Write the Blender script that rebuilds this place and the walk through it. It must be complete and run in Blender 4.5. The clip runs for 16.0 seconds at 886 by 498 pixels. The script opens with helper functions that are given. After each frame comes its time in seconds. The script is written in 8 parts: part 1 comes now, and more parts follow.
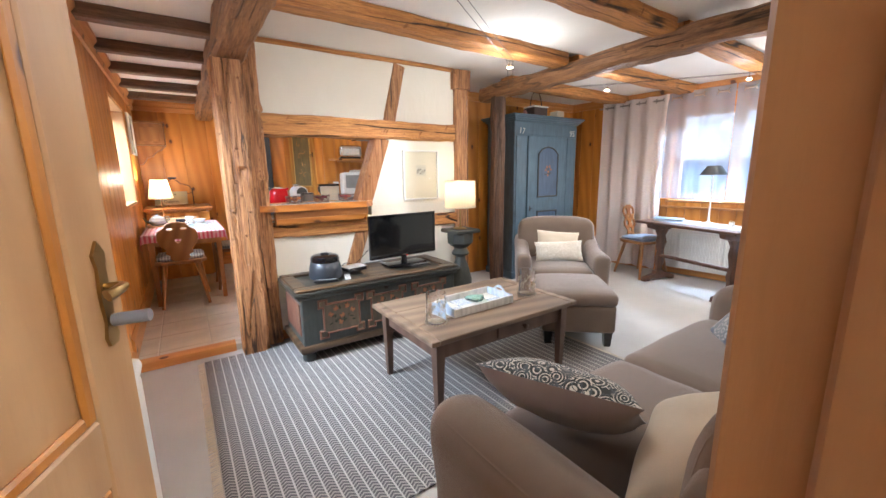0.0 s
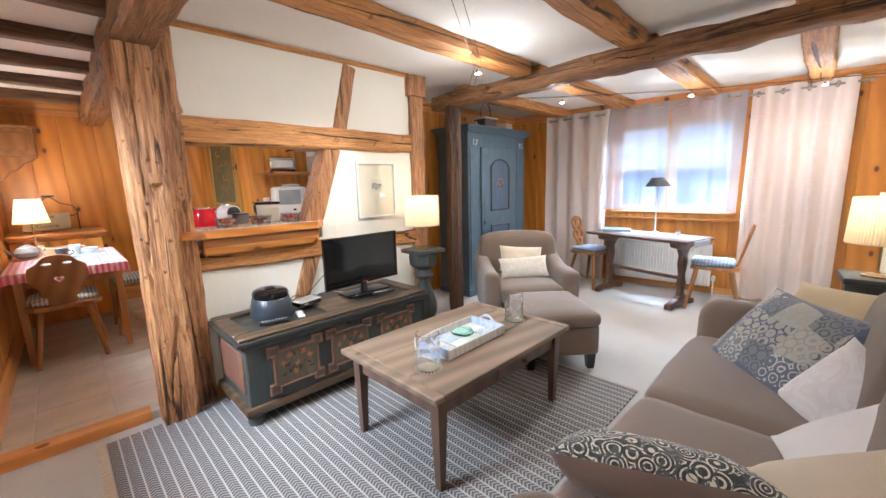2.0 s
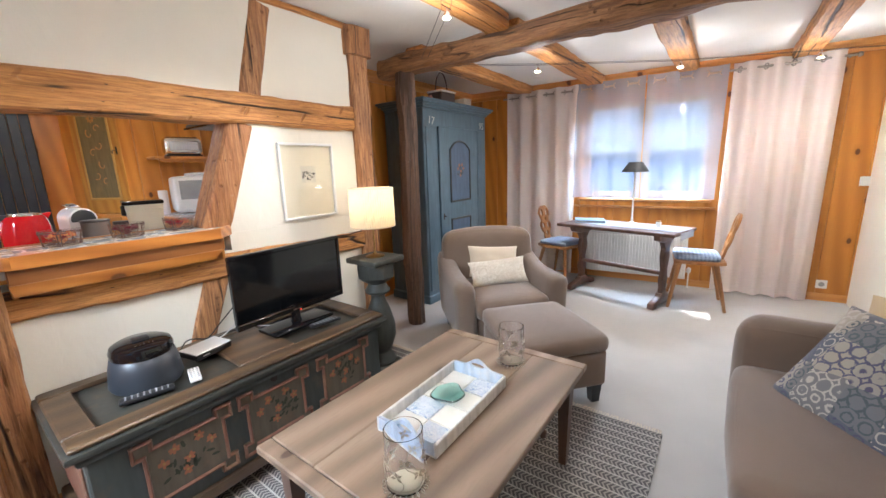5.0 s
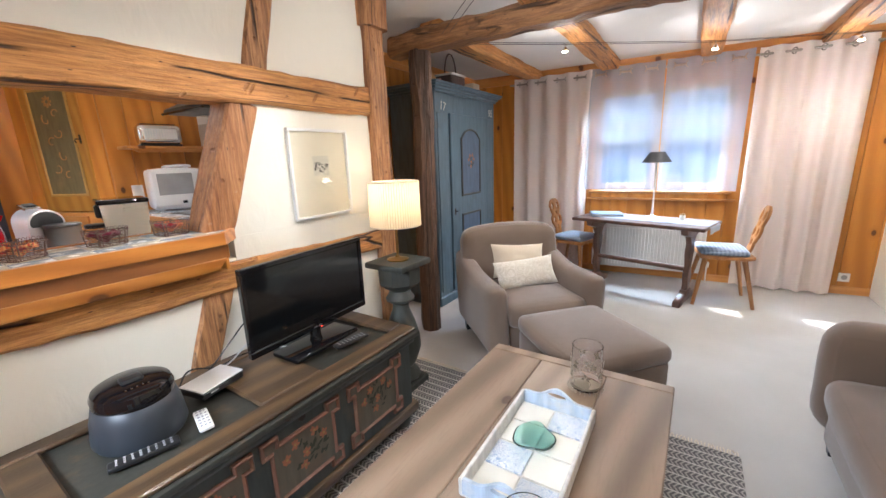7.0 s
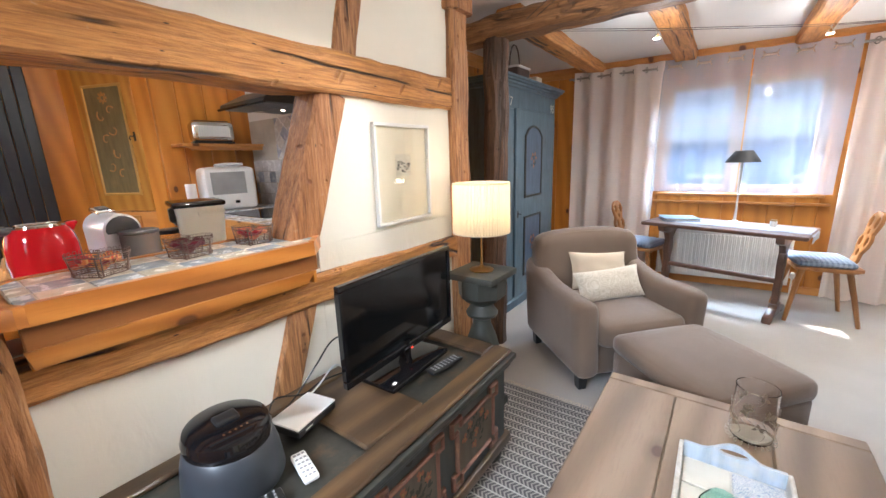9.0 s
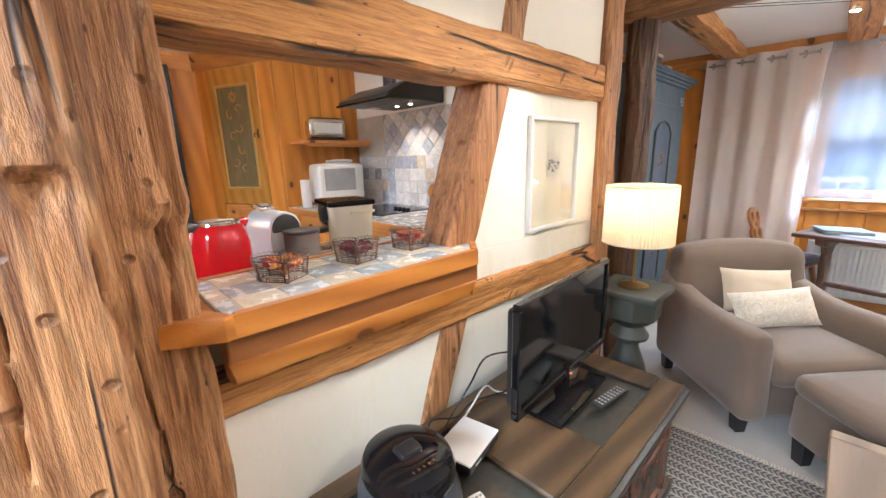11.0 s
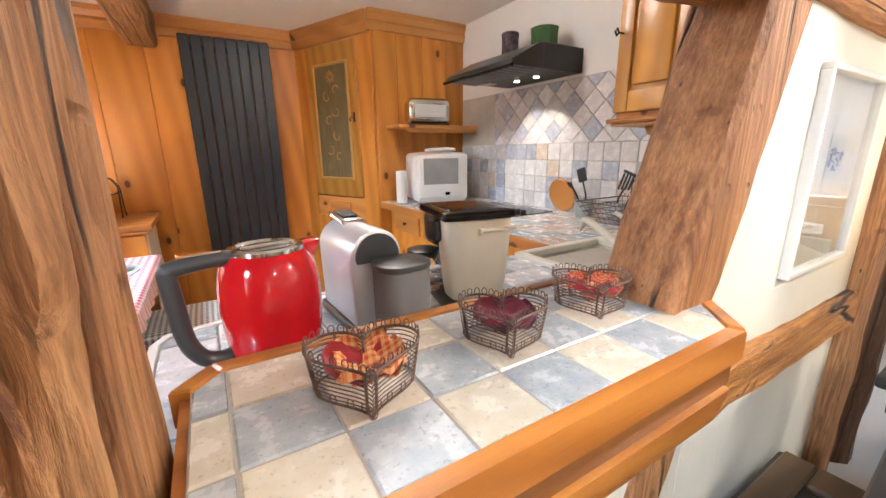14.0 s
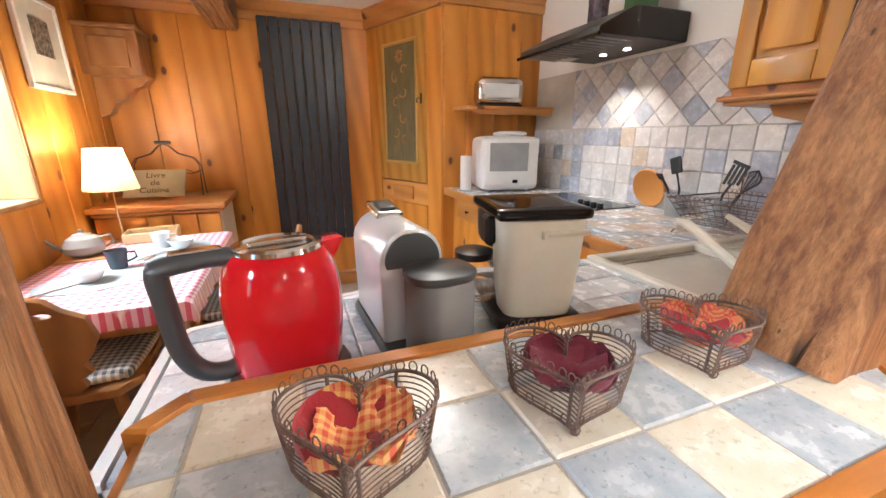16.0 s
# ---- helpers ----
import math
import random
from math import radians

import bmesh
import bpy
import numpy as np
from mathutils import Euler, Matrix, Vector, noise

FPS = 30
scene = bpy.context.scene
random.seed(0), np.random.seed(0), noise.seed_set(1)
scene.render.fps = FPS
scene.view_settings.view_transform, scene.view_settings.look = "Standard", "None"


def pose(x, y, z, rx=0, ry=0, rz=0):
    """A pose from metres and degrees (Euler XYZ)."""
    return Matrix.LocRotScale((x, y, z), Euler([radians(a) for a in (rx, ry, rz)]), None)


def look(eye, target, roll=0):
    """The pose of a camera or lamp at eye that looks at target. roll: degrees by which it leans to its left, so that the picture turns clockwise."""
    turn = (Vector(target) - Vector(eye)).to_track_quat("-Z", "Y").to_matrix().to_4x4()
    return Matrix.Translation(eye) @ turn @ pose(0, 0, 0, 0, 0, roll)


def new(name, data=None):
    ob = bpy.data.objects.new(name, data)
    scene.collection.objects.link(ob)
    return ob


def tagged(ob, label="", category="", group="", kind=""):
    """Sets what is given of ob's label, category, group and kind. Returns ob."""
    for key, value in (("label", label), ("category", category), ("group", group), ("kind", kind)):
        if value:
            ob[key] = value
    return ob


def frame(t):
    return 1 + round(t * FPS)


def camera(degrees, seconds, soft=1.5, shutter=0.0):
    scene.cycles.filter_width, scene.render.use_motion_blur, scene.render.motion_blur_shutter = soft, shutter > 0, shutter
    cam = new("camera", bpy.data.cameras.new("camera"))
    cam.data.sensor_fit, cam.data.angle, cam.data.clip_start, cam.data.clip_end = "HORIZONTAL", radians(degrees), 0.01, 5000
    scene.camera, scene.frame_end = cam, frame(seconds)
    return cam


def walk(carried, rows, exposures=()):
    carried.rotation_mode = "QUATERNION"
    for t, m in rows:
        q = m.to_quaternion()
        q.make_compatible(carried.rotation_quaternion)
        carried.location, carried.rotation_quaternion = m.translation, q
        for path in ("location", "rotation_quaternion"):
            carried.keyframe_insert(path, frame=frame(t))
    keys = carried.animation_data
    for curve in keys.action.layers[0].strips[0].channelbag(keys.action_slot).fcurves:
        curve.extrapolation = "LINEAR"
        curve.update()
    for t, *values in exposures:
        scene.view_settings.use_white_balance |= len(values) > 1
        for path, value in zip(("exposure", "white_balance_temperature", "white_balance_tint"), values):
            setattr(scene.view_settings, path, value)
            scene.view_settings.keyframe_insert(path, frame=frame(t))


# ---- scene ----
cam = camera(98.1, 16.0)
METRES, EYE, TILT, LEAN, TURN = 3.3, 1.29, 0.0, 0.0, -33.7
ROWS = [
    (0.0, 0.0, 0.0, 0.0, -0.18, -10.96, 0.93),
    (0.5, -0.0184, 0.0291, 0.0027, -2.49, -10.54, 1.0),
    (1.0, -0.0486, 0.0677, -0.0036, -5.44, -10.16, 1.14),
    (1.5, -0.0679, 0.0924, 0.0019, -8.47, -9.79, 1.28),
    (2.0, -0.0851, 0.1137, 0.0091, -11.22, -9.52, 1.45),
    (2.5, -0.0865, 0.1388, 0.014, -13.39, -9.53, 1.55),
    (3.0, -0.0849, 0.182, 0.0204, -14.96, -9.95, 1.63),
    (3.5, -0.0764, 0.2256, 0.02, -16.16, -10.46, 1.75),
    (4.0, -0.0714, 0.263, 0.0169, -17.65, -10.96, 1.79),
    (6.5, -0.0997, 0.439, 0.0146, -22.23, -12.98, 1.98),
    (7.0, -0.1262, 0.4573, 0.0154, -23.17, -13.19, 1.99),
    (7.5, -0.1404, 0.4728, 0.0154, -23.64, -13.31, 1.98),
    (8.0, -0.1569, 0.502, 0.0143, -23.26, -13.39, 1.97),
    (8.5, -0.1771, 0.5368, 0.0155, -22.05, -13.39, 1.92),
    (9.0, -0.1991, 0.5624, 0.0187, -20.18, -13.24, 1.84),
    (9.5, -0.2257, 0.5801, 0.0213, -18.33, -13.08, 1.7),
    (10.0, -0.2587, 0.5958, 0.0222, -15.91, -13.05, 1.6),
    (12.5, -0.3117, 0.7204, 0.0217, -2.82, -13.75, 1.08),
    (13.0, -0.3136, 0.7551, 0.0222, -0.9, -13.81, 0.97),
    (13.5, -0.3213, 0.7853, 0.0205, 0.49, -13.96, 0.84),
    (14.0, -0.3245, 0.8188, 0.0187, 2.4, -14.32, 0.71),
    (14.5, -0.3257, 0.8435, 0.0182, 4.46, -14.7, 0.57),
    (15.0, -0.3279, 0.8545, 0.0171, 7.12, -15.18, 0.41),
    (15.5, -0.3263, 0.8605, 0.0166, 9.84, -15.7, 0.28),
    (16.0, -0.3198, 0.8667, 0.0165, 12.74, -16.38, 0.02),
]
walk(cam, [(t, pose(0, 0, EYE, TILT, LEAN, TURN) @ pose(METRES * x, METRES * y, METRES * z, 90 + pitch, roll, yaw)) for t, x, y, z, yaw, pitch, roll in ROWS],
     [(0.0, 1.66, 5700, 10), (3.0, 1.54, 5700, 10), (6.5, 1.40, 5750, 10), (10.0, 1.46, 5850, 10), (12.5, 1.68, 6000, 10), (16.0, 1.62, 6000, 10)])

# ---- world, sun, exposure ----
SUN_DIR = Vector((-0.82, -0.84, -1.0)).normalized()
world = bpy.data.worlds.new("world")
scene.world = world
world.use_nodes = True
wn = world.node_tree
sky = wn.nodes.new("ShaderNodeTexSky")
sky.sky_type, sky.sun_disc = "NISHITA", False
sky.sun_elevation = math.asin(-SUN_DIR.z)
sky.sun_rotation = math.atan2(-SUN_DIR.x, -SUN_DIR.y)
wn.links.new(sky.outputs[0], wn.nodes["Background"].inputs[0])
wn.nodes["Background"].inputs[1].default_value = 0.15
sun = new("sun", bpy.data.lights.new("sun", "SUN"))
sun.data.energy, sun.data.angle, sun.data.color = 5.0, radians(0.6), (1.0, 0.93, 0.82)
sun.matrix_world = Matrix.LocRotScale((9, 5, 7), SUN_DIR.to_track_quat("-Z", "Y"), None)


def lamp(name, kind, at, power, color=(1, 1, 1), size=0.1, target=None, angle=60):
    data = bpy.data.lights.new(name, kind)
    data.energy, data.color = power, color
    if kind == "AREA":
        data.shape, data.size, data.size_y = "RECTANGLE", size[0], size[1]
    else:
        data.shadow_soft_size = size
    if kind == "SPOT":
        data.spot_size, data.spot_blend = radians(angle), 0.5 if angle < 90 else 1.0
    ob = new(name, data)
    ob.matrix_world = look(at, target) if target else Matrix.Translation(at)
    return ob


SPOT_W = 6.5
# open sky above the window and beside the two small west windows
lamp("window_daylight", "AREA", (6.3, 1.90, 3.1), 620, (0.70, 0.85, 1.0), (2.4, 1.6), (4.6, 1.85, 0.9))
for yy in (2.45, 4.82):
    lamp("west_daylight", "AREA", (-1.25, yy, 2.3), 125 if yy < 3 else 95, (0.85, 0.93, 1.0), (1.0, 0.9), (-0.3, yy, 1.2))
# unseen lights added to brighten the hall doorway and the kitchen counter
lamp("hall_fill", "POINT", (0.45, -0.75, 2.05), 13, (1.0, 0.95, 0.88), 0.10)
lamp("kitchen_fill", "POINT", (1.25, 4.45, 2.12), 6.5, (1.0, 0.92, 0.80), 0.06)

# ---- mesh tools ----
def merge(dst, src, m=None):
    made = {}
    for v in src.verts:
        made[v] = dst.verts.new(m @ v.co if m else v.co)
    for f in src.faces:
        try:
            dst.faces.new([made[v] for v in f.verts])
        except ValueError:
            pass
    src.free()
    return dst


def box(size, at=(0, 0, 0), bevel=0.0, seg=1, turn=(0, 0, 0), into=None):
    bm = bmesh.new()
    bmesh.ops.create_cube(bm, size=1.0)
    bmesh.ops.scale(bm, vec=size, verts=bm.verts)
    if bevel > 0:
        bmesh.ops.bevel(bm, geom=bm.edges[:], offset=bevel, segments=seg, affect="EDGES", profile=0.5)
    m = pose(*at, *turn)
    if into is not None:
        return merge(into, bm, m)
    bm.transform(m)
    return bm


def lathe(profile, steps=24, at=(0, 0, 0), into=None, sides=None, turn=(0, 0, 0)):
    """profile: (radius, height) pairs from the bottom up."""
    bm = bmesh.new()
    n = sides or steps
    off = math.pi / n if sides else 0
    rings = []
    for r, z in profile:
        if r < 1e-5:
            rings.append([bm.verts.new((0, 0, z))])
        else:
            rings.append([bm.verts.new((r * math.cos(off + 2 * math.pi * k / n), r * math.sin(off + 2 * math.pi * k / n), z)) for k in range(n)])
    for a, b in zip(rings, rings[1:]):
        for k in range(n):
            j = (k + 1) % n
            if len(a) == 1 and len(b) == 1:
                continue
            if len(a) == 1:
                bm.faces.new((a[0], b[j], b[k]))
            elif len(b) == 1:
                bm.faces.new((a[k], a[j], b[0]))
            else:
                bm.faces.new((a[k], a[j], b[j], b[k]))
    if len(rings[0]) > 1 and profile[0] != profile[-1]:
        bm.faces.new(list(reversed(rings[0])))
    if len(rings[-1]) > 1 and profile[0] != profile[-1]:
        bm.faces.new(rings[-1])
    m = pose(*at, *turn)
    if into is not None:
        return merge(into, bm, m)
    bm.transform(m)
    return bm


def tube(points, r, sides=8, closed=False, into=None, r_end=None):
    bm = into if into is not None else bmesh.new()
    pts = [Vector(p) for p in points]
    n = len(pts)
    rings, up = [], Vector((0.13, 0.29, 0.95)).normalized()
    for i, p in enumerate(pts):
        a = pts[(i - 1) % n] if (closed or i > 0) else pts[i]
        b = pts[(i + 1) % n] if (closed or i < n - 1) else pts[i]
        d = (b - a).normalized()
        s = d.cross(up)
        if s.length < 0.05:
            s = d.cross(Vector((1, 0, 0)))
        s.normalize()
        t = s.cross(d).normalized()
        rr = r if r_end is None else r + (r_end - r) * i / max(1, n - 1)
        rings.append([bm.verts.new(p + rr * (math.cos(2 * math.pi * k / sides) * s + math.sin(2 * math.pi * k / sides) * t)) for k in range(sides)])
    for i in range(n if closed else n - 1):
        a, b = rings[i], rings[(i + 1) % n]
        for k in range(sides):
            bm.faces.new((a[k], b[k], b[(k + 1) % sides], a[(k + 1) % sides]))
    if not closed:
        bm.faces.new(list(reversed(rings[0])))
        bm.faces.new(rings[-1])
    return bm


def prism(outline, depth, at=(0, 0, 0), turn=(0, 0, 0), bevel=0.0, into=None, holes=()):
    """A board cut to an outline in its x-z plane, depth thick along y."""
    bm = bmesh.new()
    edges = []
    for loop in (outline, *holes):
        vs = [bm.verts.new((x, 0, z)) for x, z in loop]
        edges += [bm.edges.new((vs[k], vs[(k + 1) % len(vs)])) for k in range(len(vs))]
    bmesh.ops.triangle_fill(bm, edges=edges, use_beauty=True, use_dissolve=False)
    geom = bmesh.ops.extrude_face_region(bm, geom=bm.faces[:])
    bmesh.ops.translate(bm, vec=(0, depth, 0), verts=[v for v in geom["geom"] if isinstance(v, bmesh.types.BMVert)])
    bmesh.ops.translate(bm, vec=(0, -depth / 2, 0), verts=bm.verts)
    bmesh.ops.recalc_face_normals(bm, faces=bm.faces)
    if bevel > 0:
        sharp = [e for e in bm.edges if len(e.link_faces) == 2 and e.calc_face_angle(0) > 1.0]
        bmesh.ops.bevel(bm, geom=sharp, offset=bevel, segments=2, affect="EDGES", profile=0.5)
    m = pose(*at, *turn)
    if into is not None:
        return merge(into, bm, m)
    bm.transform(m)
    return bm


def soft(size, r, n=10, puff=0.0, rough=0.0, seed=0, at=(0, 0, 0), turn=(0, 0, 0), into=None):
    """An upholstered block: rounded edges, faces that swell."""
    bm = bmesh.new()
    bmesh.ops.create_cube(bm, size=2.0)
    bmesh.ops.subdivide_edges(bm, edges=bm.edges[:], cuts=n, use_grid_fill=True)
    h = Vector(size) / 2
    for v in bm.verts:
        u = v.co.copy()
        for k in range(3):
            u[k] = math.sin(u[k] * math.pi / 2) if abs(u[k]) < 1 else u[k]
        p = Vector((u.x * h.x, u.y * h.y, u.z * h.z))
        inner = Vector([max(-(h[k] - r), min(h[k] - r, p[k])) for k in range(3)])
        d = p - inner
        if d.length > 1e-6:
            p = inner + d.normalized() * r
        if puff:
            for k in range(3):
                a, b = (k + 1) % 3, (k + 2) % 3
                if abs(v.co[k]) > 0.999:
                    p[k] += math.copysign(puff * (1 - (p[a] / h[a]) ** 2) * (1 - (p[b] / h[b]) ** 2), p[k])
        if rough:
            p += rough * noise.noise_vector(p * 6 + Vector((seed, seed * 2.1, 0)))
        v.co = p
    m = pose(*at, *turn)
    if into is not None:
        return merge(into, bm, m)
    bm.transform(m)
    return bm


def pillow(w, h, thick, seed=0, n=18):
    """A scatter cushion standing in its x-z plane, centred."""
    bm = bmesh.new()
    grid = {}
    for side in (1, -1):
        for i in range(n + 1):
            for j in range(n + 1):
                u, v = 2 * i / n - 1, 2 * j / n - 1
                edge = i in (0, n) or j in (0, n)
                if edge and side == -1:
                    grid[side, i, j] = grid[1, i, j]
                    continue
                t = thick / 2 * ((1 - abs(u) ** 2.6) * (1 - abs(v) ** 2.6)) ** 0.55
                pin = 1 - 0.075 * (1 - abs(v) ** 2) * abs(u) ** 3
                pin2 = 1 - 0.075 * (1 - abs(u) ** 2) * abs(v) ** 3
                w_ = noise.noise(Vector((u * 2 + seed, v * 2, side))) * 0.12 * t
                grid[side, i, j] = bm.verts.new((u * w / 2 * pin, side * (t + w_), v * h / 2 * pin2))
    for side in (1, -1):
        for i in range(n):
            for j in range(n):
                q = [grid[side, i, j], grid[side, i + 1, j], grid[side, i + 1, j + 1], grid[side, i, j + 1]]
                bm.faces.new(q if side == -1 else list(reversed(q)))
    return bm


def hewn(a, b, w, h, seed=0, wander=0.006, cell=0.09, chamfer=0.012, up=(0, 0, 1)):
    """A hand-hewn timber from a to b, w wide and h high, uneven along its length."""
    a, b = Vector(a), Vector(b)
    d = b - a
    length = d.length
    d.normalize()
    s = d.cross(Vector(up))
    if s.length < 0.1:
        s = d.cross(Vector((0, 1, 0)))
    s.normalize()
    t = s.cross(d)
    n = max(3, int(length / cell))
    c = chamfer
    k = 4
    ring = []
    cor = [(-w / 2, -h / 2), (w / 2, -h / 2), (w / 2, h / 2), (-w / 2, h / 2)]
    for q in range(4):
        (x0, y0), (x1, y1) = cor[q], cor[(q + 1) % 4]
        ln = math.hypot(x1 - x0, y1 - y0)
        for m in range(k):
            f = (c + (ln - 2 * c) * m / (k - 1)) / ln
            ring.append((x0 + (x1 - x0) * f, y0 + (y1 - y0) * f))
    bm = bmesh.new()
    rings = []
    for i in range(n + 1):
        p = a + d * (length * i / n)
        row = []
        for x, y in ring:
            q = p + s * x + t * y
            nv = noise.noise_vector(q * 3.1 + Vector((seed * 3.7, seed, 0))) * wander * 1.6 + noise.noise_vector(q * 11 + Vector((seed, 0, seed))) * wander
            nv -= d * nv.dot(d)
            row.append(bm.verts.new(q + nv))
        rings.append(row)
    m = len(ring)
    for r0, r1 in zip(rings, rings[1:]):
        for q in range(m):
            bm.faces.new((r0[q], r0[(q + 1) % m], r1[(q + 1) % m], r1[q]))
    bm.faces.new(list(reversed(rings[0])))
    bm.faces.new(rings[-1])
    bmesh.ops.recalc_face_normals(bm, faces=bm.faces)
    return bm


def mesh_of(name, bm, material, smooth=35):
    me = bpy.data.meshes.new(name)
    bm.to_mesh(me)
    bm.free()
    me.materials.append(material)
    if smooth:
        me.shade_smooth()
        me.set_sharp_from_angle(angle=radians(smooth))
    return me


def part(name, bm, material, parent=None, label="", smooth=35, at=None):
    ob = new(name, bm if isinstance(bm, bpy.types.Mesh) else mesh_of(name, bm, material, smooth))
    if parent is not None:
        ob.parent = parent
    if at is not None:
        ob.matrix_local = at
    return tagged(ob, label)


def thing(name, at, label, category, group="", turn=0.0, kind=""):
    ob = new(name)
    ob.empty_display_size = 0.1
    ob.matrix_world = pose(*at, 0, 0, turn)
    return tagged(ob, label, category, group, kind)


def single(name, bm, material, label, category, group="", kind="", at=None, smooth=35):
    ob = part(name, bm, material, None, label, smooth, at)
    return tagged(ob, label, category, group, kind)


def setting(name, bm, material, label="", category="", smooth=30):
    return tagged(part(name, bm, material, None, "", smooth), label, category, "", "structure")

# ---- materials ----
class Nodes:
    """A short way to write node materials."""

    def __init__(self, name):
        self.mat = bpy.data.materials.new(name)
        self.mat.use_nodes = True
        self.t = self.mat.node_tree
        self.bsdf = self.t.nodes["Principled BSDF"]
        self.coord = self.t.nodes.new("ShaderNodeTexCoord").outputs["Object"]

    def node(self, kind, **inputs):
        nd = self.t.nodes.new(kind)
        for key, value in inputs.items():
            self.put(nd.inputs[key.replace("_", " ")], value)
        return nd

    def put(self, socket, value):
        if isinstance(value, bpy.types.NodeSocket):
            self.t.links.new(value, socket)
        else:
            socket.default_value = value

    def scaled(self, vec, s, by_random=False):
        m = self.node("ShaderNodeMapping", Vector=vec, Scale=s if isinstance(s, tuple) else (s, s, s))
        if by_random:
            info = self.node("ShaderNodeObjectInfo")
            c = self.math("MULTIPLY", info.outputs["Random"], 37.0)
            v = self.node("ShaderNodeCombineXYZ", X=c, Y=self.math("MULTIPLY", c, 1.7), Z=self.math("MULTIPLY", c, 2.9))
            self.put(m.inputs["Location"], v.outputs[0])
        return m.outputs[0]

    def noise(self, vec, scale=5.0, detail=4.0, rough=0.55, distort=0.0):
        return self.node("ShaderNodeTexNoise", Vector=vec, Scale=scale, Detail=detail, Roughness=rough, Distortion=distort).outputs["Fac"]

    def voronoi(self, vec, scale=5.0, feature="F1", out="Distance"):
        nd = self.node("ShaderNodeTexVoronoi", Vector=vec, Scale=scale)
        nd.feature = feature
        return nd.outputs[out]

    def wave(self, vec, scale=5.0, distort=0.0, direction="X", detail=2.0, dscale=1.0):
        nd = self.node("ShaderNodeTexWave", Vector=vec, Scale=scale, Distortion=distort, Detail=detail, Detail_Scale=dscale)
        nd.bands_direction = direction
        return nd.outputs["Fac"]

    def math(self, op, a, b=0.0, c=0.0):
        nd = self.t.nodes.new("ShaderNodeMath")
        nd.operation = op
        for k, v in enumerate((a, b, c)):
            self.put(nd.inputs[k], v)
        return nd.outputs[0]

    def ramp(self, fac, stops):
        nd = self.node("ShaderNodeValToRGB", Fac=fac)
        el = nd.color_ramp.elements
        while len(el) < len(stops):
            el.new(0.5)
        for e, (p, c) in zip(el, stops):
            e.position = p
            e.color = (*c, 1) if isinstance(c, tuple) else (c, c, c, 1)
        return nd.outputs["Color"]

    def mix(self, fac, a, b, mode="MIX"):
        nd = self.t.nodes.new("ShaderNodeMix")
        nd.data_type, nd.blend_type = "RGBA", mode
        self.put(nd.inputs[0], fac)
        for k, v in ((6, a), (7, b)):
            self.put(nd.inputs[k], (*v, 1) if isinstance(v, tuple) and len(v) == 3 else v)
        return nd.outputs[2]

    def done(self, color=None, rough=0.6, bump=None, height=0.002, strength=0.6, metal=0.0, **more):
        if color is not None:
            self.put(self.bsdf.inputs["Base Color"], (*color, 1) if isinstance(color, tuple) else color)
        self.put(self.bsdf.inputs["Roughness"], rough)
        self.bsdf.inputs["Metallic"].default_value = metal
        if bump is not None:
            b = self.node("ShaderNodeBump", Height=bump, Distance=height, Strength=strength)
            self.put(self.bsdf.inputs["Normal"], b.outputs[0])
        for key, value in more.items():
            self.put(self.bsdf.inputs[key.replace("_", " ")], value)
        return self.mat


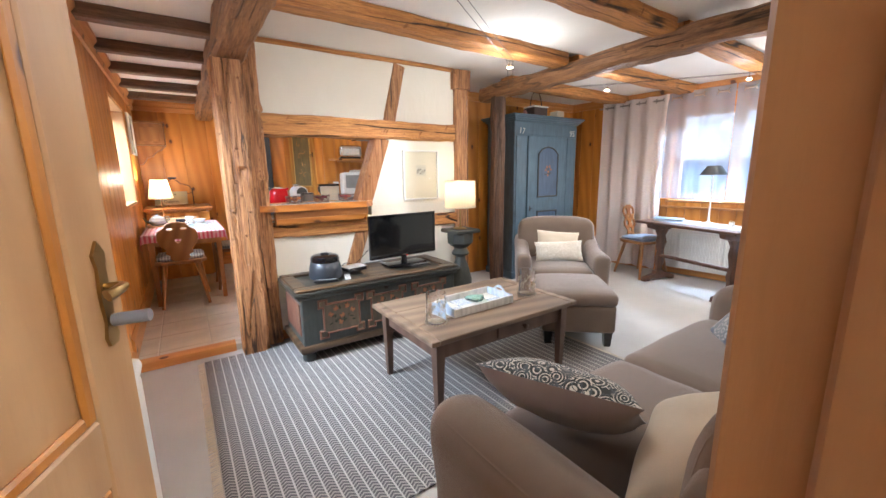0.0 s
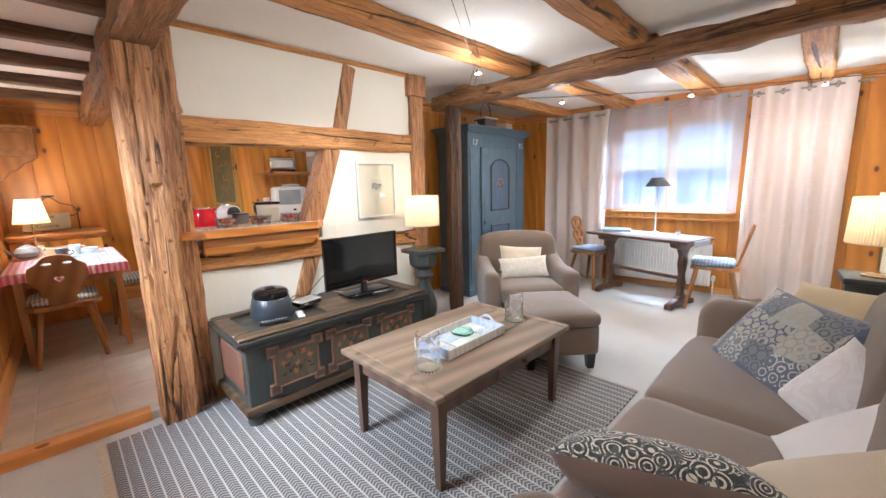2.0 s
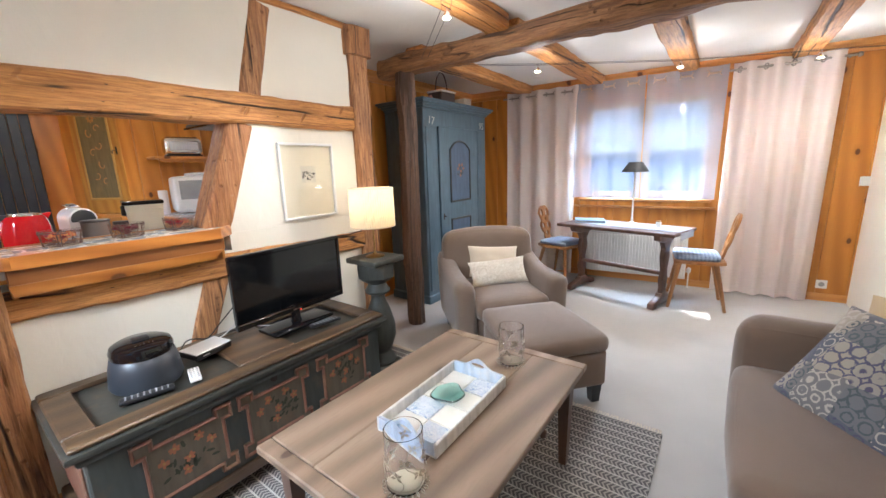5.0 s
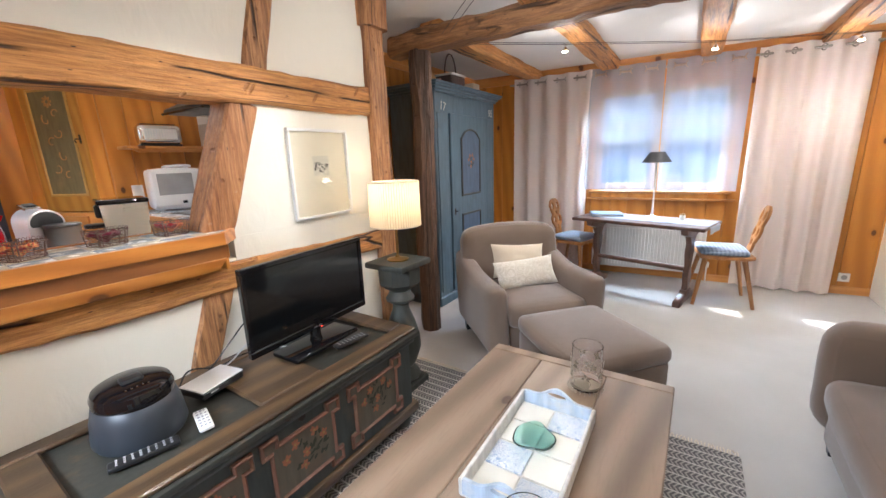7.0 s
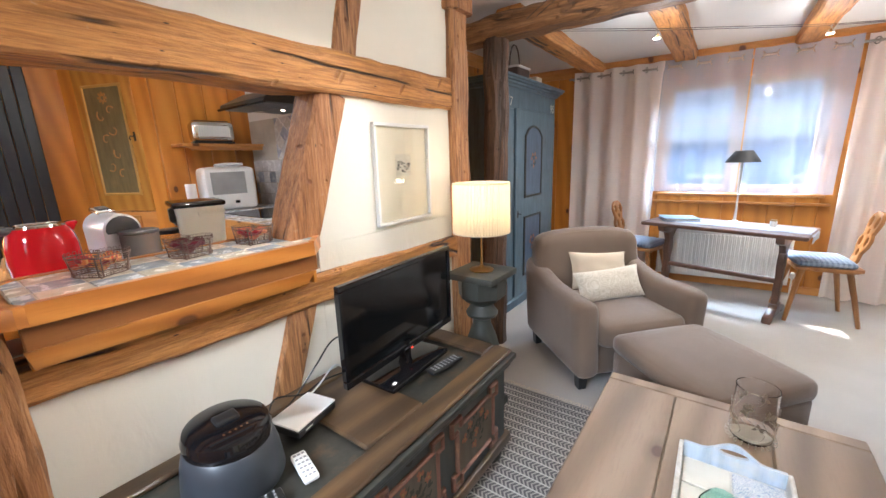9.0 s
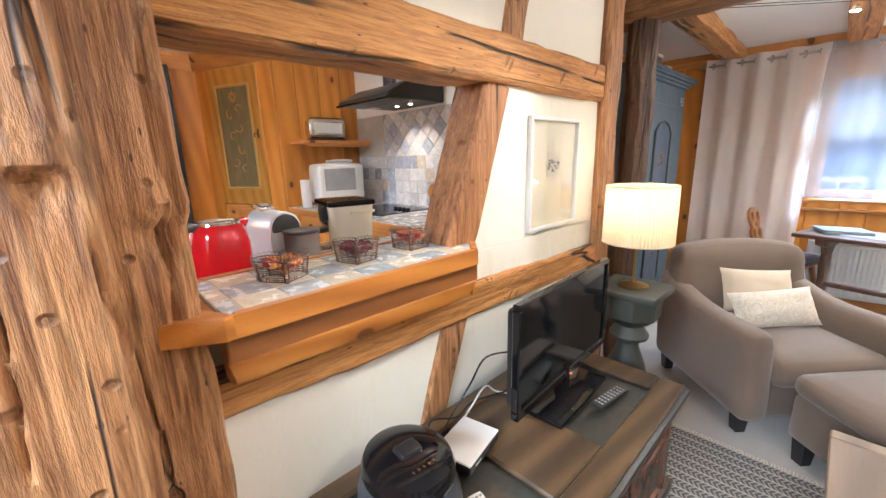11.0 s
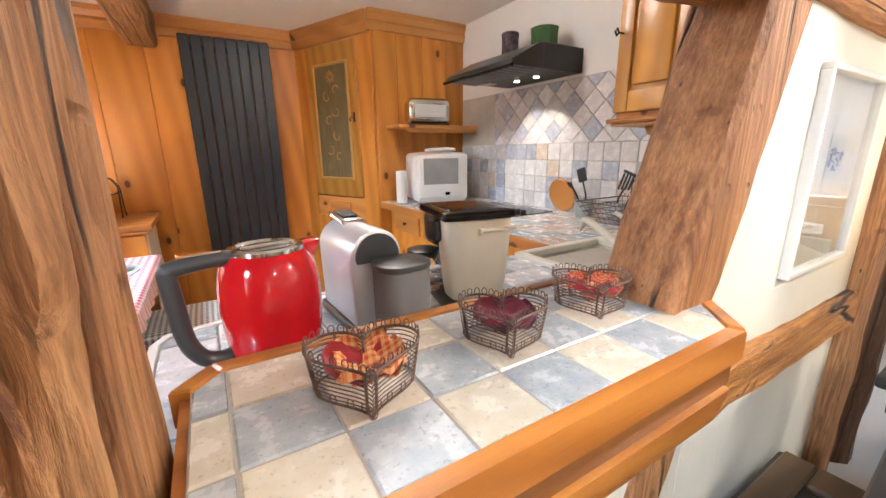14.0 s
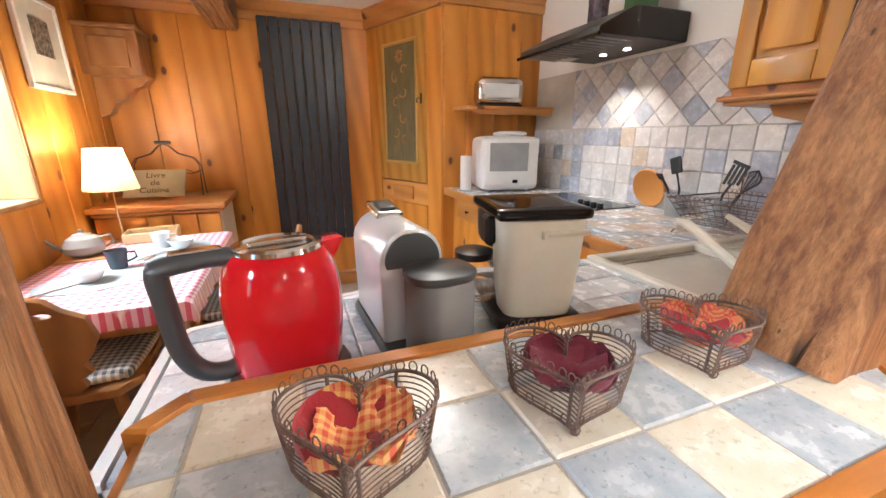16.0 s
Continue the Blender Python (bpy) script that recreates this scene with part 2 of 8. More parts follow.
def wood(name, light, mid, dark, along="z", grain=1.0, rough=0.45, knots=0.5, bump=0.0015, knot_color=(0.12, 0.04, 0.012), random_shift=True, coat=0.0):
    n = Nodes(name)
    k = {"x": (0.12, 1, 1), "y": (1, 0.12, 1), "z": (1, 1, 0.12)}[along]
    base = n.scaled(n.coord, 1.0, random_shift)
    st = n.scaled(base, k)
    rings = n.wave(st, 5 * grain, 5.0, "DIAGONAL", 2.0, 0.7)
    fine = n.noise(n.scaled(base, tuple(a if a < 1 else 1.0 for a in k)), 95 * grain, 3, 0.6)
    broad = n.noise(st, 2.3, 3)
    c = n.ramp(n.math("ADD", n.math("MULTIPLY", rings, 0.28), n.math("MULTIPLY", broad, 0.74)), [(0.15, light), (0.5, mid), (0.9, dark)])
    c = n.mix(n.math("MULTIPLY", n.ramp(fine, [(0.5, 0.0), (0.75, 1.0)]), 0.16), c, dark)
    h = fine
    if knots > 0:
        q = n.node("ShaderNodeSeparateXYZ", Vector=base)
        u, v = {"x": (("Y", "Z"), "X"), "y": (("X", "Z"), "Y"), "z": (("X", "Y"), "Z")}[along]
        kv = n.node("ShaderNodeCombineXYZ", X=n.math("ADD", q.outputs[u[0]], q.outputs[u[1]]), Y=n.math("MULTIPLY", q.outputs[v], 0.6))
        vor = n.node("ShaderNodeTexVoronoi")
        vor.voronoi_dimensions = "2D"
        n.put(vor.inputs["Vector"], kv.outputs[0])
        vor.inputs["Scale"].default_value = 4.0
        d = vor.outputs["Distance"]
        sep = n.node("ShaderNodeSeparateColor", Color=vor.outputs["Color"])
        on = n.math("LESS_THAN", sep.outputs[0], knots)
        spot = n.math("MULTIPLY", n.ramp(d, [(0.050, 1.0), (0.075, 0.0)]), on)
        halo = n.math("MULTIPLY", n.ramp(d, [(0.05, 0.5), (0.19, 0.0)]), on)
        c = n.mix(halo, c, dark)
        c = n.mix(spot, c, knot_color)
    info = n.node("ShaderNodeObjectInfo")
    tone = n.math("ADD", 0.82, n.math("MULTIPLY", info.outputs["Random"], 0.36))
    hs = n.node("ShaderNodeHueSaturation", Value=tone, Color=c)
    r = n.math("ADD", rough - 0.08, n.math("MULTIPLY", broad, 0.2))
    return n.done(hs.outputs[0], r, h, bump, 0.5, Coat_Weight=coat, Coat_Roughness=0.25)


def old_beam(name, light, mid, dark, worn, along="z", mottle=0.36, streak=0.42):
    """Hewn old timber: soft grain, long drying cracks, adze nicks, worm holes and lime stains."""
    n = Nodes(name)
    k = {"x": (0.05, 1, 1), "y": (1, 0.05, 1), "z": (1, 1, 0.05)}[along]
    k3 = {"x": (0.3, 1, 1), "y": (1, 0.3, 1), "z": (1, 1, 0.3)}[along]
    base = n.scaled(n.coord, 1.0, True)
    st = n.scaled(base, k)
    g = n.noise(st, 30, 7, 0.68, 0.3)
    fine = n.noise(st, 170, 3, 0.6)
    broad = n.noise(base, 2.6, 5, 0.6)
    mott = n.noise(n.scaled(base, k3), 16, 6, 0.7)
    c = n.ramp(g, [(0.35, dark), (0.46, mid), (0.58, light)])
    c = n.mix(n.ramp(broad, [(0.40, 0.0), (0.66, 0.7)]), c, worn)
    c = n.mix(n.ramp(mott, [(0.28, mottle), (0.44, 0.0)]), c, dark)
    c = n.mix(n.ramp(n.noise(st, 58, 4, 0.62), [(0.38, streak), (0.49, 0.0)]), c, tuple(x * 0.7 for x in dark))
    c = n.mix(n.ramp(n.noise(st, 88, 4, 0.6), [(0.56, 0.0), (0.70, 0.45)]), c, tuple(min(1.0, x * 1.25) for x in light))
    c = n.mix(n.math("MULTIPLY", n.ramp(fine, [(0.46, 0.0), (0.62, 1.0)]), 0.42), c, dark)
    crack = n.ramp(n.noise(st, 7, 3, 0.4, 0.5), [(0.482, 1.0), (0.494, 0.0), (0.505, 0.0), (0.517, 1.0)])
    where = n.ramp(n.noise(base, 2.6, 2), [(0.44, 1.0), (0.52, 0.0)])
    cr = n.math("MAXIMUM", crack, where)
    tilt = n.node("ShaderNodeMapping", Vector=base)
    tilt.inputs["Rotation"].default_value = (0.55, 0.75, 0.6)
    nv = n.scaled(tilt.outputs[0], (1.0, 0.22, 1.0) if along == "z" else (0.24, 1.0, 1.0))
    d = n.voronoi(nv, 19)
    on = n.node("ShaderNodeSeparateColor", Color=n.voronoi(nv, 19, "F1", "Color"))
    nick = n.math("MULTIPLY", n.ramp(d, [(0.10, 1.0), (0.20, 0.0)]), n.math("LESS_THAN", on.outputs[0], 0.45))
    c = n.mix(n.math("MULTIPLY", nick, 0.6), c, dark)
    c = n.mix(n.ramp(n.noise(base, 24, 5, 0.75), [(0.64, 0.0), (0.76, 0.40)]), c, (0.60, 0.49, 0.38))
    worm = n.ramp(n.voronoi(n.scaled(base, k3), 34), [(0.05, 0.0), (0.09, 1.0)])
    c = n.mix(n.math("SUBTRACT", 1.0, n.math("MULTIPLY", cr, worm)), c, (0.06, 0.03, 0.016))
    h = n.math("ADD", n.math("ADD", n.math("MULTIPLY", g, 0.55), n.math("MULTIPLY", cr, 0.8)), n.math("ADD", n.math("MULTIPLY", fine, 0.2), n.math("SUBTRACT", n.math("MULTIPLY", mott, 0.7), n.math("MULTIPLY", nick, 0.45))))
    return n.done(c, n.math("ADD", 0.42, n.math("MULTIPLY", g, 0.3)), h, 0.018, 1.0)


def plain(name, color, rough=0.5, metal=0.0, vary=0.12, scale=6.0, bump=0.0006, fine=60.0, **more):
    n = Nodes(name)
    v = n.noise(n.coord, scale, 4)
    f = n.noise(n.coord, fine, 3)
    c = n.mix(n.ramp(v, [(0.35, 0.0), (0.7, 1.0)]), tuple(max(0, x * (1 - vary)) for x in color), tuple(min(1, x * (1 + vary * 0.7)) for x in color))
    return n.done(c, n.math("ADD", rough - 0.05, n.math("MULTIPLY", v, 0.1)), f, bump, 0.4, metal, **more)


def cloth(name, a, b, weave=420.0, rough=0.9, sheen=0.25, broad=4.0):
    n = Nodes(name)
    w = n.noise(n.coord, weave, 2, 0.5)
    f = n.noise(n.coord, 240, 3, 0.7)
    v = n.noise(n.coord, broad, 3)
    c = n.mix(n.ramp(v, [(0.3, 0.0), (0.75, 1.0)]), a, b)
    c = n.mix(n.math("MULTIPLY", f, 0.35), c, tuple(x * 0.72 for x in a))
    return n.done(c, rough, n.math("ADD", w, f), 0.0012, 0.5, Sheen_Weight=sheen, Sheen_Roughness=0.5)


PINE = wood("pine", (0.65, 0.285, 0.048), (0.55, 0.215, 0.029), (0.36, 0.12, 0.013), "z", 1.0, 0.40, 0.5, coat=0.08)
PINE_X = wood("pine_lengthwise", (0.62, 0.30, 0.085), (0.53, 0.23, 0.058), (0.37, 0.13, 0.028), "x", 1.0, 0.36, 0.3, coat=0.15)
PINE_Y = wood("pine_crosswise", (0.62, 0.30, 0.085), (0.53, 0.23, 0.058), (0.37, 0.13, 0.028), "y", 1.0, 0.36, 0.3, coat=0.15)
PINE_YELLOW = wood("yellow_varnished_pine", (0.66, 0.36, 0.075), (0.56, 0.27, 0.045), (0.36, 0.14, 0.018), "z", 1.2, 0.3, 0.2, coat=0.4)
PINE_PALE = wood("pale_pine", (0.56, 0.345, 0.17), (0.49, 0.285, 0.130), (0.38, 0.20, 0.08), "z", 1.0, 0.4, 0.0, coat=0.1)
OAK_Z = old_beam("old_timber_upright", (0.56, 0.290, 0.122), (0.40, 0.178, 0.064), (0.145, 0.052, 0.019), (0.48, 0.235, 0.102), "z", 0.36, 0.60)
OAK_PLANED = old_beam("reddish_planed_timber", (0.50, 0.235, 0.090), (0.37, 0.150, 0.050), (0.17, 0.058, 0.020), (0.42, 0.18, 0.065), "z", 0.10, 0.25)
OAK_X = old_beam("old_timber_long", (0.64, 0.305, 0.092), (0.51, 0.220, 0.056), (0.24, 0.085, 0.022), (0.58, 0.265, 0.072), "x")
OAK_Y = old_beam("old_timber_cross", (0.38, 0.195, 0.080), (0.26, 0.125, 0.048), (0.11, 0.046, 0.018), (0.33, 0.17, 0.075), "y")
OAK_DARK = old_beam("smoked_timber", (0.17, 0.085, 0.042), (0.10, 0.048, 0.024), (0.04, 0.02, 0.011), (0.15, 0.08, 0.045), "z")
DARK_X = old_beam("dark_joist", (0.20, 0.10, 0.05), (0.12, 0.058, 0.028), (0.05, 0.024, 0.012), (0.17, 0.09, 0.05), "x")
def plaster(name, col):
    n = Nodes(name)
    a = n.noise(n.coord, 2.2, 4)
    b = n.noise(n.coord, 34, 4, 0.6)
    trowel = n.noise(n.scaled(n.coord, (1, 1, 0.45)), 9, 3, 0.5, 1.5)
    c = n.mix(n.ramp(a, [(0.35, 0.0), (0.7, 1.0)]), tuple(x * 0.955 for x in col), col)
    return n.done(c, 0.85, n.math("ADD", trowel, n.math("MULTIPLY", b, 0.25)), 0.005, 0.55)


PLASTER = plaster("cream_plaster", (0.80, 0.76, 0.66))
CEIL = plaster("white_ceiling_plaster", (0.82, 0.80, 0.76))
CARPET = cloth("grey_beige_carpet", (0.40, 0.375, 0.345), (0.47, 0.445, 0.415), 700, 0.95, 0.15, 2.0)


def rug_weave():
    """Grey and white chevrons in narrow columns."""
    n = Nodes("chevron_rug")
    s = n.node("ShaderNodeSeparateXYZ", Vector=n.coord)
    u = n.math("DIVIDE", s.outputs["X"], 0.050)
    fr = n.math("FRACT", u)
    tri = n.math("ABSOLUTE", n.math("SUBTRACT", fr, 0.5))
    v = n.math("ADD", n.math("DIVIDE", s.outputs["Y"], 0.019), n.math("MULTIPLY", tri, 1.9))
    st = n.ramp(n.math("FRACT", v), [(0.0, 1.0), (0.12, 0.0), (0.58, 0.0), (0.70, 1.0)])
    spine = n.ramp(tri, [(0.0, 0.0), (0.41, 0.0), (0.45, 1.0), (0.5, 1.0)])
    f = n.noise(n.coord, 300, 2)
    m = n.math("MAXIMUM", st, spine)
    c = n.mix(m, (0.080, 0.075, 0.076), (0.33, 0.305, 0.28))
    c = n.mix(spine, c, (0.50, 0.47, 0.43))
    c = n.mix(n.math("MULTIPLY", f, 0.3), c, (0.22, 0.21, 0.20))
    return n.done(c, 0.95, n.math("ADD", m, f), 0.003, 0.7)


def printed(name, ground, inks, scale=22.0, rough=0.9, edge=0.42):
    """Cotton with a dense printed ornament of rosettes and vines."""
    n = Nodes(name)
    d = n.voronoi(n.coord, scale)
    e = n.voronoi(n.coord, scale * 0.45)
    w = n.math("FRACT", n.math("MULTIPLY", d, 5.0))
    vine = n.noise(n.coord, scale * 0.8, 2, 0.4, 2.0)
    c = n.mix(n.ramp(w, [(edge, 0.0), (edge + 0.08, 1.0)]), ground, inks[0])
    c = n.mix(n.ramp(vine, [(0.47, 0.0), (0.49, 1.0), (0.52, 1.0), (0.54, 0.0)]), c, inks[1])
    c = n.mix(n.ramp(e, [(0.18, 0.75), (0.24, 0.0)]), c, inks[2])
    f = n.noise(n.coord, 300, 2)
    return n.done(c, rough, f, 0.0008, 0.5, Sheen_Weight=0.2)


def gingham(name, a, b, pitch, axes=("X", "Y"), extra=None):
    n = Nodes(name)
    s = n.node("ShaderNodeSeparateXYZ", Vector=n.coord)
    bands = []
    for ax in axes:
        fr = n.math("FRACT", n.math("DIVIDE", s.outputs[ax], pitch))
        bands.append(n.ramp(fr, [(0.0, 1.0), (0.47, 1.0), (0.5, 0.0), (0.97, 0.0)]))
    both = n.math("MULTIPLY", n.math("ADD", bands[0], bands[1]), 0.5)
    c = n.mix(both, a, b)
    f = n.noise(n.coord, 260, 2)
    return n.done(n.mix(n.math("MULTIPLY", f, 0.2), c, a), 0.9, f, 0.0008, 0.5, Sheen_Weight=0.2)


def painted(name, color, under, rough=0.45, amount=0.5, scale=7.0):
    """Old brushed paint, rubbed through to the wood here and there."""
    n = Nodes(name)
    a = n.noise(n.coord, scale, 6, 0.65)
    b = n.noise(n.scaled(n.coord, (1, 1, 0.15)), 40, 4)
    c = n.mix(n.ramp(b, [(0.3, 0.0), (0.7, 1.0)]), tuple(x * 0.78 for x in color), tuple(x * 1.15 for x in color))
    c = n.mix(n.ramp(a, [(0.62 - 0.1 * amount, 0.0), (0.78, 0.85)]), c, under)
    return n.done(c, n.math("ADD", rough - 0.1, n.math("MULTIPLY", a, 0.25)), n.math("ADD", a, b), 0.0012, 0.5)


def glazed(name, a, b, spots=True):
    """Rustic glazed tile: clouded colour, a pitted shiny face."""
    n = Nodes(name)
    v = n.scaled(n.coord, 1.0, True)
    cl = n.noise(v, 26, 5, 0.62)
    c = n.mix(n.ramp(cl, [(0.36, 0.0), (0.66, 1.0)]), a, b)
    pits = n.ramp(n.noise(v, 130, 3, 0.6), [(0.60, 0.0), (0.68, 0.5)])
    if spots:
        c = n.mix(pits, c, tuple(x * 0.62 for x in a))
    info = n.node("ShaderNodeObjectInfo")
    hs = n.node("ShaderNodeHueSaturation", Value=n.math("ADD", 0.86, n.math("MULTIPLY", info.outputs["Random"], 0.26)), Color=c)
    h = n.math("SUBTRACT", n.noise(v, 14, 3), n.math("MULTIPLY", pits, 0.3))
    return n.done(hs.outputs[0], n.math("ADD", 0.13, n.math("MULTIPLY", cl, 0.25)), h, 0.0022, 0.5)


def glass(name, color=(1, 1, 1), rough=0.0):
    n = Nodes(name)
    return n.done(color, rough, None, Transmission_Weight=1.0, IOR=1.45)


def window_glass(name):
    n = Nodes(name)
    t = n.t
    out = t.nodes["Material Output"]
    tr = t.nodes.new("ShaderNodeBsdfTransparent")
    gl = t.nodes.new("ShaderNodeBsdfGlossy")
    gl.inputs["Roughness"].default_value = 0.02
    mx = t.nodes.new("ShaderNodeMixShader")
    lw = t.nodes.new("ShaderNodeLayerWeight")
    lw.inputs[0].default_value = 0.5
    t.links.new(n.math("ADD", 0.03, n.math("MULTIPLY", n.math("POWER", lw.outputs["Facing"], 4.0), 0.6)), mx.inputs[0])
    t.links.new(tr.outputs[0], mx.inputs[1])
    t.links.new(gl.outputs[0], mx.inputs[2])
    t.links.new(mx.outputs[0], out.inputs[0])
    return n.mat


def voile(name, color, clear, glowing=0.5):
    """Thin curtain cloth: part see-through, part translucent."""
    n = Nodes(name)
    t = n.t
    f = n.noise(n.scaled(n.coord, (1, 1, 0.2)), 160, 3)
    c = n.mix(n.math("MULTIPLY", f, 0.25), color, tuple(x * 0.8 for x in color))
    df = t.nodes.new("ShaderNodeBsdfDiffuse")
    tl = t.nodes.new("ShaderNodeBsdfTranslucent")
    n.put(df.inputs[0], c)
    n.put(tl.inputs[0], c)
    m1 = t.nodes.new("ShaderNodeMixShader")
    m1.inputs[0].default_value = glowing
    t.links.new(df.outputs[0], m1.inputs[1])
    t.links.new(tl.outputs[0], m1.inputs[2])
    if clear > 0:
        tr = t.nodes.new("ShaderNodeBsdfTransparent")
        m2 = t.nodes.new("ShaderNodeMixShader")
        m2.inputs[0].default_value = clear
        t.links.new(m1.outputs[0], m2.inputs[1])
        t.links.new(tr.outputs[0], m2.inputs[2])
        m1 = m2
    t.links.new(m1.outputs[0], t.nodes["Material Output"].inputs[0])
    return n.mat


def glow(name, color, strength):
    n = Nodes(name)
    n.bsdf.inputs["Emission Color"].default_value = (*color, 1)
    n.bsdf.inputs["Emission Strength"].default_value = strength
    return n.done(color, 0.5)


RUG = rug_weave()
TAUPE = cloth("taupe_microfibre", (0.158, 0.108, 0.076), (0.200, 0.140, 0.100), 900, 0.88, 0.35, 3.0)
CREAM_CLOTH = cloth("cream_cotton", (0.58, 0.48, 0.35), (0.66, 0.57, 0.44), 500)
WHITE_CLOTH = cloth("white_cotton", (0.72, 0.69, 0.66), (0.78, 0.76, 0.74), 500)
BLACK = plain("black_plastic", (0.012, 0.012, 0.013), 0.35)
GLOSS_BLACK = plain("glossy_black", (0.006, 0.006, 0.007), 0.06, bump=0.0)
SCREEN = plain("dark_screen", (0.004, 0.005, 0.006), 0.07, bump=0.0)
GREY_PLASTIC = plain("slate_plastic", (0.030, 0.035, 0.043), 0.4)
WHITE_PLASTIC = plain("white_plastic", (0.72, 0.71, 0.69), 0.3, vary=0.04)
WHITE_PAINT = plain("white_enamel", (0.76, 0.75, 0.72), 0.3, vary=0.04)
CHROME = plain("chrome", (0.75, 0.75, 0.74), 0.12, 1.0, bump=0.0)
BRASS = plain("aged_brass", (0.40, 0.26, 0.10), 0.3, 1.0)
IRON = plain("dark_iron", (0.05, 0.04, 0.035), 0.5, 0.7)
CHEST_GREEN = painted("grey_green_paint", (0.046, 0.053, 0.049), (0.10, 0.075, 0.05), 0.45, 0.4)
CHEST_RED = painted("rubbed_red_paint", (0.155, 0.068, 0.042), (0.26, 0.16, 0.09), 0.5, 0.6)
CHEST_TOP = wood("worn_chest_top", (0.17, 0.10, 0.046), (0.068, 0.040, 0.021), (0.020, 0.013, 0.008), "x", 1.2, 0.34, 0.15)
TABLE_WOOD = wood("greyed_table_wood", (0.34, 0.248, 0.172), (0.225, 0.156, 0.104), (0.075, 0.046, 0.029), "x", 1.0, 0.42, 0.22, knot_color=(0.07, 0.04, 0.025))
TABLE_LEG = wood("brown_table_leg", (0.17, 0.10, 0.07), (0.12, 0.07, 0.048), (0.07, 0.038, 0.026), "z", 1.0, 0.45, 0.1)
BLUE_PAINT = painted("old_blue_paint", (0.078, 0.122, 0.155), (0.075, 0.09, 0.09), 0.42, 0.4)
BLUE_PANEL = painted("deep_blue_panel", (0.062, 0.095, 0.15), (0.05, 0.05, 0.06), 0.42, 0.5)
STONE_GREEN = painted("weathered_green_wood", (0.044, 0.046, 0.038), (0.022, 0.020, 0.017), 0.5, 0.6)
CHAIR_WOOD = wood("honey_chair_wood", (0.40, 0.19, 0.065), (0.32, 0.14, 0.042), (0.20, 0.075, 0.022), "z", 1.3, 0.35, 0.0, coat=0.2)
DARK_WOOD = wood("dark_desk_wood", (0.15, 0.072, 0.042), (0.105, 0.048, 0.028), (0.055, 0.024, 0.015), "z", 1.2, 0.35, 0.0, coat=0.2)
PLEAT = voile("pleated_shade_silk", (0.80, 0.70, 0.52), 0.0, 0.55)
CLEAR = glass("clear_glass")
PANE = window_glass("window_pane_glass")

# ---- the large structure ----
LEFT, ENTRY, TIMBER, BACK, KITCHEN, ALCOVE, HIGH, STEP = -0.43, 0.10, 3.145, 6.35, 2.44, 3.95, 2.27, 0.06
WIN_A, WIN_B = Vector((5.02, 3.95, 0)), Vector((5.34, -0.10, 0))   # the window wall's inner face, slightly out of square
WIN_TURN = math.degrees(math.atan2(WIN_B.x - WIN_A.x, WIN_A.y - WIN_B.y))


def win_at(y, off=0.0, z=0.0):
    """A point of the window wall at depth y, off metres into the room."""
    f = (WIN_A.y - y) / (WIN_A.y - WIN_B.y)
    return Vector((WIN_A.x + (WIN_B.x - WIN_A.x) * f - off, y, z))


def wall_box(x0, x1, y0, y1, z0, z1, into=None):
    return box((x1 - x0, y1 - y0, z1 - z0), ((x0 + x1) / 2, (y0 + y1) / 2, (z0 + z1) / 2), into=into)


setting("floor", wall_box(-0.8, 5.7, -1.2, ALCOVE + 0.2, -0.2, 0), CARPET, "grey-beige wall-to-wall carpet of the living room", "floor")
ceiling = wall_box(-0.9, 5.8, -1.4, BACK + 0.2, HIGH, HIGH + 0.15)
setting("ceiling", ceiling, CEIL, "white plaster between old beams", "ceiling")

# entry wall with the door opening
bm = bmesh.new()
wall_box(0.36, 5.6, ENTRY - 0.16, ENTRY, 0, HIGH, bm)
wall_box(-0.8, -0.43, ENTRY - 0.16, ENTRY, 0, HIGH, bm)
wall_box(-0.43, 0.36, ENTRY - 0.16, ENTRY, 2.03, HIGH, bm)
setting("wall_south", bm, PLASTER, "cream plastered wall behind the sofa", "wall")
bm = bmesh.new()
wall_box(-0.8, 1.6, -1.4, -1.25, 0, HIGH, bm)
wall_box(1.5, 1.6, -1.25, ENTRY - 0.16, 0, HIGH, bm)
wall_box(-0.8, -0.7, -1.25, ENTRY - 0.16, 0, HIGH, bm)
setting("wall_hall", bm, PLASTER, "plain hall walls behind the doorway", "wall")


def planks_on(wall, origin, along, out, length, z0, z1, width, openings=(), material=None, seed=1):
    """Upright boards side by side on a wall; openings: (from, to, bottom, top) along it."""
    rnd = random.Random(seed)
    along, out = Vector(along), Vector(out)
    p = 0.0
    cache = {}
    m3 = Matrix((along, out, Vector((0, 0, 1)))).transposed().to_4x4()
    cuts = {0.0, length}
    for o in openings:
        cuts |= {o[0], o[1]}
    while p < length - 0.02:
        w = min(width * rnd.uniform(0.82, 1.2), length - p)
        for o in openings:
            for edge in (o[0], o[1]):
                if p + 0.02 < edge < p + w:
                    w = edge - p
        if length - p - w < 0.05:
            w = length - p
        spans = [(z0, z1)]
        for o in openings:
            if p + w / 2 > o[0] and p + w / 2 < o[1]:
                spans = [(z0, o[2]), (o[3], z1)]
        for a, b in spans:
            if b - a < 0.03:
                continue
            bm = box((w - 0.003, 0.016, b - a), (0, 0, 0), 0.004)
            me = mesh_of("plank", bm, material or PINE)
            at = Matrix.Translation(Vector(origin) + along * (p + w / 2) + out * 0.008 + Vector((0, 0, (a + b) / 2))) @ m3
            part("plank", me, None, wall, at=at)
        p += w


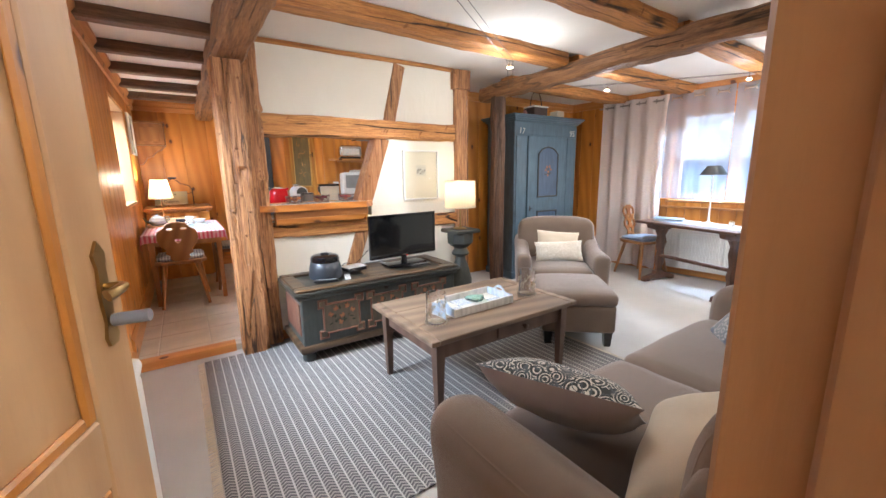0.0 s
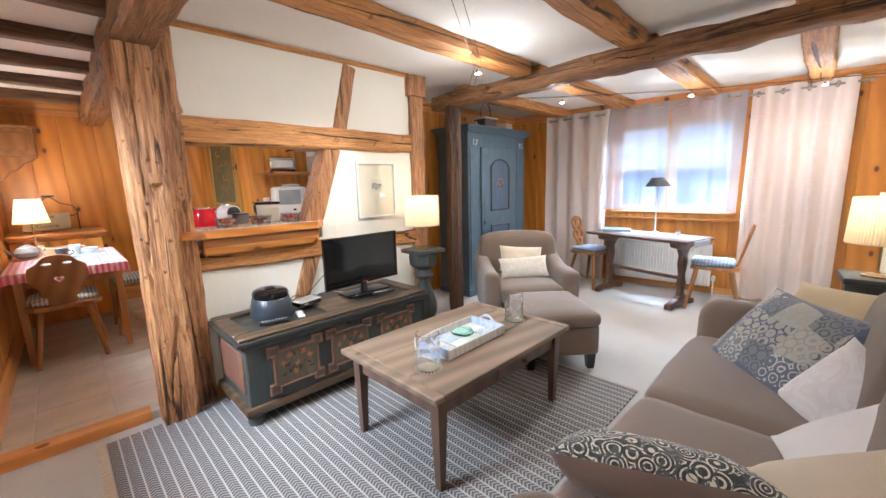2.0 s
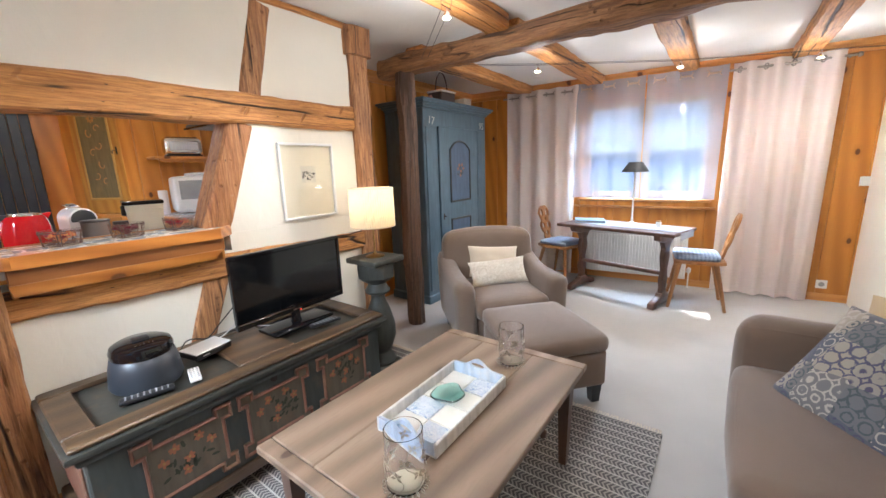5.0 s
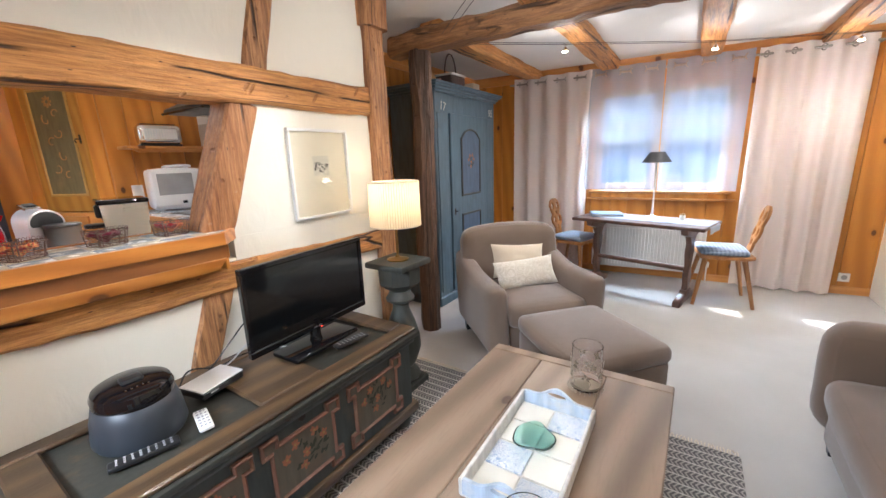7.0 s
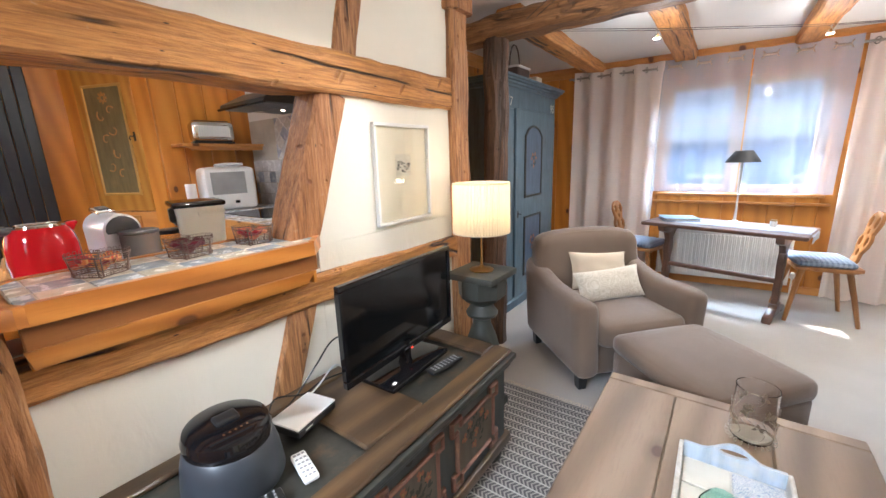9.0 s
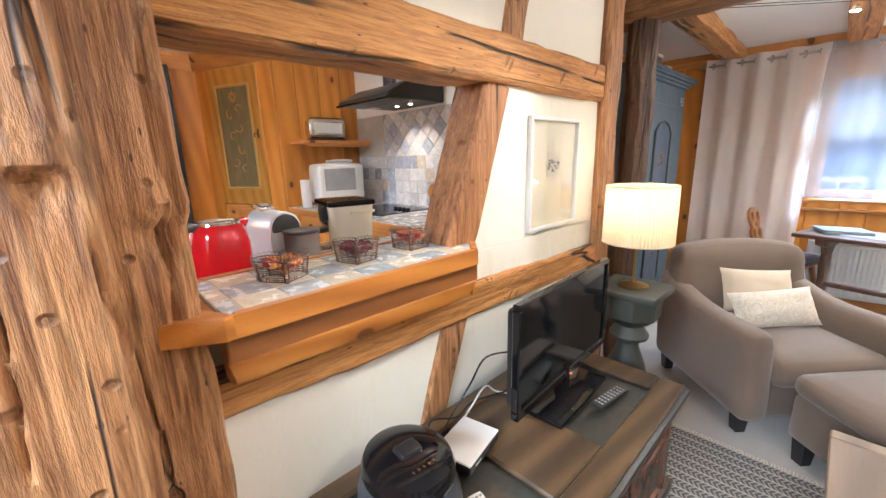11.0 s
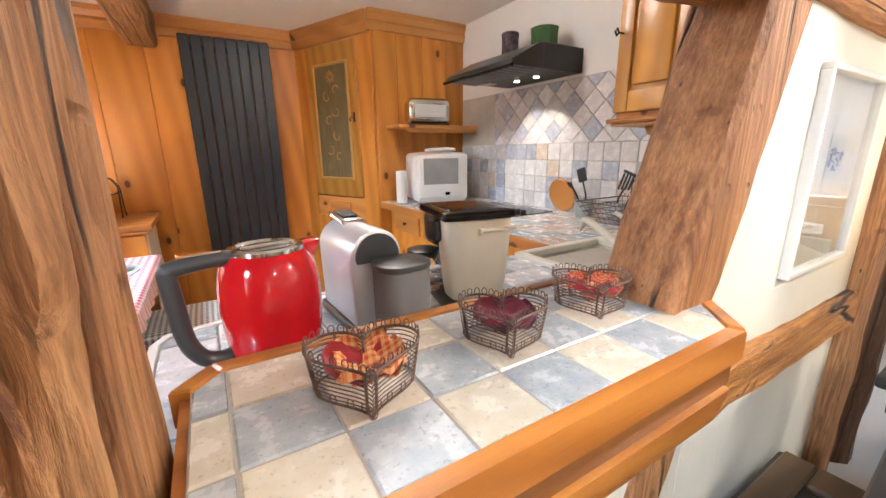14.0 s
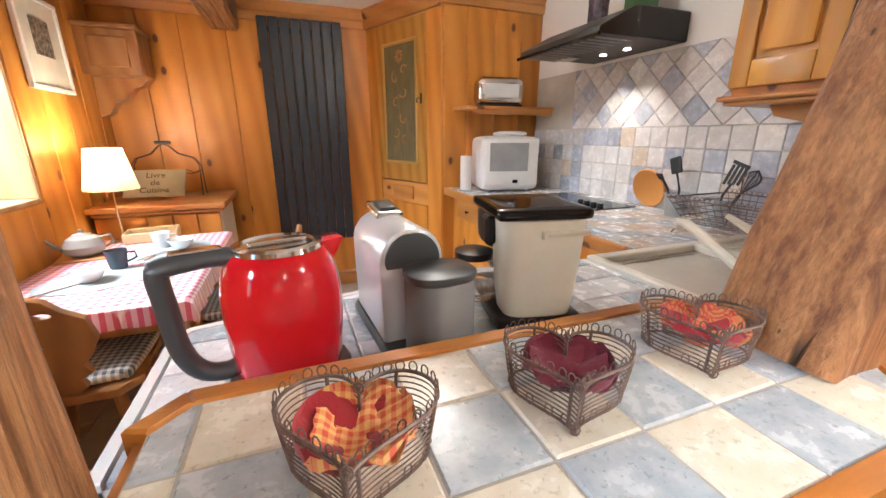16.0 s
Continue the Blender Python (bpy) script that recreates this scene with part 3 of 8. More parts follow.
# left wall, pine boarded, with two small deep windows
bm = bmesh.new()
L_OPEN = ((1.95, 2.95), (4.28, 5.35))
ys = [ENTRY - 0.16, 1.95, 2.95, 4.28, 5.35, BACK + 0.1]
for k, (a, b) in enumerate(zip(ys, ys[1:])):
    if k in (1, 3):
        wall_box(LEFT - 0.3, LEFT, a, b, 0, 1.04, bm)
        wall_box(LEFT - 0.3, LEFT, a, b, 2.0, HIGH, bm)
    else:
        wall_box(LEFT - 0.3, LEFT, a, b, 0, HIGH, bm)
wall_west = setting("wall_west", bm, PINE, "pine-boarded wall with deep window openings", "wall")
planks_on(wall_west, (LEFT, ENTRY, 0), (0, 1, 0), (1, 0, 0), BACK - ENTRY, 0.0, HIGH - 0.12, 0.21,
          ((1.95 - ENTRY, 2.95 - ENTRY, 1.04, 2.0), (4.28 - ENTRY, 5.35 - ENTRY, 1.04, 2.0)), seed=4)

# back wall of the dining corner and kitchen
wall_north = setting("wall_north", wall_box(LEFT - 0.3, KITCHEN + 0.1, BACK, BACK + 0.15, 0, HIGH), PINE, "pine-boarded back wall of the dining corner", "wall")
planks_on(wall_north, (LEFT + 0.017, BACK, 0), (1, 0, 0), (0, -1, 0), 1.36 - LEFT, STEP, HIGH - 0.12, 0.27, seed=7)
# wall between kitchen and alcove, plastered on the kitchen side and boarded on the other
wall_kitchen = setting("wall_kitchen", wall_box(KITCHEN, KITCHEN + 0.1, TIMBER + 0.17, BACK, 0, HIGH), plaster("white_kitchen_plaster", (0.78, 0.77, 0.75)), "white plastered kitchen wall", "wall")
planks_on(wall_kitchen, (KITCHEN + 0.1, TIMBER + 0.17, 0), (0, 1, 0), (1, 0, 0), ALCOVE - TIMBER - 0.17, 0, HIGH - 0.1, 0.2, seed=9)
wall_alcove = setting("wall_alcove", wall_box(KITCHEN + 0.1, 5.5, ALCOVE, ALCOVE + 0.15, 0, HIGH), PINE, "pine-boarded wall behind the wardrobe", "wall")
planks_on(wall_alcove, (KITCHEN + 0.118, ALCOVE, 0), (1, 0, 0), (0, -1, 0), 5.02 - KITCHEN - 0.118, 0, HIGH - 0.1, 0.2, seed=11)

# window wall
WY0, WY1, WZ0, WZ1 = 1.24, 2.50, 0.93, 2.0
d_win = (WIN_B - WIN_A).normalized()
n_win = Vector((-abs(d_win.y), -d_win.x, 0)).normalized()
len_win = (WIN_B - WIN_A).length
u0, u1 = (WIN_A.y - WY1) / abs(d_win.y), (WIN_A.y - WY0) / abs(d_win.y)
m_win = Matrix.Translation(WIN_A) @ Matrix((d_win, -n_win, Vector((0, 0, 1)))).transposed().to_4x4()
bm = bmesh.new()
for a, b, c, d in ((-0.3, u0, 0, HIGH), (u1, len_win + 1.2, 0, HIGH), (u0, u1, 0, WZ0), (u0, u1, WZ1, HIGH)):
    wall_box(a, b, 0, 0.28, c, d, bm)
bm.transform(m_win)
wall_east = setting("wall_east", bm, PINE, "pine-boarded window wall", "wall")
planks_on(wall_east, WIN_A, d_win, n_win, len_win + 0.2, 0.07, HIGH - 0.1, 0.19, ((u0, u1, WZ0, WZ1),), seed=13)

# timber wall: plaster panels between the timbers, with the serving hatch
wall_timber = thing("wall_timber", (0, 0, 0), "half-timbered partition with cream plaster panels", "wall", kind="structure")
for a, b, c, d in ((0.45, 2.30, 1.70, HIGH), (1.36, 2.30, 0.0, 1.04), (0.45, 1.358, 0.0, 0.95)):
    part("plaster_panel", wall_box(a, b, TIMBER + 0.012, TIMBER + 0.15, c, d), PLASTER, wall_timber)
part("plaster_panel", prism([(1.33, 1.041), (2.30, 1.041), (2.30, 1.699), (1.53, 1.699)], 0.138, (0, TIMBER + 0.081, 0)), PLASTER, wall_timber)

def weathered_post(x, y, z0, z1, w, d, seed, scar=()):
    """An upright old timber: ridged grain, deep drying splits, and torn knots given as (height, angle, reach)."""
    bm = bmesh.new()
    n, m = int((z1 - z0) / 0.022), 88
    off = Vector((seed * 5.3, seed * 1.7, seed * 2.9))
    rows = []
    for i in range(n + 1):
        z = z0 + (z1 - z0) * i / n
        row = []
        for q in range(m):
            a = 2 * math.pi * q / m
            c, sn = math.cos(a), math.sin(a)
            k = 1.0 / max(abs(c), abs(sn), 0.0001)
            k = min(k, 1.34)
            px, py = c * k * w / 2, sn * k * d / 2
            bend = noise.noise_vector(Vector((seed, 0.3, z * 1.6))) * 0.010
            g = Vector((px * 46, py * 46, z * 2.6)) + off
            f = 0.0045 * noise.noise(g) + 0.0030 * noise.noise(g * 2.7) + 0.0035 * noise.noise(Vector((px * 9, py * 9, z * 7)) + off)
            crack = abs(noise.noise(Vector((px * 17, py * 17, z * 0.9)) - off))
            if crack < 0.055:
                f -= 0.020 * (1 - crack / 0.055)
            for hz, ha, hr in scar:
                e = ((z - hz) / hr) ** 2 + ((math.remainder(a - ha, 2 * math.pi)) * w / 2 / (hr * 0.55)) ** 2
                f += 0.020 * math.exp(-e * 1.2) * (1 if z > hz else -1.2) * min(1, abs(z - hz) / (hr * 0.3))
            row.append(bm.verts.new((x + px + c * f + bend.x, y + py + sn * f + bend.y, z)))
        rows.append(row)
    for r0, r1 in zip(rows, rows[1:]):
        for q in range(m):
            bm.faces.new((r0[q], r0[(q + 1) % m], r1[(q + 1) % m], r1[q]))
    bm.faces.new(list(reversed(rows[0])))
    bm.faces.new(rows[-1])
    return bm


# old timbers, each one a piece of the frame
frame_wall = thing("timber_frame", (0, 0, 0), "old hewn oak frame of the half-timbered partition wall", "timber frame", kind="structure")
part("post", weathered_post(0.326, 3.09, 0, 2.05, 0.175, 0.20, 1, ((1.36, -1.2, 0.05),)), OAK_Z, frame_wall, "scarred reddish corner post")
part("post", weathered_post(0.452, 3.20, 0, HIGH, 0.17, 0.19, 2, ((1.27, -1.15, 0.07), (0.75, -1.9, 0.05), (1.75, -0.6, 0.05))), OAK_Z, frame_wall, "knotty cracked post beside the hatch")
part("post", hewn((2.325, 3.20, 0), (2.325, 3.20, 2.08), 0.15, 0.17, 3, 0.006, 0.08), OAK_Z, frame_wall)
part("post_cap", hewn((2.325, 3.19, 2.08), (2.325, 3.19, 2.25), 0.20, 0.22, 4, 0.008, 0.05, 0.03), OAK_Z, frame_wall)
part("lintel", hewn((0.53, 3.21, 1.675), (2.26, 3.21, 1.680), 0.17, 0.155, 5, 0.007, 0.07), OAK_X, frame_wall, "hewn lintel over the hatch")
part("rail", hewn((0.50, 3.20, 0.885), (2.26, 3.20, 0.86), 0.14, 0.12, 6, 0.006, 0.07), OAK_X, frame_wall)
part("brace", hewn((1.305, 3.225, 1.06), (1.495, 3.225, 1.61), 0.135, 0.15, 7, 0.005, 0.07, up=(0, 1, 0)), OAK_PLANED, frame_wall, "leaning brace at the end of the hatch")
part("brace", hewn((1.565, 3.20, 1.75), (1.68, 3.20, 2.22), 0.115, 0.11, 8, 0.004, 0.07, up=(0, 1, 0)), OAK_Z, frame_wall)
part("brace", hewn((1.12, 3.20, 0.40), (1.27, 3.20, 0.84), 0.12, 0.11, 9, 0.004, 0.07, up=(0, 1, 0)), OAK_Z, frame_wall)
part("plate", hewn((0.53, 3.165, 2.245), (2.26, 3.165, 2.25), 0.05, 0.035, 10, 0.003, 0.1, 0.006), OAK_X, frame_wall)
part("sill_plate", hewn((0.53, 3.21, 0.04), (2.26, 3.21, 0.04), 0.13, 0.08, 11, 0.004, 0.1), OAK_X, frame_wall)

single("round_post", hewn((2.86, 3.20, 0), (2.86, 3.20, 2.08), 0.15, 0.15, 12, 0.008, 0.07, 0.045), OAK_DARK, "dark smoked free-standing oak post under the main beam", "post", kind="structure")
single("main_beam", hewn((2.86, 3.42, 2.13), (2.86, -0.05, 2.13), 0.17, 0.135, 13, 0.012, 0.07, 0.025), OAK_Y, "heavy hewn beam across the living room ceiling", "beam", kind="structure")
single("west_beam", hewn((0.36, -0.05, 2.16), (0.36, BACK - 0.02, 2.16), 0.19, 0.21, 14, 0.008, 0.08, 0.02), OAK_Y, "heavy hewn beam resting on the corner post", "beam", kind="structure")
for k, y in enumerate((0.62, 1.47, 2.33, 3.14)):
    single("joist", hewn((0.46, y, 2.225), (2.80, y + (0.02 if k else 0), 2.225), 0.16, 0.10, 20 + k, 0.006, 0.1), OAK_X, "old oak ceiling joist", "joist", "ceiling joists", "structure") if k < 3 else None
    single("joist", hewn((2.92, y, 2.225), (win_at(y).x + 0.02, y + 0.03, 2.225), 0.17, 0.10, 30 + k, 0.006, 0.1), OAK_X, "old oak ceiling joist", "joist", "ceiling joists", "structure")
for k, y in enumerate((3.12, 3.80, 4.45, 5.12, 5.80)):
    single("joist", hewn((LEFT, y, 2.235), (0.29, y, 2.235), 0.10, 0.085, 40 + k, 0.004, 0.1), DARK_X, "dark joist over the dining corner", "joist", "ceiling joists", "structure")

# ---- living room: floor coverings ----
rug = thing("rug", (1.19, 2.13, 0.0), "flat-woven grey and white chevron rug on the carpet", "rug", turn=0.5)
part("field", box((2.40, 1.86, 0.010), (0, 0, 0.006), 0.003), RUG, rug)
fr = bmesh.new()
rnd = random.Random(3)
for k in range(150):
    y = -0.92 + 1.84 * k / 149
    for s in (-1, 1):
        tube([(s * 1.20, y, 0.008), (s * 1.222, y + rnd.uniform(-0.004, 0.004), 0.005), (s * 1.238, y + rnd.uniform(-0.008, 0.008), 0.003)], 0.0028, 4, into=fr)
tagged(part("fringe", fr, CREAM_CLOTH, rug, "cream knotted fringe"), kind="stuff")


# ---- painted chest ----
def stepped_outline(w, h, s):
    """A rectangle whose corners step out and whose middle steps in."""
    a, b = w / 2, h / 2
    top_r = [(a - 2.2 * s, b - s), (a - 2.2 * s, b), (a, b), (a, b - 2.0 * s), (a - s, b - 2.0 * s)]
    bot_r = [(x, -z) for x, z in reversed(top_r)]
    right = top_r + bot_r
    left = [(-x, z) for x, z in reversed(right)]
    return right + left


def frame_strip(outline, width, depth, at, turn=(0, 0, 0)):
    """A moulded strip that follows an outline (x-z plane, front towards -y)."""
    bm = bmesh.new()
    n = len(outline)
    cx = sum(p[0] for p in outline) / n
    cz = sum(p[1] for p in outline) / n
    rings = []
    for k in range(n):
        p0, p1, p2 = Vector(outline[k - 1]), Vector(outline[k]), Vector(outline[(k + 1) % n])
        d0, d1 = (p1 - p0).normalized(), (p2 - p1).normalized()
        n0, n1 = Vector((-d0.y, d0.x)), Vector((-d1.y, d1.x))
        inn = n0 + n1
        inn = inn / max(0.4, inn.dot(n1)) if inn.length > 0.01 else n1
        row = []
        for off, dep in ((0, 0), (0, -depth * 0.6), (0.35, -depth), (0.65, -depth), (1.0, -depth * 0.45), (1.0, 0)):
            q = p1 + inn * (off * width) * SIGN
            row.append(bm.verts.new((q.x, dep, q.y)))
        rings.append(row)
    for k in range(n):
        a, b = rings[k], rings[(k + 1) % n]
        for j in range(5):
            bm.faces.new((a[j], a[j + 1], b[j + 1], b[j]))
    bmesh.ops.recalc_face_normals(bm, faces=bm.faces)
    bm.transform(pose(*at, *turn))
    return bm


SIGN = -1.0


def flowers(w, h, at, seed, mats, parent):
    """A painted bouquet as thin petals and leaves laid on the panel."""
    r = random.Random(seed)
    leaves, petals, hearts = bmesh.new(), bmesh.new(), bmesh.new()

    def blob(bm, x, z, a, b, ang, dep):
        n = 9
        vs = [bm.verts.new((x + a * math.cos(2 * math.pi * k / n) * math.cos(ang) - b * math.sin(2 * math.pi * k / n) * math.sin(ang), dep,
                            z + a * math.cos(2 * math.pi * k / n) * math.sin(ang) + b * math.sin(2 * math.pi * k / n) * math.cos(ang))) for k in range(n)]
        bm.faces.new(vs)
    for k in range(26):
        a = r.uniform(0.2, math.pi - 0.2)
        d = r.uniform(0.25, 1.0)
        blob(leaves, math.cos(a) * d * w * 0.42, -h * 0.3 + math.sin(a) * d * h * 0.68, r.uniform(0.010, 0.018), r.uniform(0.004, 0.007), a + r.uniform(-0.9, 0.9), -0.0006)
    for x, z in ((0, 0.02), (-0.30, 0.12), (0.30, 0.14), (-0.16, 0.28), (0.15, 0.30), (-0.05, -0.18)):
        for q in range(6):
            g = q * math.pi / 3 + r.uniform(0, 1)
            blob(petals, x * w + 0.010 * math.cos(g), z * h + 0.010 * math.sin(g), 0.010, 0.006, g, -0.0009 - 0.0001 * q)
        blob(hearts, x * w, z * h, 0.005, 0.005, 0, -0.0018)
    for bm in (leaves, petals, hearts):
        bmesh.ops.recalc_face_normals(bm, faces=bm.faces)
        bm.transform(pose(*at))
    part("painted_leaves", leaves, mats[0], parent)
    tagged(part("painted_petals", petals, mats[1], parent), kind="stuff")
    tagged(part("painted_hearts", hearts, mats[2], parent), kind="stuff")


PAINT_LEAF = plain("dark_leaf_paint", (0.03, 0.035, 0.022), 0.55)
PAINT_ROSE = plain("dusty_rose_paint", (0.30, 0.11, 0.055), 0.55)
PAINT_GOLD = plain("ochre_paint", (0.32, 0.19, 0.06), 0.55)
PANEL_BROWN = painted("brown_green_panel", (0.105, 0.088, 0.062), (0.16, 0.10, 0.06), 0.5, 0.8)

chest = thing("painted_chest", (1.21, 2.852, 0), "old grey-green painted blanket chest with flower panels against the wall", "chest")
CW, CD = 1.33, 0.535
body = bmesh.new()
box((CW - 0.06, CD - 0.04, 0.33), (0, 0, 0.275), 0.006, into=body)
part("body", body, CHEST_GREEN, chest)
part("side_panel", box((0.012, CD - 0.14, 0.22), (-CW / 2 + 0.028, 0, 0.29), 0.004), CHEST_RED, chest, "rubbed red end panel")
part("plinth", box((CW, CD, 0.05), (0, 0, 0.10), 0.014, 2), CHEST_TOP, chest)
for x in (-1, 1):
    for y in (-1, 1):
        part("foot", lathe([(0.030, 0), (0.045, 0.012), (0.050, 0.035), (0.040, 0.06), (0.052, 0.078)], 16, (x * (CW / 2 - 0.07), y * (CD / 2 - 0.07), 0)), CHEST_GREEN, chest)
part("cornice", box((CW - 0.02, CD, 0.028), (0, 0, 0.450), 0.01, 2), CHEST_GREEN, chest)
CHEST_FIELD = painted("blackened_lid_paint", (0.034, 0.034, 0.028), (0.13, 0.075, 0.035), 0.35, 0.7, 11.0)
lid = part("lid", box((CW + 0.03, CD + 0.03, 0.024), (0, 0, 0.476), 0.008, 2), CHEST_FIELD, chest, "worn lid with blackened fields in a brown frame")
for x0, x1, y0, y1 in ((-CW / 2 + 0.0, CW / 2, -CD / 2, -CD / 2 + 0.085), (-CW / 2, CW / 2, CD / 2 - 0.07, CD / 2), (-CW / 2, -CW / 2 + 0.09, -CD / 2 + 0.087, CD / 2 - 0.072),
                       (-0.10, 0.16, -CD / 2 + 0.087, CD / 2 - 0.072), (CW / 2 - 0.10, CW / 2, -CD / 2 + 0.087, CD / 2 - 0.072)):
    part("lid_board", box((x1 - x0, y1 - y0, 0.018), ((x0 + x1) / 2, (y0 + y1) / 2, 0.497), 0.006), CHEST_TOP, lid)
for x in (-0.36, 0.0, 0.38):
    ow, oh = (0.335, 0.27)
    st = stepped_outline(ow, oh, 0.030)
    panel = part("front_panel", prism([(px * 0.97, pz * 0.97) for px, pz in st], 0.008, (x, -CD / 2 + 0.018, 0.285)), PANEL_BROWN, chest, "flower-painted panel")
    part("moulding", frame_strip(st, 0.013, 0.016, (x, -CD / 2 + 0.019, 0.285)), CHEST_RED, panel, "red-brown stepped moulding")
    flowers(ow * 0.8, oh * 0.8, (x, -CD / 2 + 0.0135, 0.285), int(x * 50) + 60, (PAINT_LEAF, PAINT_ROSE, PAINT_GOLD), panel)
part("keyhole_plate", lathe([(0.0, 0), (0.016, 0), (0.014, 0.004), (0, 0.005)], 14, (0.0, -CD / 2 + 0.019, 0.425), turn=(90, 0, 0)), IRON, chest)

chest.scale = (1, 1, 1.067)
CHEST_Z = 0.506 * 1.067

# ---- television ----
tv = thing("television", (1.515, 2.88, CHEST_Z), "black flat-screen television on the painted chest", "television", turn=3)
part("back_shell", box((0.60, 0.035, 0.31), (0, 0.020, 0.252), 0.012, 2), BLACK, tv)
bz = bmesh.new()
for sx, sz, x, z in ((0.645, 0.020, 0, 0.424), (0.645, 0.030, 0, 0.090), (0.020, 0.314, -0.3125, 0.2595), (0.020, 0.314, 0.3125, 0.2595)):
    box((sx, 0.026, sz), (x, -0.008, z), 0.004, into=bz)
part("bezel", bz, GLOSS_BLACK, tv, "glossy black bezel")
part("screen", box((0.605, 0.010, 0.318), (0, -0.009, 0.2595)), SCREEN, tv)
part("neck", lathe([(0.03, 0.018), (0.024, 0.04), (0.024, 0.12)], 16), GLOSS_BLACK, tv)
part("foot", box((0.36, 0.16, 0.020), (0.0, -0.01, 0.011), 0.008, 2), GLOSS_BLACK, tv)
part("maker_mark", box((0.05, 0.002, 0.007), (0, -0.0225, 0.090)), CHROME, tv)
part("power_lamp", box((0.006, 0.003, 0.004), (0.02, -0.0225, 0.080)), glow("red_standby", (1, 0.05, 0.02), 2.0), tv)

# ---- small things on the chest ----
spa = thing("foot_spa", (0.845, 2.905, 0.497 * 1.067), "slate-grey massage device with a glossy black lid on the chest", "massager", turn=-4)
sb = lathe([(0.0, 0), (0.152, 0.0), (0.160, 0.012), (0.150, 0.08), (0.136, 0.125), (0.132, 0.128)], 40)
bmesh.ops.scale(sb, vec=(1.0, 0.76, 1.14), verts=sb.verts)
part("tub", sb, GREY_PLASTIC, spa)
sl = lathe([(0.134, 0.128), (0.136, 0.150), (0.128, 0.166), (0.105, 0.176), (0.045, 0.180), (0.0, 0.180)], 40)
bmesh.ops.scale(sl, vec=(1.0, 0.76, 1.14), verts=sl.verts)
cover = part("lid", sl, GLOSS_BLACK, spa, "glossy black lid")
spa.scale = (0.78, 1.15, 0.86)
part("handle", soft((0.075, 0.040, 0.02), 0.008, 4, at=(0.0, 0, 0.207)), BLACK, cover)
for k in range(5):
    part("button", lathe([(0.004, 0.1795), (0.004, 0.1815), (0, 0.182)], 8, (-0.036 + 0.018 * k, -0.055, 0.0225)), CHROME, cover)
stb = thing("set_top_box", (1.085, 2.94, CHEST_Z), "flat white and black receiver box on the chest", "receiver", turn=12)
part("case", box((0.17, 0.12, 0.026), (0, 0, 0.014), 0.004), BLACK, stb)
part("cover", box((0.172, 0.122, 0.006), (0, 0, 0.031), 0.003), WHITE_PLASTIC, stb, "white top cover")
part("front_mark", box((0.03, 0.001, 0.004), (-0.04, -0.0612, 0.016)), WHITE_PLASTIC, stb)


def remote(at, turn, w, l, shell, key, label, rows):
    r = thing("remote_control", at, label, "remote control", turn=turn)
    part("shell", soft((w, l, 0.016), 0.006, 5, at=(0, 0, 0.008)), shell, r)
    km = mesh_of("key", box((w * 0.18, w * 0.14, 0.003), (0, 0, 0), 0.0008), key)
    for i in range(rows):
        for j in (-1, 0, 1):
            part("key", km, None, r, at=pose(j * w * 0.27, -l * 0.38 + i * l * 0.76 / (rows - 1), 0.0168))
    return r


KEY_GREY = plain("grey_rubber_keys", (0.30, 0.30, 0.31), 0.6)
remote((0.965, 2.765, CHEST_Z - 0.010), -15, 0.042, 0.12, WHITE_PLASTIC, KEY_GREY, "small white remote control on the chest", 6)
remote((1.60, 2.745, CHEST_Z), -98, 0.042, 0.17, BLACK, KEY_GREY, "black remote control before the television", 8)
remote((0.80, 2.755, CHEST_Z - 0.010), -104, 0.042, 0.17, BLACK, KEY_GREY, "black remote control beside the massager", 8)
for k, pts in enumerate((
        ((1.05, 3.02, 0.546), (1.14, 3.06, 0.554), (1.23, 3.055, 0.634), (1.32, 3.06, 0.694), (1.40, 2.98, 0.714)),
        ((1.06, 3.0, 0.546), (1.20, 3.04, 0.549), (1.30, 3.05, 0.594), (1.36, 3.04, 0.549), (1.44, 2.93, 0.546)),
        ((0.98, 2.98, 0.546), (1.06, 3.07, 0.574), (1.16, 3.05, 0.549), (1.26, 3.07, 0.546), (1.38, 3.0, 0.564)))):
    smooth_pts = []
    p = [Vector(q) for q in pts]
    for i in range(len(p) - 1):
        for s in range(6):
            f = s / 6
            a, b, c, d = p[max(0, i - 1)], p[i], p[i + 1], p[min(len(p) - 1, i + 2)]
            smooth_pts.append(0.5 * (2 * b + (c - a) * f + (2 * a - 5 * b + 4 * c - d) * f * f + (3 * b - a - 3 * c + d) * f ** 3))
    smooth_pts.append(p[-1])
    single("cable", tube(smooth_pts, 0.0032, 6), WHITE_PLASTIC if k == 1 else BLACK, "white cable lying behind the television" if k == 1 else "black cable lying behind the television", "cable", "cables behind the television")


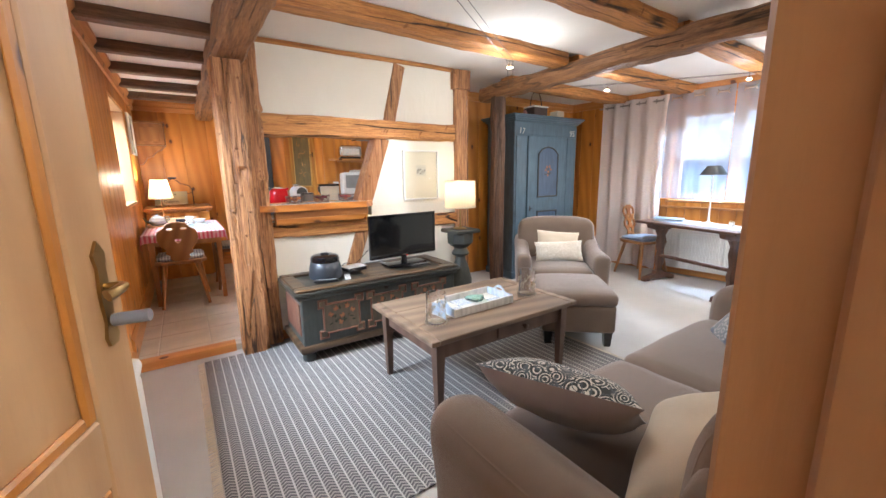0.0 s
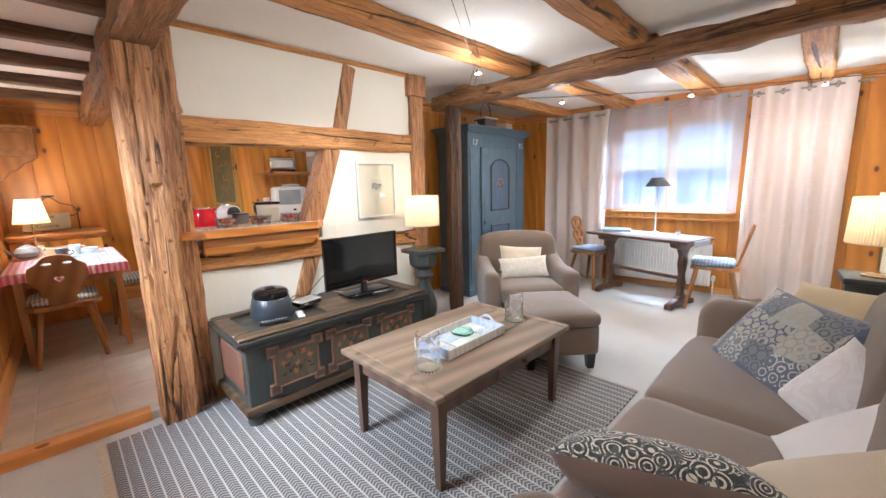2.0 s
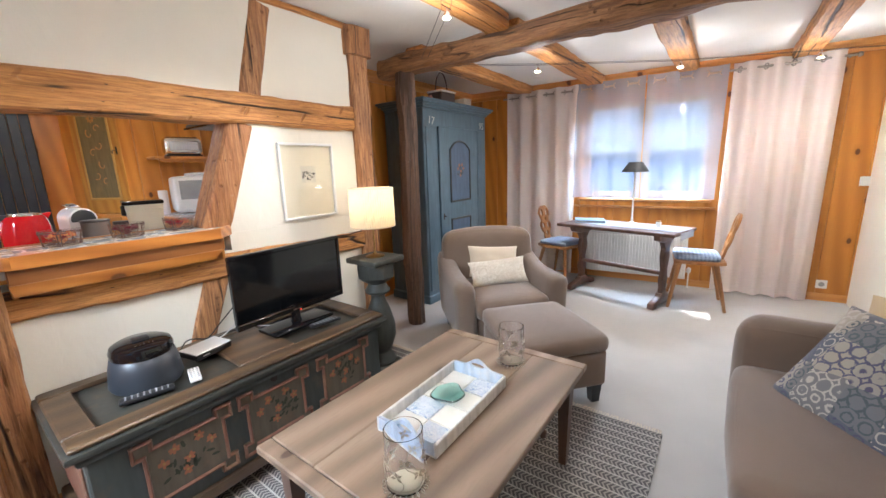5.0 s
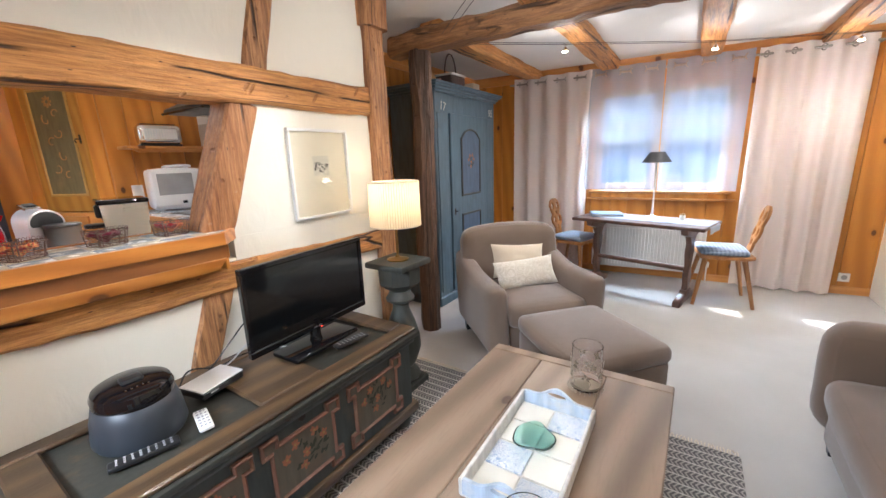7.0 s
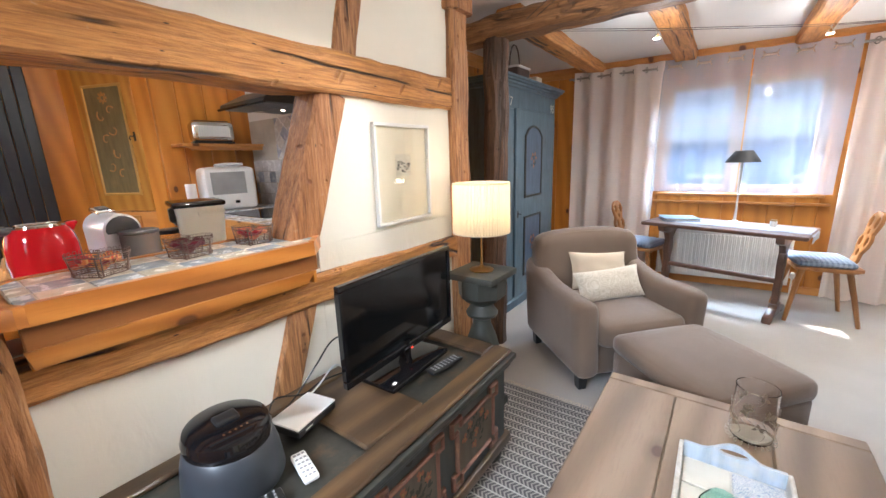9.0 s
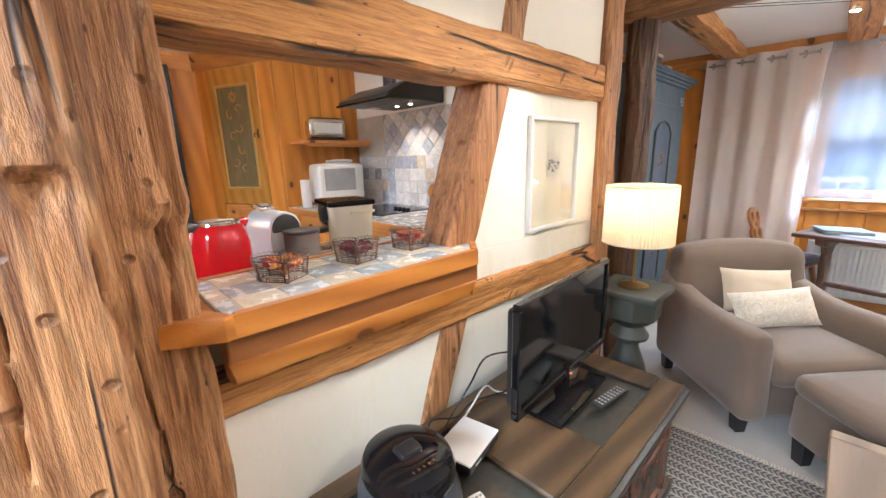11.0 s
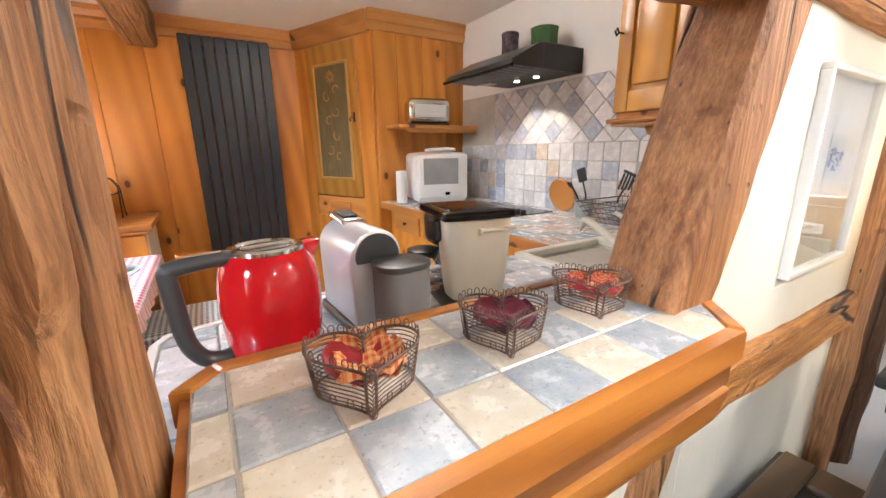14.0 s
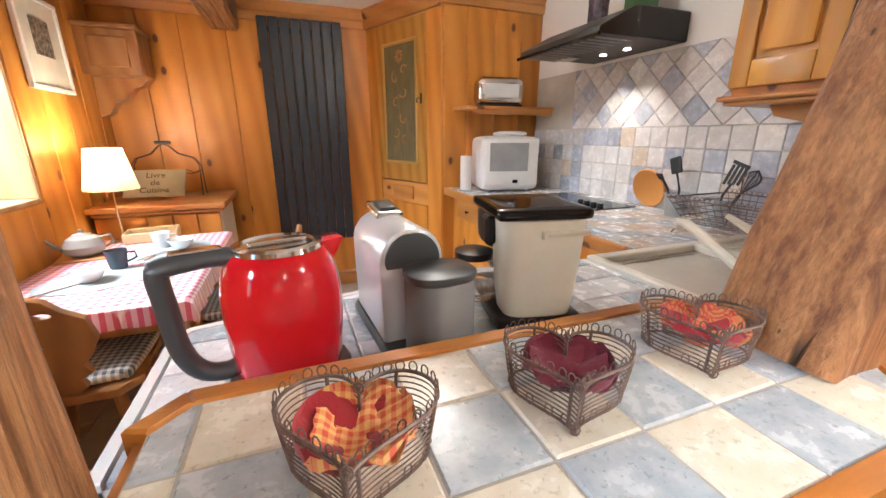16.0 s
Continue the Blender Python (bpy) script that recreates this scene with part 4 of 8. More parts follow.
# ---- baluster pedestal and lamp ----
def pedestal(at, label, tall=0.80, turn=0):
    p = thing("baluster_pedestal", at, label, "pedestal", "baluster pedestals", turn)
    k = tall / 0.80
    part("base", box((0.21, 0.21, 0.05), (0, 0, 0.025 * k), 0.008), STONE_GREEN, p)
    part("shaft", lathe([(0.085, 0.05), (0.098, 0.07), (0.085, 0.10), (0.058, 0.13), (0.080, 0.17), (0.106, 0.25), (0.104, 0.32), (0.078, 0.42), (0.048, 0.50), (0.046, 0.53), (0.080, 0.550),
                         (0.084, 0.565), (0.070, 0.585), (0.056, 0.61), (0.090, 0.635)], 28, (0, 0, 0)), STONE_GREEN, p)
    part("capital", lathe([(0.088, 0.63), (0.122, 0.66), (0.126, 0.74), (0.12, 0.755)], at=(0, 0, 0), sides=8), STONE_GREEN, p)
    part("top_slab", box((0.27, 0.27, 0.035), (0, 0, 0.7725), 0.009, 2), STONE_GREEN, p)
    return p


def pleated(r0, r1, z0, z1, pleats=64, depth=0.004):
    bm = bmesh.new()
    n = pleats * 2
    rows = []
    for z, r in ((z0, r0), (z0 + 0.006, r0), ((z0 + z1) / 2, (r0 + r1) / 2), (z1 - 0.006, r1), (z1, r1)):
        rows.append([bm.verts.new(((r + (depth if k % 2 else 0)) * math.cos(2 * math.pi * k / n), (r + (depth if k % 2 else 0)) * math.sin(2 * math.pi * k / n), z)) for k in range(n)])
    for a, b in zip(rows, rows[1:]):
        for k in range(n):
            bm.faces.new((a[k], a[(k + 1) % n], b[(k + 1) % n], b[k]))
    return bm


def shade_rim(r, z, into=None):
    return tube([(r * math.cos(2 * math.pi * k / 40), r * math.sin(2 * math.pi * k / 40), z) for k in range(40)], 0.003, 6, True, into)


BULB = glow("warm_bulb", (1.0, 0.78, 0.48), 18.0)


def table_lamp(at, shade_r0, shade_r1, z0, z1, label, group, power, flare=False, stem=BRASS, base=BRASS, cover=None, pleats=64):
    t = thing("table_lamp", at, label, "lamp", group)
    part("base", lathe([(0.060, 0), (0.062, 0.006), (0.040, 0.012), (0.014, 0.018), (0.008, 0.03)], 28), base, t)
    part("stem", lathe([(0.0055, 0.02), (0.0055, (z0 + z1) / 2 - 0.04), (0.014, (z0 + z1) / 2 - 0.04), (0.014, (z0 + z1) / 2)], 12), stem, t)
    sh = part("shade", pleated(shade_r0, shade_r1, z0, z1, pleats), cover or PLEAT, t, smooth=0)
    for r_, z_ in ((shade_r0, z0), (shade_r1, z1)):
        part("rim", shade_rim(r_ + 0.002, z_), CREAM_CLOTH if cover is None else cover, sh)
    part("bulb", lathe([(0.0, (z0 + z1) / 2), (0.012, (z0 + z1) / 2 + 0.004), (0.026, (z0 + z1) / 2 + 0.04), (0.020, (z0 + z1) / 2 + 0.065), (0, (z0 + z1) / 2 + 0.072)], 14), BULB, t)
    lamp("lamp_light", "POINT", (at[0], at[1], at[2] + (z0 + z1) / 2 + 0.11), power, (1.0, 0.82, 0.58), 0.03)
    return t


pedestal((2.12, 2.88, 0.0), "weathered dark green wooden baluster used as a lamp stand")
table_lamp((2.12, 2.88, 0.79), 0.139, 0.136, 0.200, 0.440, "lit lamp with a round pleated cream shade on the baluster", "living room lamps", 0.55)
pedestal((2.95, 0.262, 0.0), "dark green baluster stand beside the sofa", turn=5)
table_lamp((2.95, 0.262, 0.79), 0.136, 0.126, 0.175, 0.410, "lit lamp with a cream shade beside the sofa", "living room lamps", 0.55)

# ---- coffee table ----
ct = thing("coffee_table", (1.468, 1.845, 0.0), "low old wooden coffee table with a greyed top on the rug", "coffee table")
TW, TD, TH = 1.10, 0.72, 0.485
for k, (y0, y1) in enumerate(((-0.36, -0.13), (-0.128, 0.13), (0.132, 0.36))):
    part("top_board", box((TW - 0.11, y1 - y0, 0.028), (0.0, (y0 + y1) / 2, TH - 0.014), 0.004), TABLE_WOOD, ct)
for s in (-1, 1):
    part("end_board", box((0.053, TD, 0.028), (s * (TW / 2 - 0.0265), 0, TH - 0.0142), 0.005), TABLE_WOOD, ct)
for y in (-1, 1):
    part("apron", box((TW - 0.16, 0.022, 0.105), (0, y * (TD / 2 - 0.07), TH - 0.081), 0.003), TABLE_LEG, ct)
for x in (-1, 1):
    part("apron", box((0.022, TD - 0.18, 0.105), (x * (TW / 2 - 0.08), 0, TH - 0.081), 0.003), TABLE_LEG, ct)
    for y in (-1, 1):
        leg = lathe([(0.022, 0), (0.036, TH - 0.13), (0.038, TH - 0.028)], sides=4, at=(x * (TW / 2 - 0.075), y * (TD / 2 - 0.065), 0))
        part("leg", leg, TABLE_LEG, ct)
drawer = part("drawer", box((0.40, 0.014, 0.072), (0.12, -TD / 2 + 0.054, TH - 0.082), 0.004), TABLE_LEG, ct)
part("knob", lathe([(0.008, 0), (0.008, 0.012), (0.017, 0.02), (0.018, 0.028), (0.010, 0.036), (0, 0.037)], 14, (0.12, -TD / 2 + 0.048, TH - 0.082), turn=(90, 0, 0)), TABLE_LEG, drawer)

# ---- tray with tiles ----
TRAY_BLUE = painted("pale_blue_paint", (0.40, 0.48, 0.58), (0.62, 0.60, 0.55), 0.5, 0.5)
TRAY_WHITE = painted("chalky_white_paint", (0.62, 0.61, 0.58), (0.40, 0.33, 0.25), 0.55, 0.3)
TILE_BLUE_PRINT = printed("blue_flower_tile", (0.70, 0.69, 0.66), ((0.26, 0.34, 0.48), (0.62, 0.64, 0.66), (0.20, 0.28, 0.44)), 60, 0.15)
TILE_PLAIN = plain("cream_tile_glaze", (0.68, 0.65, 0.58), 0.12, vary=0.08)
tray = thing("serving_tray", (1.425, 1.812, TH), "white and blue wooden tray set with old tiles", "tray", turn=1)
part("bottom", box((0.46, 0.245, 0.008), (0, 0, 0.005), 0.002), TRAY_WHITE, tray)
for s in (-1, 1):
    part("long_side", box((0.46, 0.011, 0.048), (0, s * 0.119, 0.0285), 0.003), TRAY_WHITE, tray)
    prof = [(-0.113, 0), (0.113, 0), (0.113, 0.045)] + [(0.113 - 0.226 * k / 16, 0.045 + 0.035 * math.sin(math.pi * min(1, max(0, (k / 16 - 0.18) / 0.64))) ** 2) for k in range(1, 16)] + [(-0.113, 0.045)]
    hole = [(0.034 * math.cos(2 * math.pi * k / 14) * (1.0), 0.054 + 0.010 * math.sin(2 * math.pi * k / 14)) for k in range(14)]
    part("end", prism(prof, 0.011, (s * 0.2245, 0, 0.009), (0, 0, 90), holes=(hole,)), TRAY_BLUE, tray, "pale blue end with a cut-out grip")
tm = mesh_of("tile", box((0.100, 0.108, 0.006), (0, 0, 0), 0.002), TILE_PLAIN)
tm2 = mesh_of("tile", box((0.100, 0.108, 0.006), (0, 0, 0), 0.002), TILE_BLUE_PRINT)
for i in range(4):
    for j in range(2):
        part("tile", tm2 if (i + 2 * j) % 3 == 0 else tm, None, tray, at=pose(-0.159 + 0.106 * i, -0.056 + 0.112 * j, 0.0125))
AQUA = glass("aqua_glass", (0.55, 0.90, 0.84), 0.15)
dish = lathe([(0.0, 0.0), (0.03, 0.0), (0.052, 0.012), (0.062, 0.024), (0.058, 0.025), (0.045, 0.014), (0.0, 0.006)], 26)
for v in dish.verts:
    a = math.atan2(v.co.y, v.co.x)
    v.co.xy *= 1 + 0.10 * math.cos(3 * a) + 0.05 * math.cos(5 * a + 1)
single("glass_dish", dish, AQUA, "wavy aqua-green glass dish in the tray", "dish", at=pose(1.455, 1.825, TH + 0.0165, 0, 0, 20))

# ---- hurricane glasses ----
SILVER = plain("tarnished_silver_wire", (0.55, 0.50, 0.40), 0.3, 1.0)


def hurricane(at, turn):
    h = thing("candle_glass", at, "clear glass cylinder with silver wire leaves on the coffee table", "candle holder", "candle glasses on the coffee table", turn)
    part("glass", lathe([(0.052, 0.006), (0.054, 0.010), (0.054, 0.172), (0.0525, 0.173), (0.0515, 0.172), (0.0515, 0.012), (0.0, 0.010), (0.0, 0.006), (0.052, 0.006)], 36), CLEAR, h)
    foot = bmesh.new()
    for k in range(22):
        a = 2 * math.pi * k / 22
        c = Vector((0.059 * math.cos(a), 0.059 * math.sin(a), 0.006))
        tube([c + Vector((0.006 * math.cos(q) * math.cos(a), 0.006 * math.cos(q) * math.sin(a), 0.006 * math.sin(q))) for q in [2 * math.pi * s / 8 for s in range(8)]], 0.0012, 4, True, foot)
    part("wire_foot", foot, SILVER, h)
    part("candle_wax", lathe([(0.0, 0.0125), (0.047, 0.0125), (0.047, 0.020), (0.0, 0.021)], 28), plain("ivory_wax", (0.62, 0.56, 0.42), 0.5), h, "ivory wax at the bottom")
    wires, leaf = bmesh.new(), bmesh.new()
    r = random.Random(5)
    for k in range(6):
        a0 = 2 * math.pi * k / 6
        pts = [Vector((0.0565 * math.cos(a0 + 0.5 * math.sin(5 * s)), 0.0565 * math.sin(a0 + 0.5 * math.sin(5 * s)), 0.012 + 0.10 * s)) for s in [q / 9 for q in range(10)]]
        tube(pts, 0.0011, 4, into=wires)
        for c in (pts[5], pts[9]):
            a = math.atan2(c.y, c.x)
            t = Vector((-math.sin(a), math.cos(a), 0))
            for q in range(4):
                g = q * math.pi / 2 + r.uniform(0, 1)
                d = t * math.cos(g) + Vector((0, 0, 1)) * math.sin(g)
                e = t * -math.sin(g) + Vector((0, 0, 1)) * math.cos(g)
                o = c * 1.0
                o.xy *= 1.02
                leaf.faces.new([leaf.verts.new(o + d * x + e * y) for x, y in ((0.001, 0), (0.009, -0.005), (0.018, 0), (0.009, 0.005))])
    part("wire_stems", wires, SILVER, h)
    part("leaves", leaf, SILVER, h)
    return h


hurricane((1.082, 1.703, TH), 10)
hurricane((1.853, 1.768, TH), 60)

# ---- armchair and ottoman ----
ac = thing("armchair", (3.02, 2.475, 0.0), "taupe upholstered armchair with rounded arms by the post", "armchair", turn=-43)
part("base", soft((0.64, 0.74, 0.20), 0.03, 8, at=(0, 0.01, 0.20)), TAUPE, ac)
part("seat_cushion", soft((0.565, 0.66, 0.15), 0.05, 10, 0.02, 0.004, 2, at=(0, -0.09, 0.365)), TAUPE, ac)
for s in (-1, 1):
    arm = soft((0.15, 0.80, 0.47), 0.06, 12, 0.004, 0.003, 4 + s, at=(s * 0.365, -0.01, 0.335))
    for v in arm.verts:
        v.co.z += 0.09 * max(0.0, (v.co.y + 0.05) / 0.42) ** 1.6 * max(0, (v.co.z - 0.2) / 0.3)
        v.co.x += s * 0.05 * max(0, (v.co.z - 0.15)) - s * 0.02
    part("arm", arm, TAUPE, ac)
back = soft((0.80, 0.20, 0.62), 0.085, 12, 0.012, 0.003, 8, at=(0, 0.33, 0.52), turn=(-9, 0, 0))
for v in back.verts:
    v.co.y -= 0.20 * (abs(v.co.x) / 0.4) ** 3 * 0.35
    v.co.z += 0.022 * (1 - (v.co.x / 0.4) ** 2) if v.co.z > 0.6 else 0
part("backrest", back, TAUPE, ac)
for x in (-1, 1):
    for y in (-0.30, 0.33):
        part("leg", lathe([(0.034, 0), (0.046, 0.12)], sides=4, at=(x * 0.34, y, 0)), BLACK, ac, "black tapered leg")
single("cushion", pillow(0.42, 0.25, 0.12, 3), CREAM_CLOTH, "ribbed ivory cushion on the armchair", "cushion", "armchair cushions", at=pose(3.09, 2.545, 0.59, -22, 4, -43))
DAMASK = printed("tone_on_tone_damask", (0.66, 0.60, 0.50), ((0.58, 0.52, 0.42), (0.70, 0.65, 0.56), (0.60, 0.54, 0.44)), 16)
single("cushion", pillow(0.46, 0.21, 0.12, 5), DAMASK, "long cream damask cushion on the armchair", "cushion", "armchair cushions", at=pose(3.005, 2.455, 0.53, -28, -3, -43))

ac.scale = (0.95, 0.95, 0.98)
ot = thing("ottoman", (2.524, 1.912, 0.0), "taupe upholstered ottoman with black feet before the armchair", "ottoman", turn=-41)
part("cushion_top", soft((0.55, 0.62, 0.11), 0.045, 10, 0.018, 0.003, 1, at=(0, 0, 0.365)), TAUPE, ot)
part("box_base", soft((0.53, 0.60, 0.22), 0.025, 8, at=(0, 0, 0.22)), TAUPE, ot)
for x in (-1, 1):
    for y in (-1, 1):
        part("foot", lathe([(0.032, 0), (0.044, 0.12)], sides=4, at=(x * 0.218, y * 0.25, 0)), BLACK, ot, "black tapered foot")

# ---- sofa ----
so = thing("sofa", (1.66, 0.54, 0.0), "long taupe upholstered sofa with rounded arms and two seat cushions", "sofa")
SW = 2.18
part("base", soft((SW - 0.30, 0.80, 0.20), 0.03, 8, at=(0, -0.01, 0.19)), TAUPE, so)
for k, x in enumerate((-0.445, 0.445)):
    part("seat_cushion", soft((0.885, 0.74, 0.16), 0.055, 14, 0.022, 0.006, 10 + k, at=(x, 0.055, 0.345)), TAUPE, so)
    part("back_cushion", soft((0.875, 0.19, 0.48), 0.085, 12, 0.025, 0.008, 20 + k, at=(x, -0.315, 0.585), turn=(8, 0, 0)), TAUPE, so)
for s in (-1, 1):
    arm = soft((0.23, 0.85, 0.50), 0.11, 14, 0.008, 0.004, 30 + s, at=(s * (SW / 2 - 0.10), 0.0, 0.36))
    for v in arm.verts:
        v.co.x += s * 0.025 * max(0, v.co.z - 0.3) * 4
    part("arm", arm, TAUPE, so)
part("back", soft((SW - 0.14, 0.18, 0.62), 0.08, 12, 0.0, 0.004, 40, at=(0, -0.345, 0.44)), TAUPE, so)
for x in (-1, 1):
    for y in (-0.33, 0.33):
        part("foot", lathe([(0.026, 0), (0.034, 0.10)], sides=4, at=(x * (SW / 2 - 0.12), y, 0)), BLACK, so)



def patchwork(name):
    """Cotton printed with a patchwork of old tiles: squares of rosettes on changing grounds."""
    n = Nodes(name)
    cell = n.node("ShaderNodeTexVoronoi", Vector=n.scaled(n.coord, 1.0), Scale=7.2, Randomness=0.25)
    pick = n.node("ShaderNodeSeparateColor", Color=cell.outputs["Color"])
    ros = n.node("ShaderNodeTexVoronoi", Vector=n.coord, Scale=19.0, Randomness=0.12)
    wav = n.noise(n.coord, 46, 2, 0.4, 1.6)
    ring = n.ramp(n.math("FRACT", n.math("ADD", n.math("MULTIPLY", ros.outputs["Distance"], 3.4), n.math("MULTIPLY", wav, 0.5))), [(0.30, 0.0), (0.40, 1.0), (0.62, 1.0), (0.72, 0.0)])
    ground = n.ramp(pick.outputs[0], [(0.0, (0.40, 0.37, 0.30)), (0.30, (0.34, 0.32, 0.28)), (0.34, (0.07, 0.09, 0.13)), (0.62, (0.10, 0.12, 0.16)), (0.66, (0.15, 0.16, 0.18)), (1.0, (0.20, 0.20, 0.20))])
    ink = n.ramp(pick.outputs[1], [(0.0, (0.06, 0.06, 0.13)), (0.40, (0.07, 0.08, 0.16)), (0.46, (0.05, 0.085, 0.10)), (0.75, (0.05, 0.08, 0.10)), (0.80, (0.50, 0.47, 0.42)), (1.0, (0.50, 0.47, 0.42))])
    c = n.mix(ring, ground, ink)
    f = n.noise(n.coord, 300, 2)
    return n.done(n.mix(n.math("MULTIPLY", f, 0.25), c, (0.30, 0.29, 0.28)), 0.9, f, 0.0008, 0.5, Sheen_Weight=0.2)


LEAF_PRINT = printed("black_leaf_print", (0.64, 0.60, 0.53), ((0.04, 0.045, 0.045), (0.08, 0.10, 0.11), (0.10, 0.11, 0.12)), 24, 0.9, 0.32)
ROSE_PRINT = printed("pale_rose_print", (0.70, 0.67, 0.64), ((0.68, 0.63, 0.60), (0.66, 0.60, 0.57), (0.69, 0.65, 0.62)), 7)
MAUVE = cloth("mauve_grey_cotton", (0.30, 0.25, 0.25), (0.36, 0.30, 0.30), 500)
YELLOW_CLOTH = cloth("pale_straw_cotton", (0.60, 0.46, 0.26), (0.66, 0.53, 0.33), 500)


def cushion(at, turn, w, h, thick, front, label, seed, backing=None):
    """A cushion; with a backing its rear half is another cloth."""
    if backing is None:
        return single("cushion", pillow(w, h, thick, seed), front, label, "cushion", "sofa cushions", at=pose(*at, *turn))
    c = thing("cushion", (0, 0, 0), label, "cushion", "sofa cushions")
    c.matrix_world = pose(*at, *turn)
    bm = pillow(w, h, thick, seed)
    gone = [f for f in bm.faces if f.calc_center_median().y > 0]
    bmesh.ops.delete(bm, geom=gone, context="FACES")
    part("front_cover", bm, front, c)
    bm = pillow(w, h, thick, seed)
    gone = [f for f in bm.faces if f.calc_center_median().y <= 0]
    bmesh.ops.delete(bm, geom=gone, context="FACES")
    part("back_cover", bm, backing, c)
    return c




def leaning(at, normal, roll):
    """A pose whose -y side faces along normal, its top edge up, rolled about the normal."""
    y = -Vector(normal).normalized()
    x = y.cross(Vector((0, 0, 1))).normalized()
    z = x.cross(y).normalized()
    m = Matrix((x, y, z)).transposed().to_4x4()
    return Matrix.Translation(at) @ m @ pose(0, 0, 0, 0, roll, 0)


def lay_cushion(at, normal, roll, w, h, thick, front, label, seed, backing=None):
    c = cushion((0, 0, 0), (0, 0, 0), w, h, thick, front, label, seed, backing)
    c.matrix_world = leaning(at, normal, roll)
    return c


TILE_PRINT = patchwork("tile_patchwork_print")
lay_cushion((2.215, 0.560, 0.565), (-0.475, 0.574, 0.667), 0, 0.60, 0.50, 0.16, TILE_PRINT, "square cushion with a blue mosaic print on the sofa", 1)
lay_cushion((2.44, 0.40, 0.62), (-0.62, 0.52, 0.58), -6, 0.50, 0.42, 0.15, YELLOW_CLOTH, "pale straw-coloured cushion leaning on the sofa arm", 2)
lay_cushion((1.885, 0.345, 0.505), (-0.74, 0.50, 0.45), 25, 0.36, 0.36, 0.19, ROSE_PRINT, "white cushion with a faint rose print on the sofa", 3)
lay_cushion((1.40, 0.31, 0.55), (-0.30, 0.55, 0.78), 12, 0.44, 0.40, 0.15, WHITE_CLOTH, "plain white cushion on the sofa", 4)
lay_cushion((1.04, 0.32, 0.60), (-0.25, 0.42, 0.87), 15, 0.46, 0.42, 0.19, CREAM_CLOTH, "cream cotton cushion on the sofa", 5)
lay_cushion((0.935, 0.725, 0.590), (0.55, 0.25, 0.80), 0, 0.48, 0.36, 0.17, LEAF_PRINT, "dark leaf-print cushion with a mauve back against the sofa arm", 6, MAUVE)

# ---- wardrobe ----
wd = thing("wardrobe", (3.83, 3.61, 0.0), "old blue painted farmhouse wardrobe dated 1795", "wardrobe", turn=0)
WW, WDp, WH = 1.12, 0.48, 1.93
part("carcass", box((WW, WDp, WH - 0.08), (0, 0, WH / 2), 0.006), BLUE_PAINT, wd)
part("plinth", box((WW + 0.03, WDp + 0.03, 0.09), (0, 0, 0.045), 0.010), BLUE_PAINT, wd)
corn = bmesh.new()
for k, (g, z) in enumerate(((0.02, 1.895), (0.05, 1.915), (0.085, 1.935), (0.11, 1.952))):
    box((WW + g * 1.2, WDp + g * 1.1, 0.022), (0, -0.01, z), 0.006, 2, into=corn)
part("cornice", corn, BLUE_PAINT, wd, "stepped blue cornice")
for x in (-0.45, 0.45):
    part("pilaster", box((0.17, 0.012, WH - 0.34), (x, -WDp / 2 - 0.005, 0.93), 0.004), BLUE_PAINT, wd)
door_w = part("door", box((0.70, 0.024, 1.62), (0.0, -WDp / 2 - 0.010, 0.92), 0.006), BLUE_PAINT, wd)


def arched(w, h, hump):
    a, b = w / 2, h / 2
    pts = [(-a, -b), (a, -b), (a, b - hump)]
    for k in range(13):
        u = 1 - 2 * k / 12
        pts.append((a * 0.82 * u, b - hump + hump * (0.35 + 0.65 * max(0, math.cos(u * math.pi / 2)) ** 0.7)))
    pts.append((-a, b - hump))
    return pts


for z, h, hump in ((1.30, 0.62, 0.09), (0.55, 0.55, 0.0)):
    o = arched(0.37, h, hump) if hump else [(-0.185, -h / 2), (0.185, -h / 2), (0.185, h / 2), (-0.185, h / 2)]
    pn = part("door_panel", prism(o, 0.006, (0, -WDp / 2 - 0.0245, z)), BLUE_PANEL, door_w, "deep blue painted panel")
    part("panel_moulding", frame_strip(o, 0.020 * -1, 0.014, (0, -WDp / 2 - 0.022, z)), STONE_GREEN, pn)
    flowers(0.16, 0.22, (0, -WDp / 2 - 0.029, z), 91 + int(z * 10), (PAINT_LEAF, PAINT_ROSE, PAINT_GOLD), pn)
part("key_plate", box((0.022, 0.004, 0.06), (-0.305, -WDp / 2 - 0.024, 0.86), 0.002), IRON, door_w)
part("key", tube([(-0.305, -WDp / 2 - 0.026, 0.865), (-0.305, -WDp / 2 - 0.055, 0.865)], 0.004, 6), IRON, door_w)


def lettering(text, size, m, material, parent, label=""):
    """Words as a flat mesh, from the built-in font."""
    cu = bpy.data.curves.new("lettering", "FONT")
    cu.body, cu.size, cu.extrude, cu.align_x, cu.align_y = text, size, 0.0006, "CENTER", "CENTER"
    cu.resolution_u = 3
    ob = bpy.data.objects.new("lettering", cu)
    me = bpy.data.meshes.new_from_object(ob)
    bpy.data.objects.remove(ob)
    me.materials.append(material)
    return part("lettering", me, None, parent, label, at=m)


CHALK = plain("chalky_white_letters", (0.62, 0.60, 0.52), 0.8)
lettering("17", 0.10, pose(-0.45, -WDp / 2 - 0.0125, 1.775, 90, 8, 0), CHALK, wd, "painted white date figures")
lettering("95", 0.10, pose(0.45, -WDp / 2 - 0.0125, 1.775, 90, 0, 0), CHALK, wd, "painted white date figures")

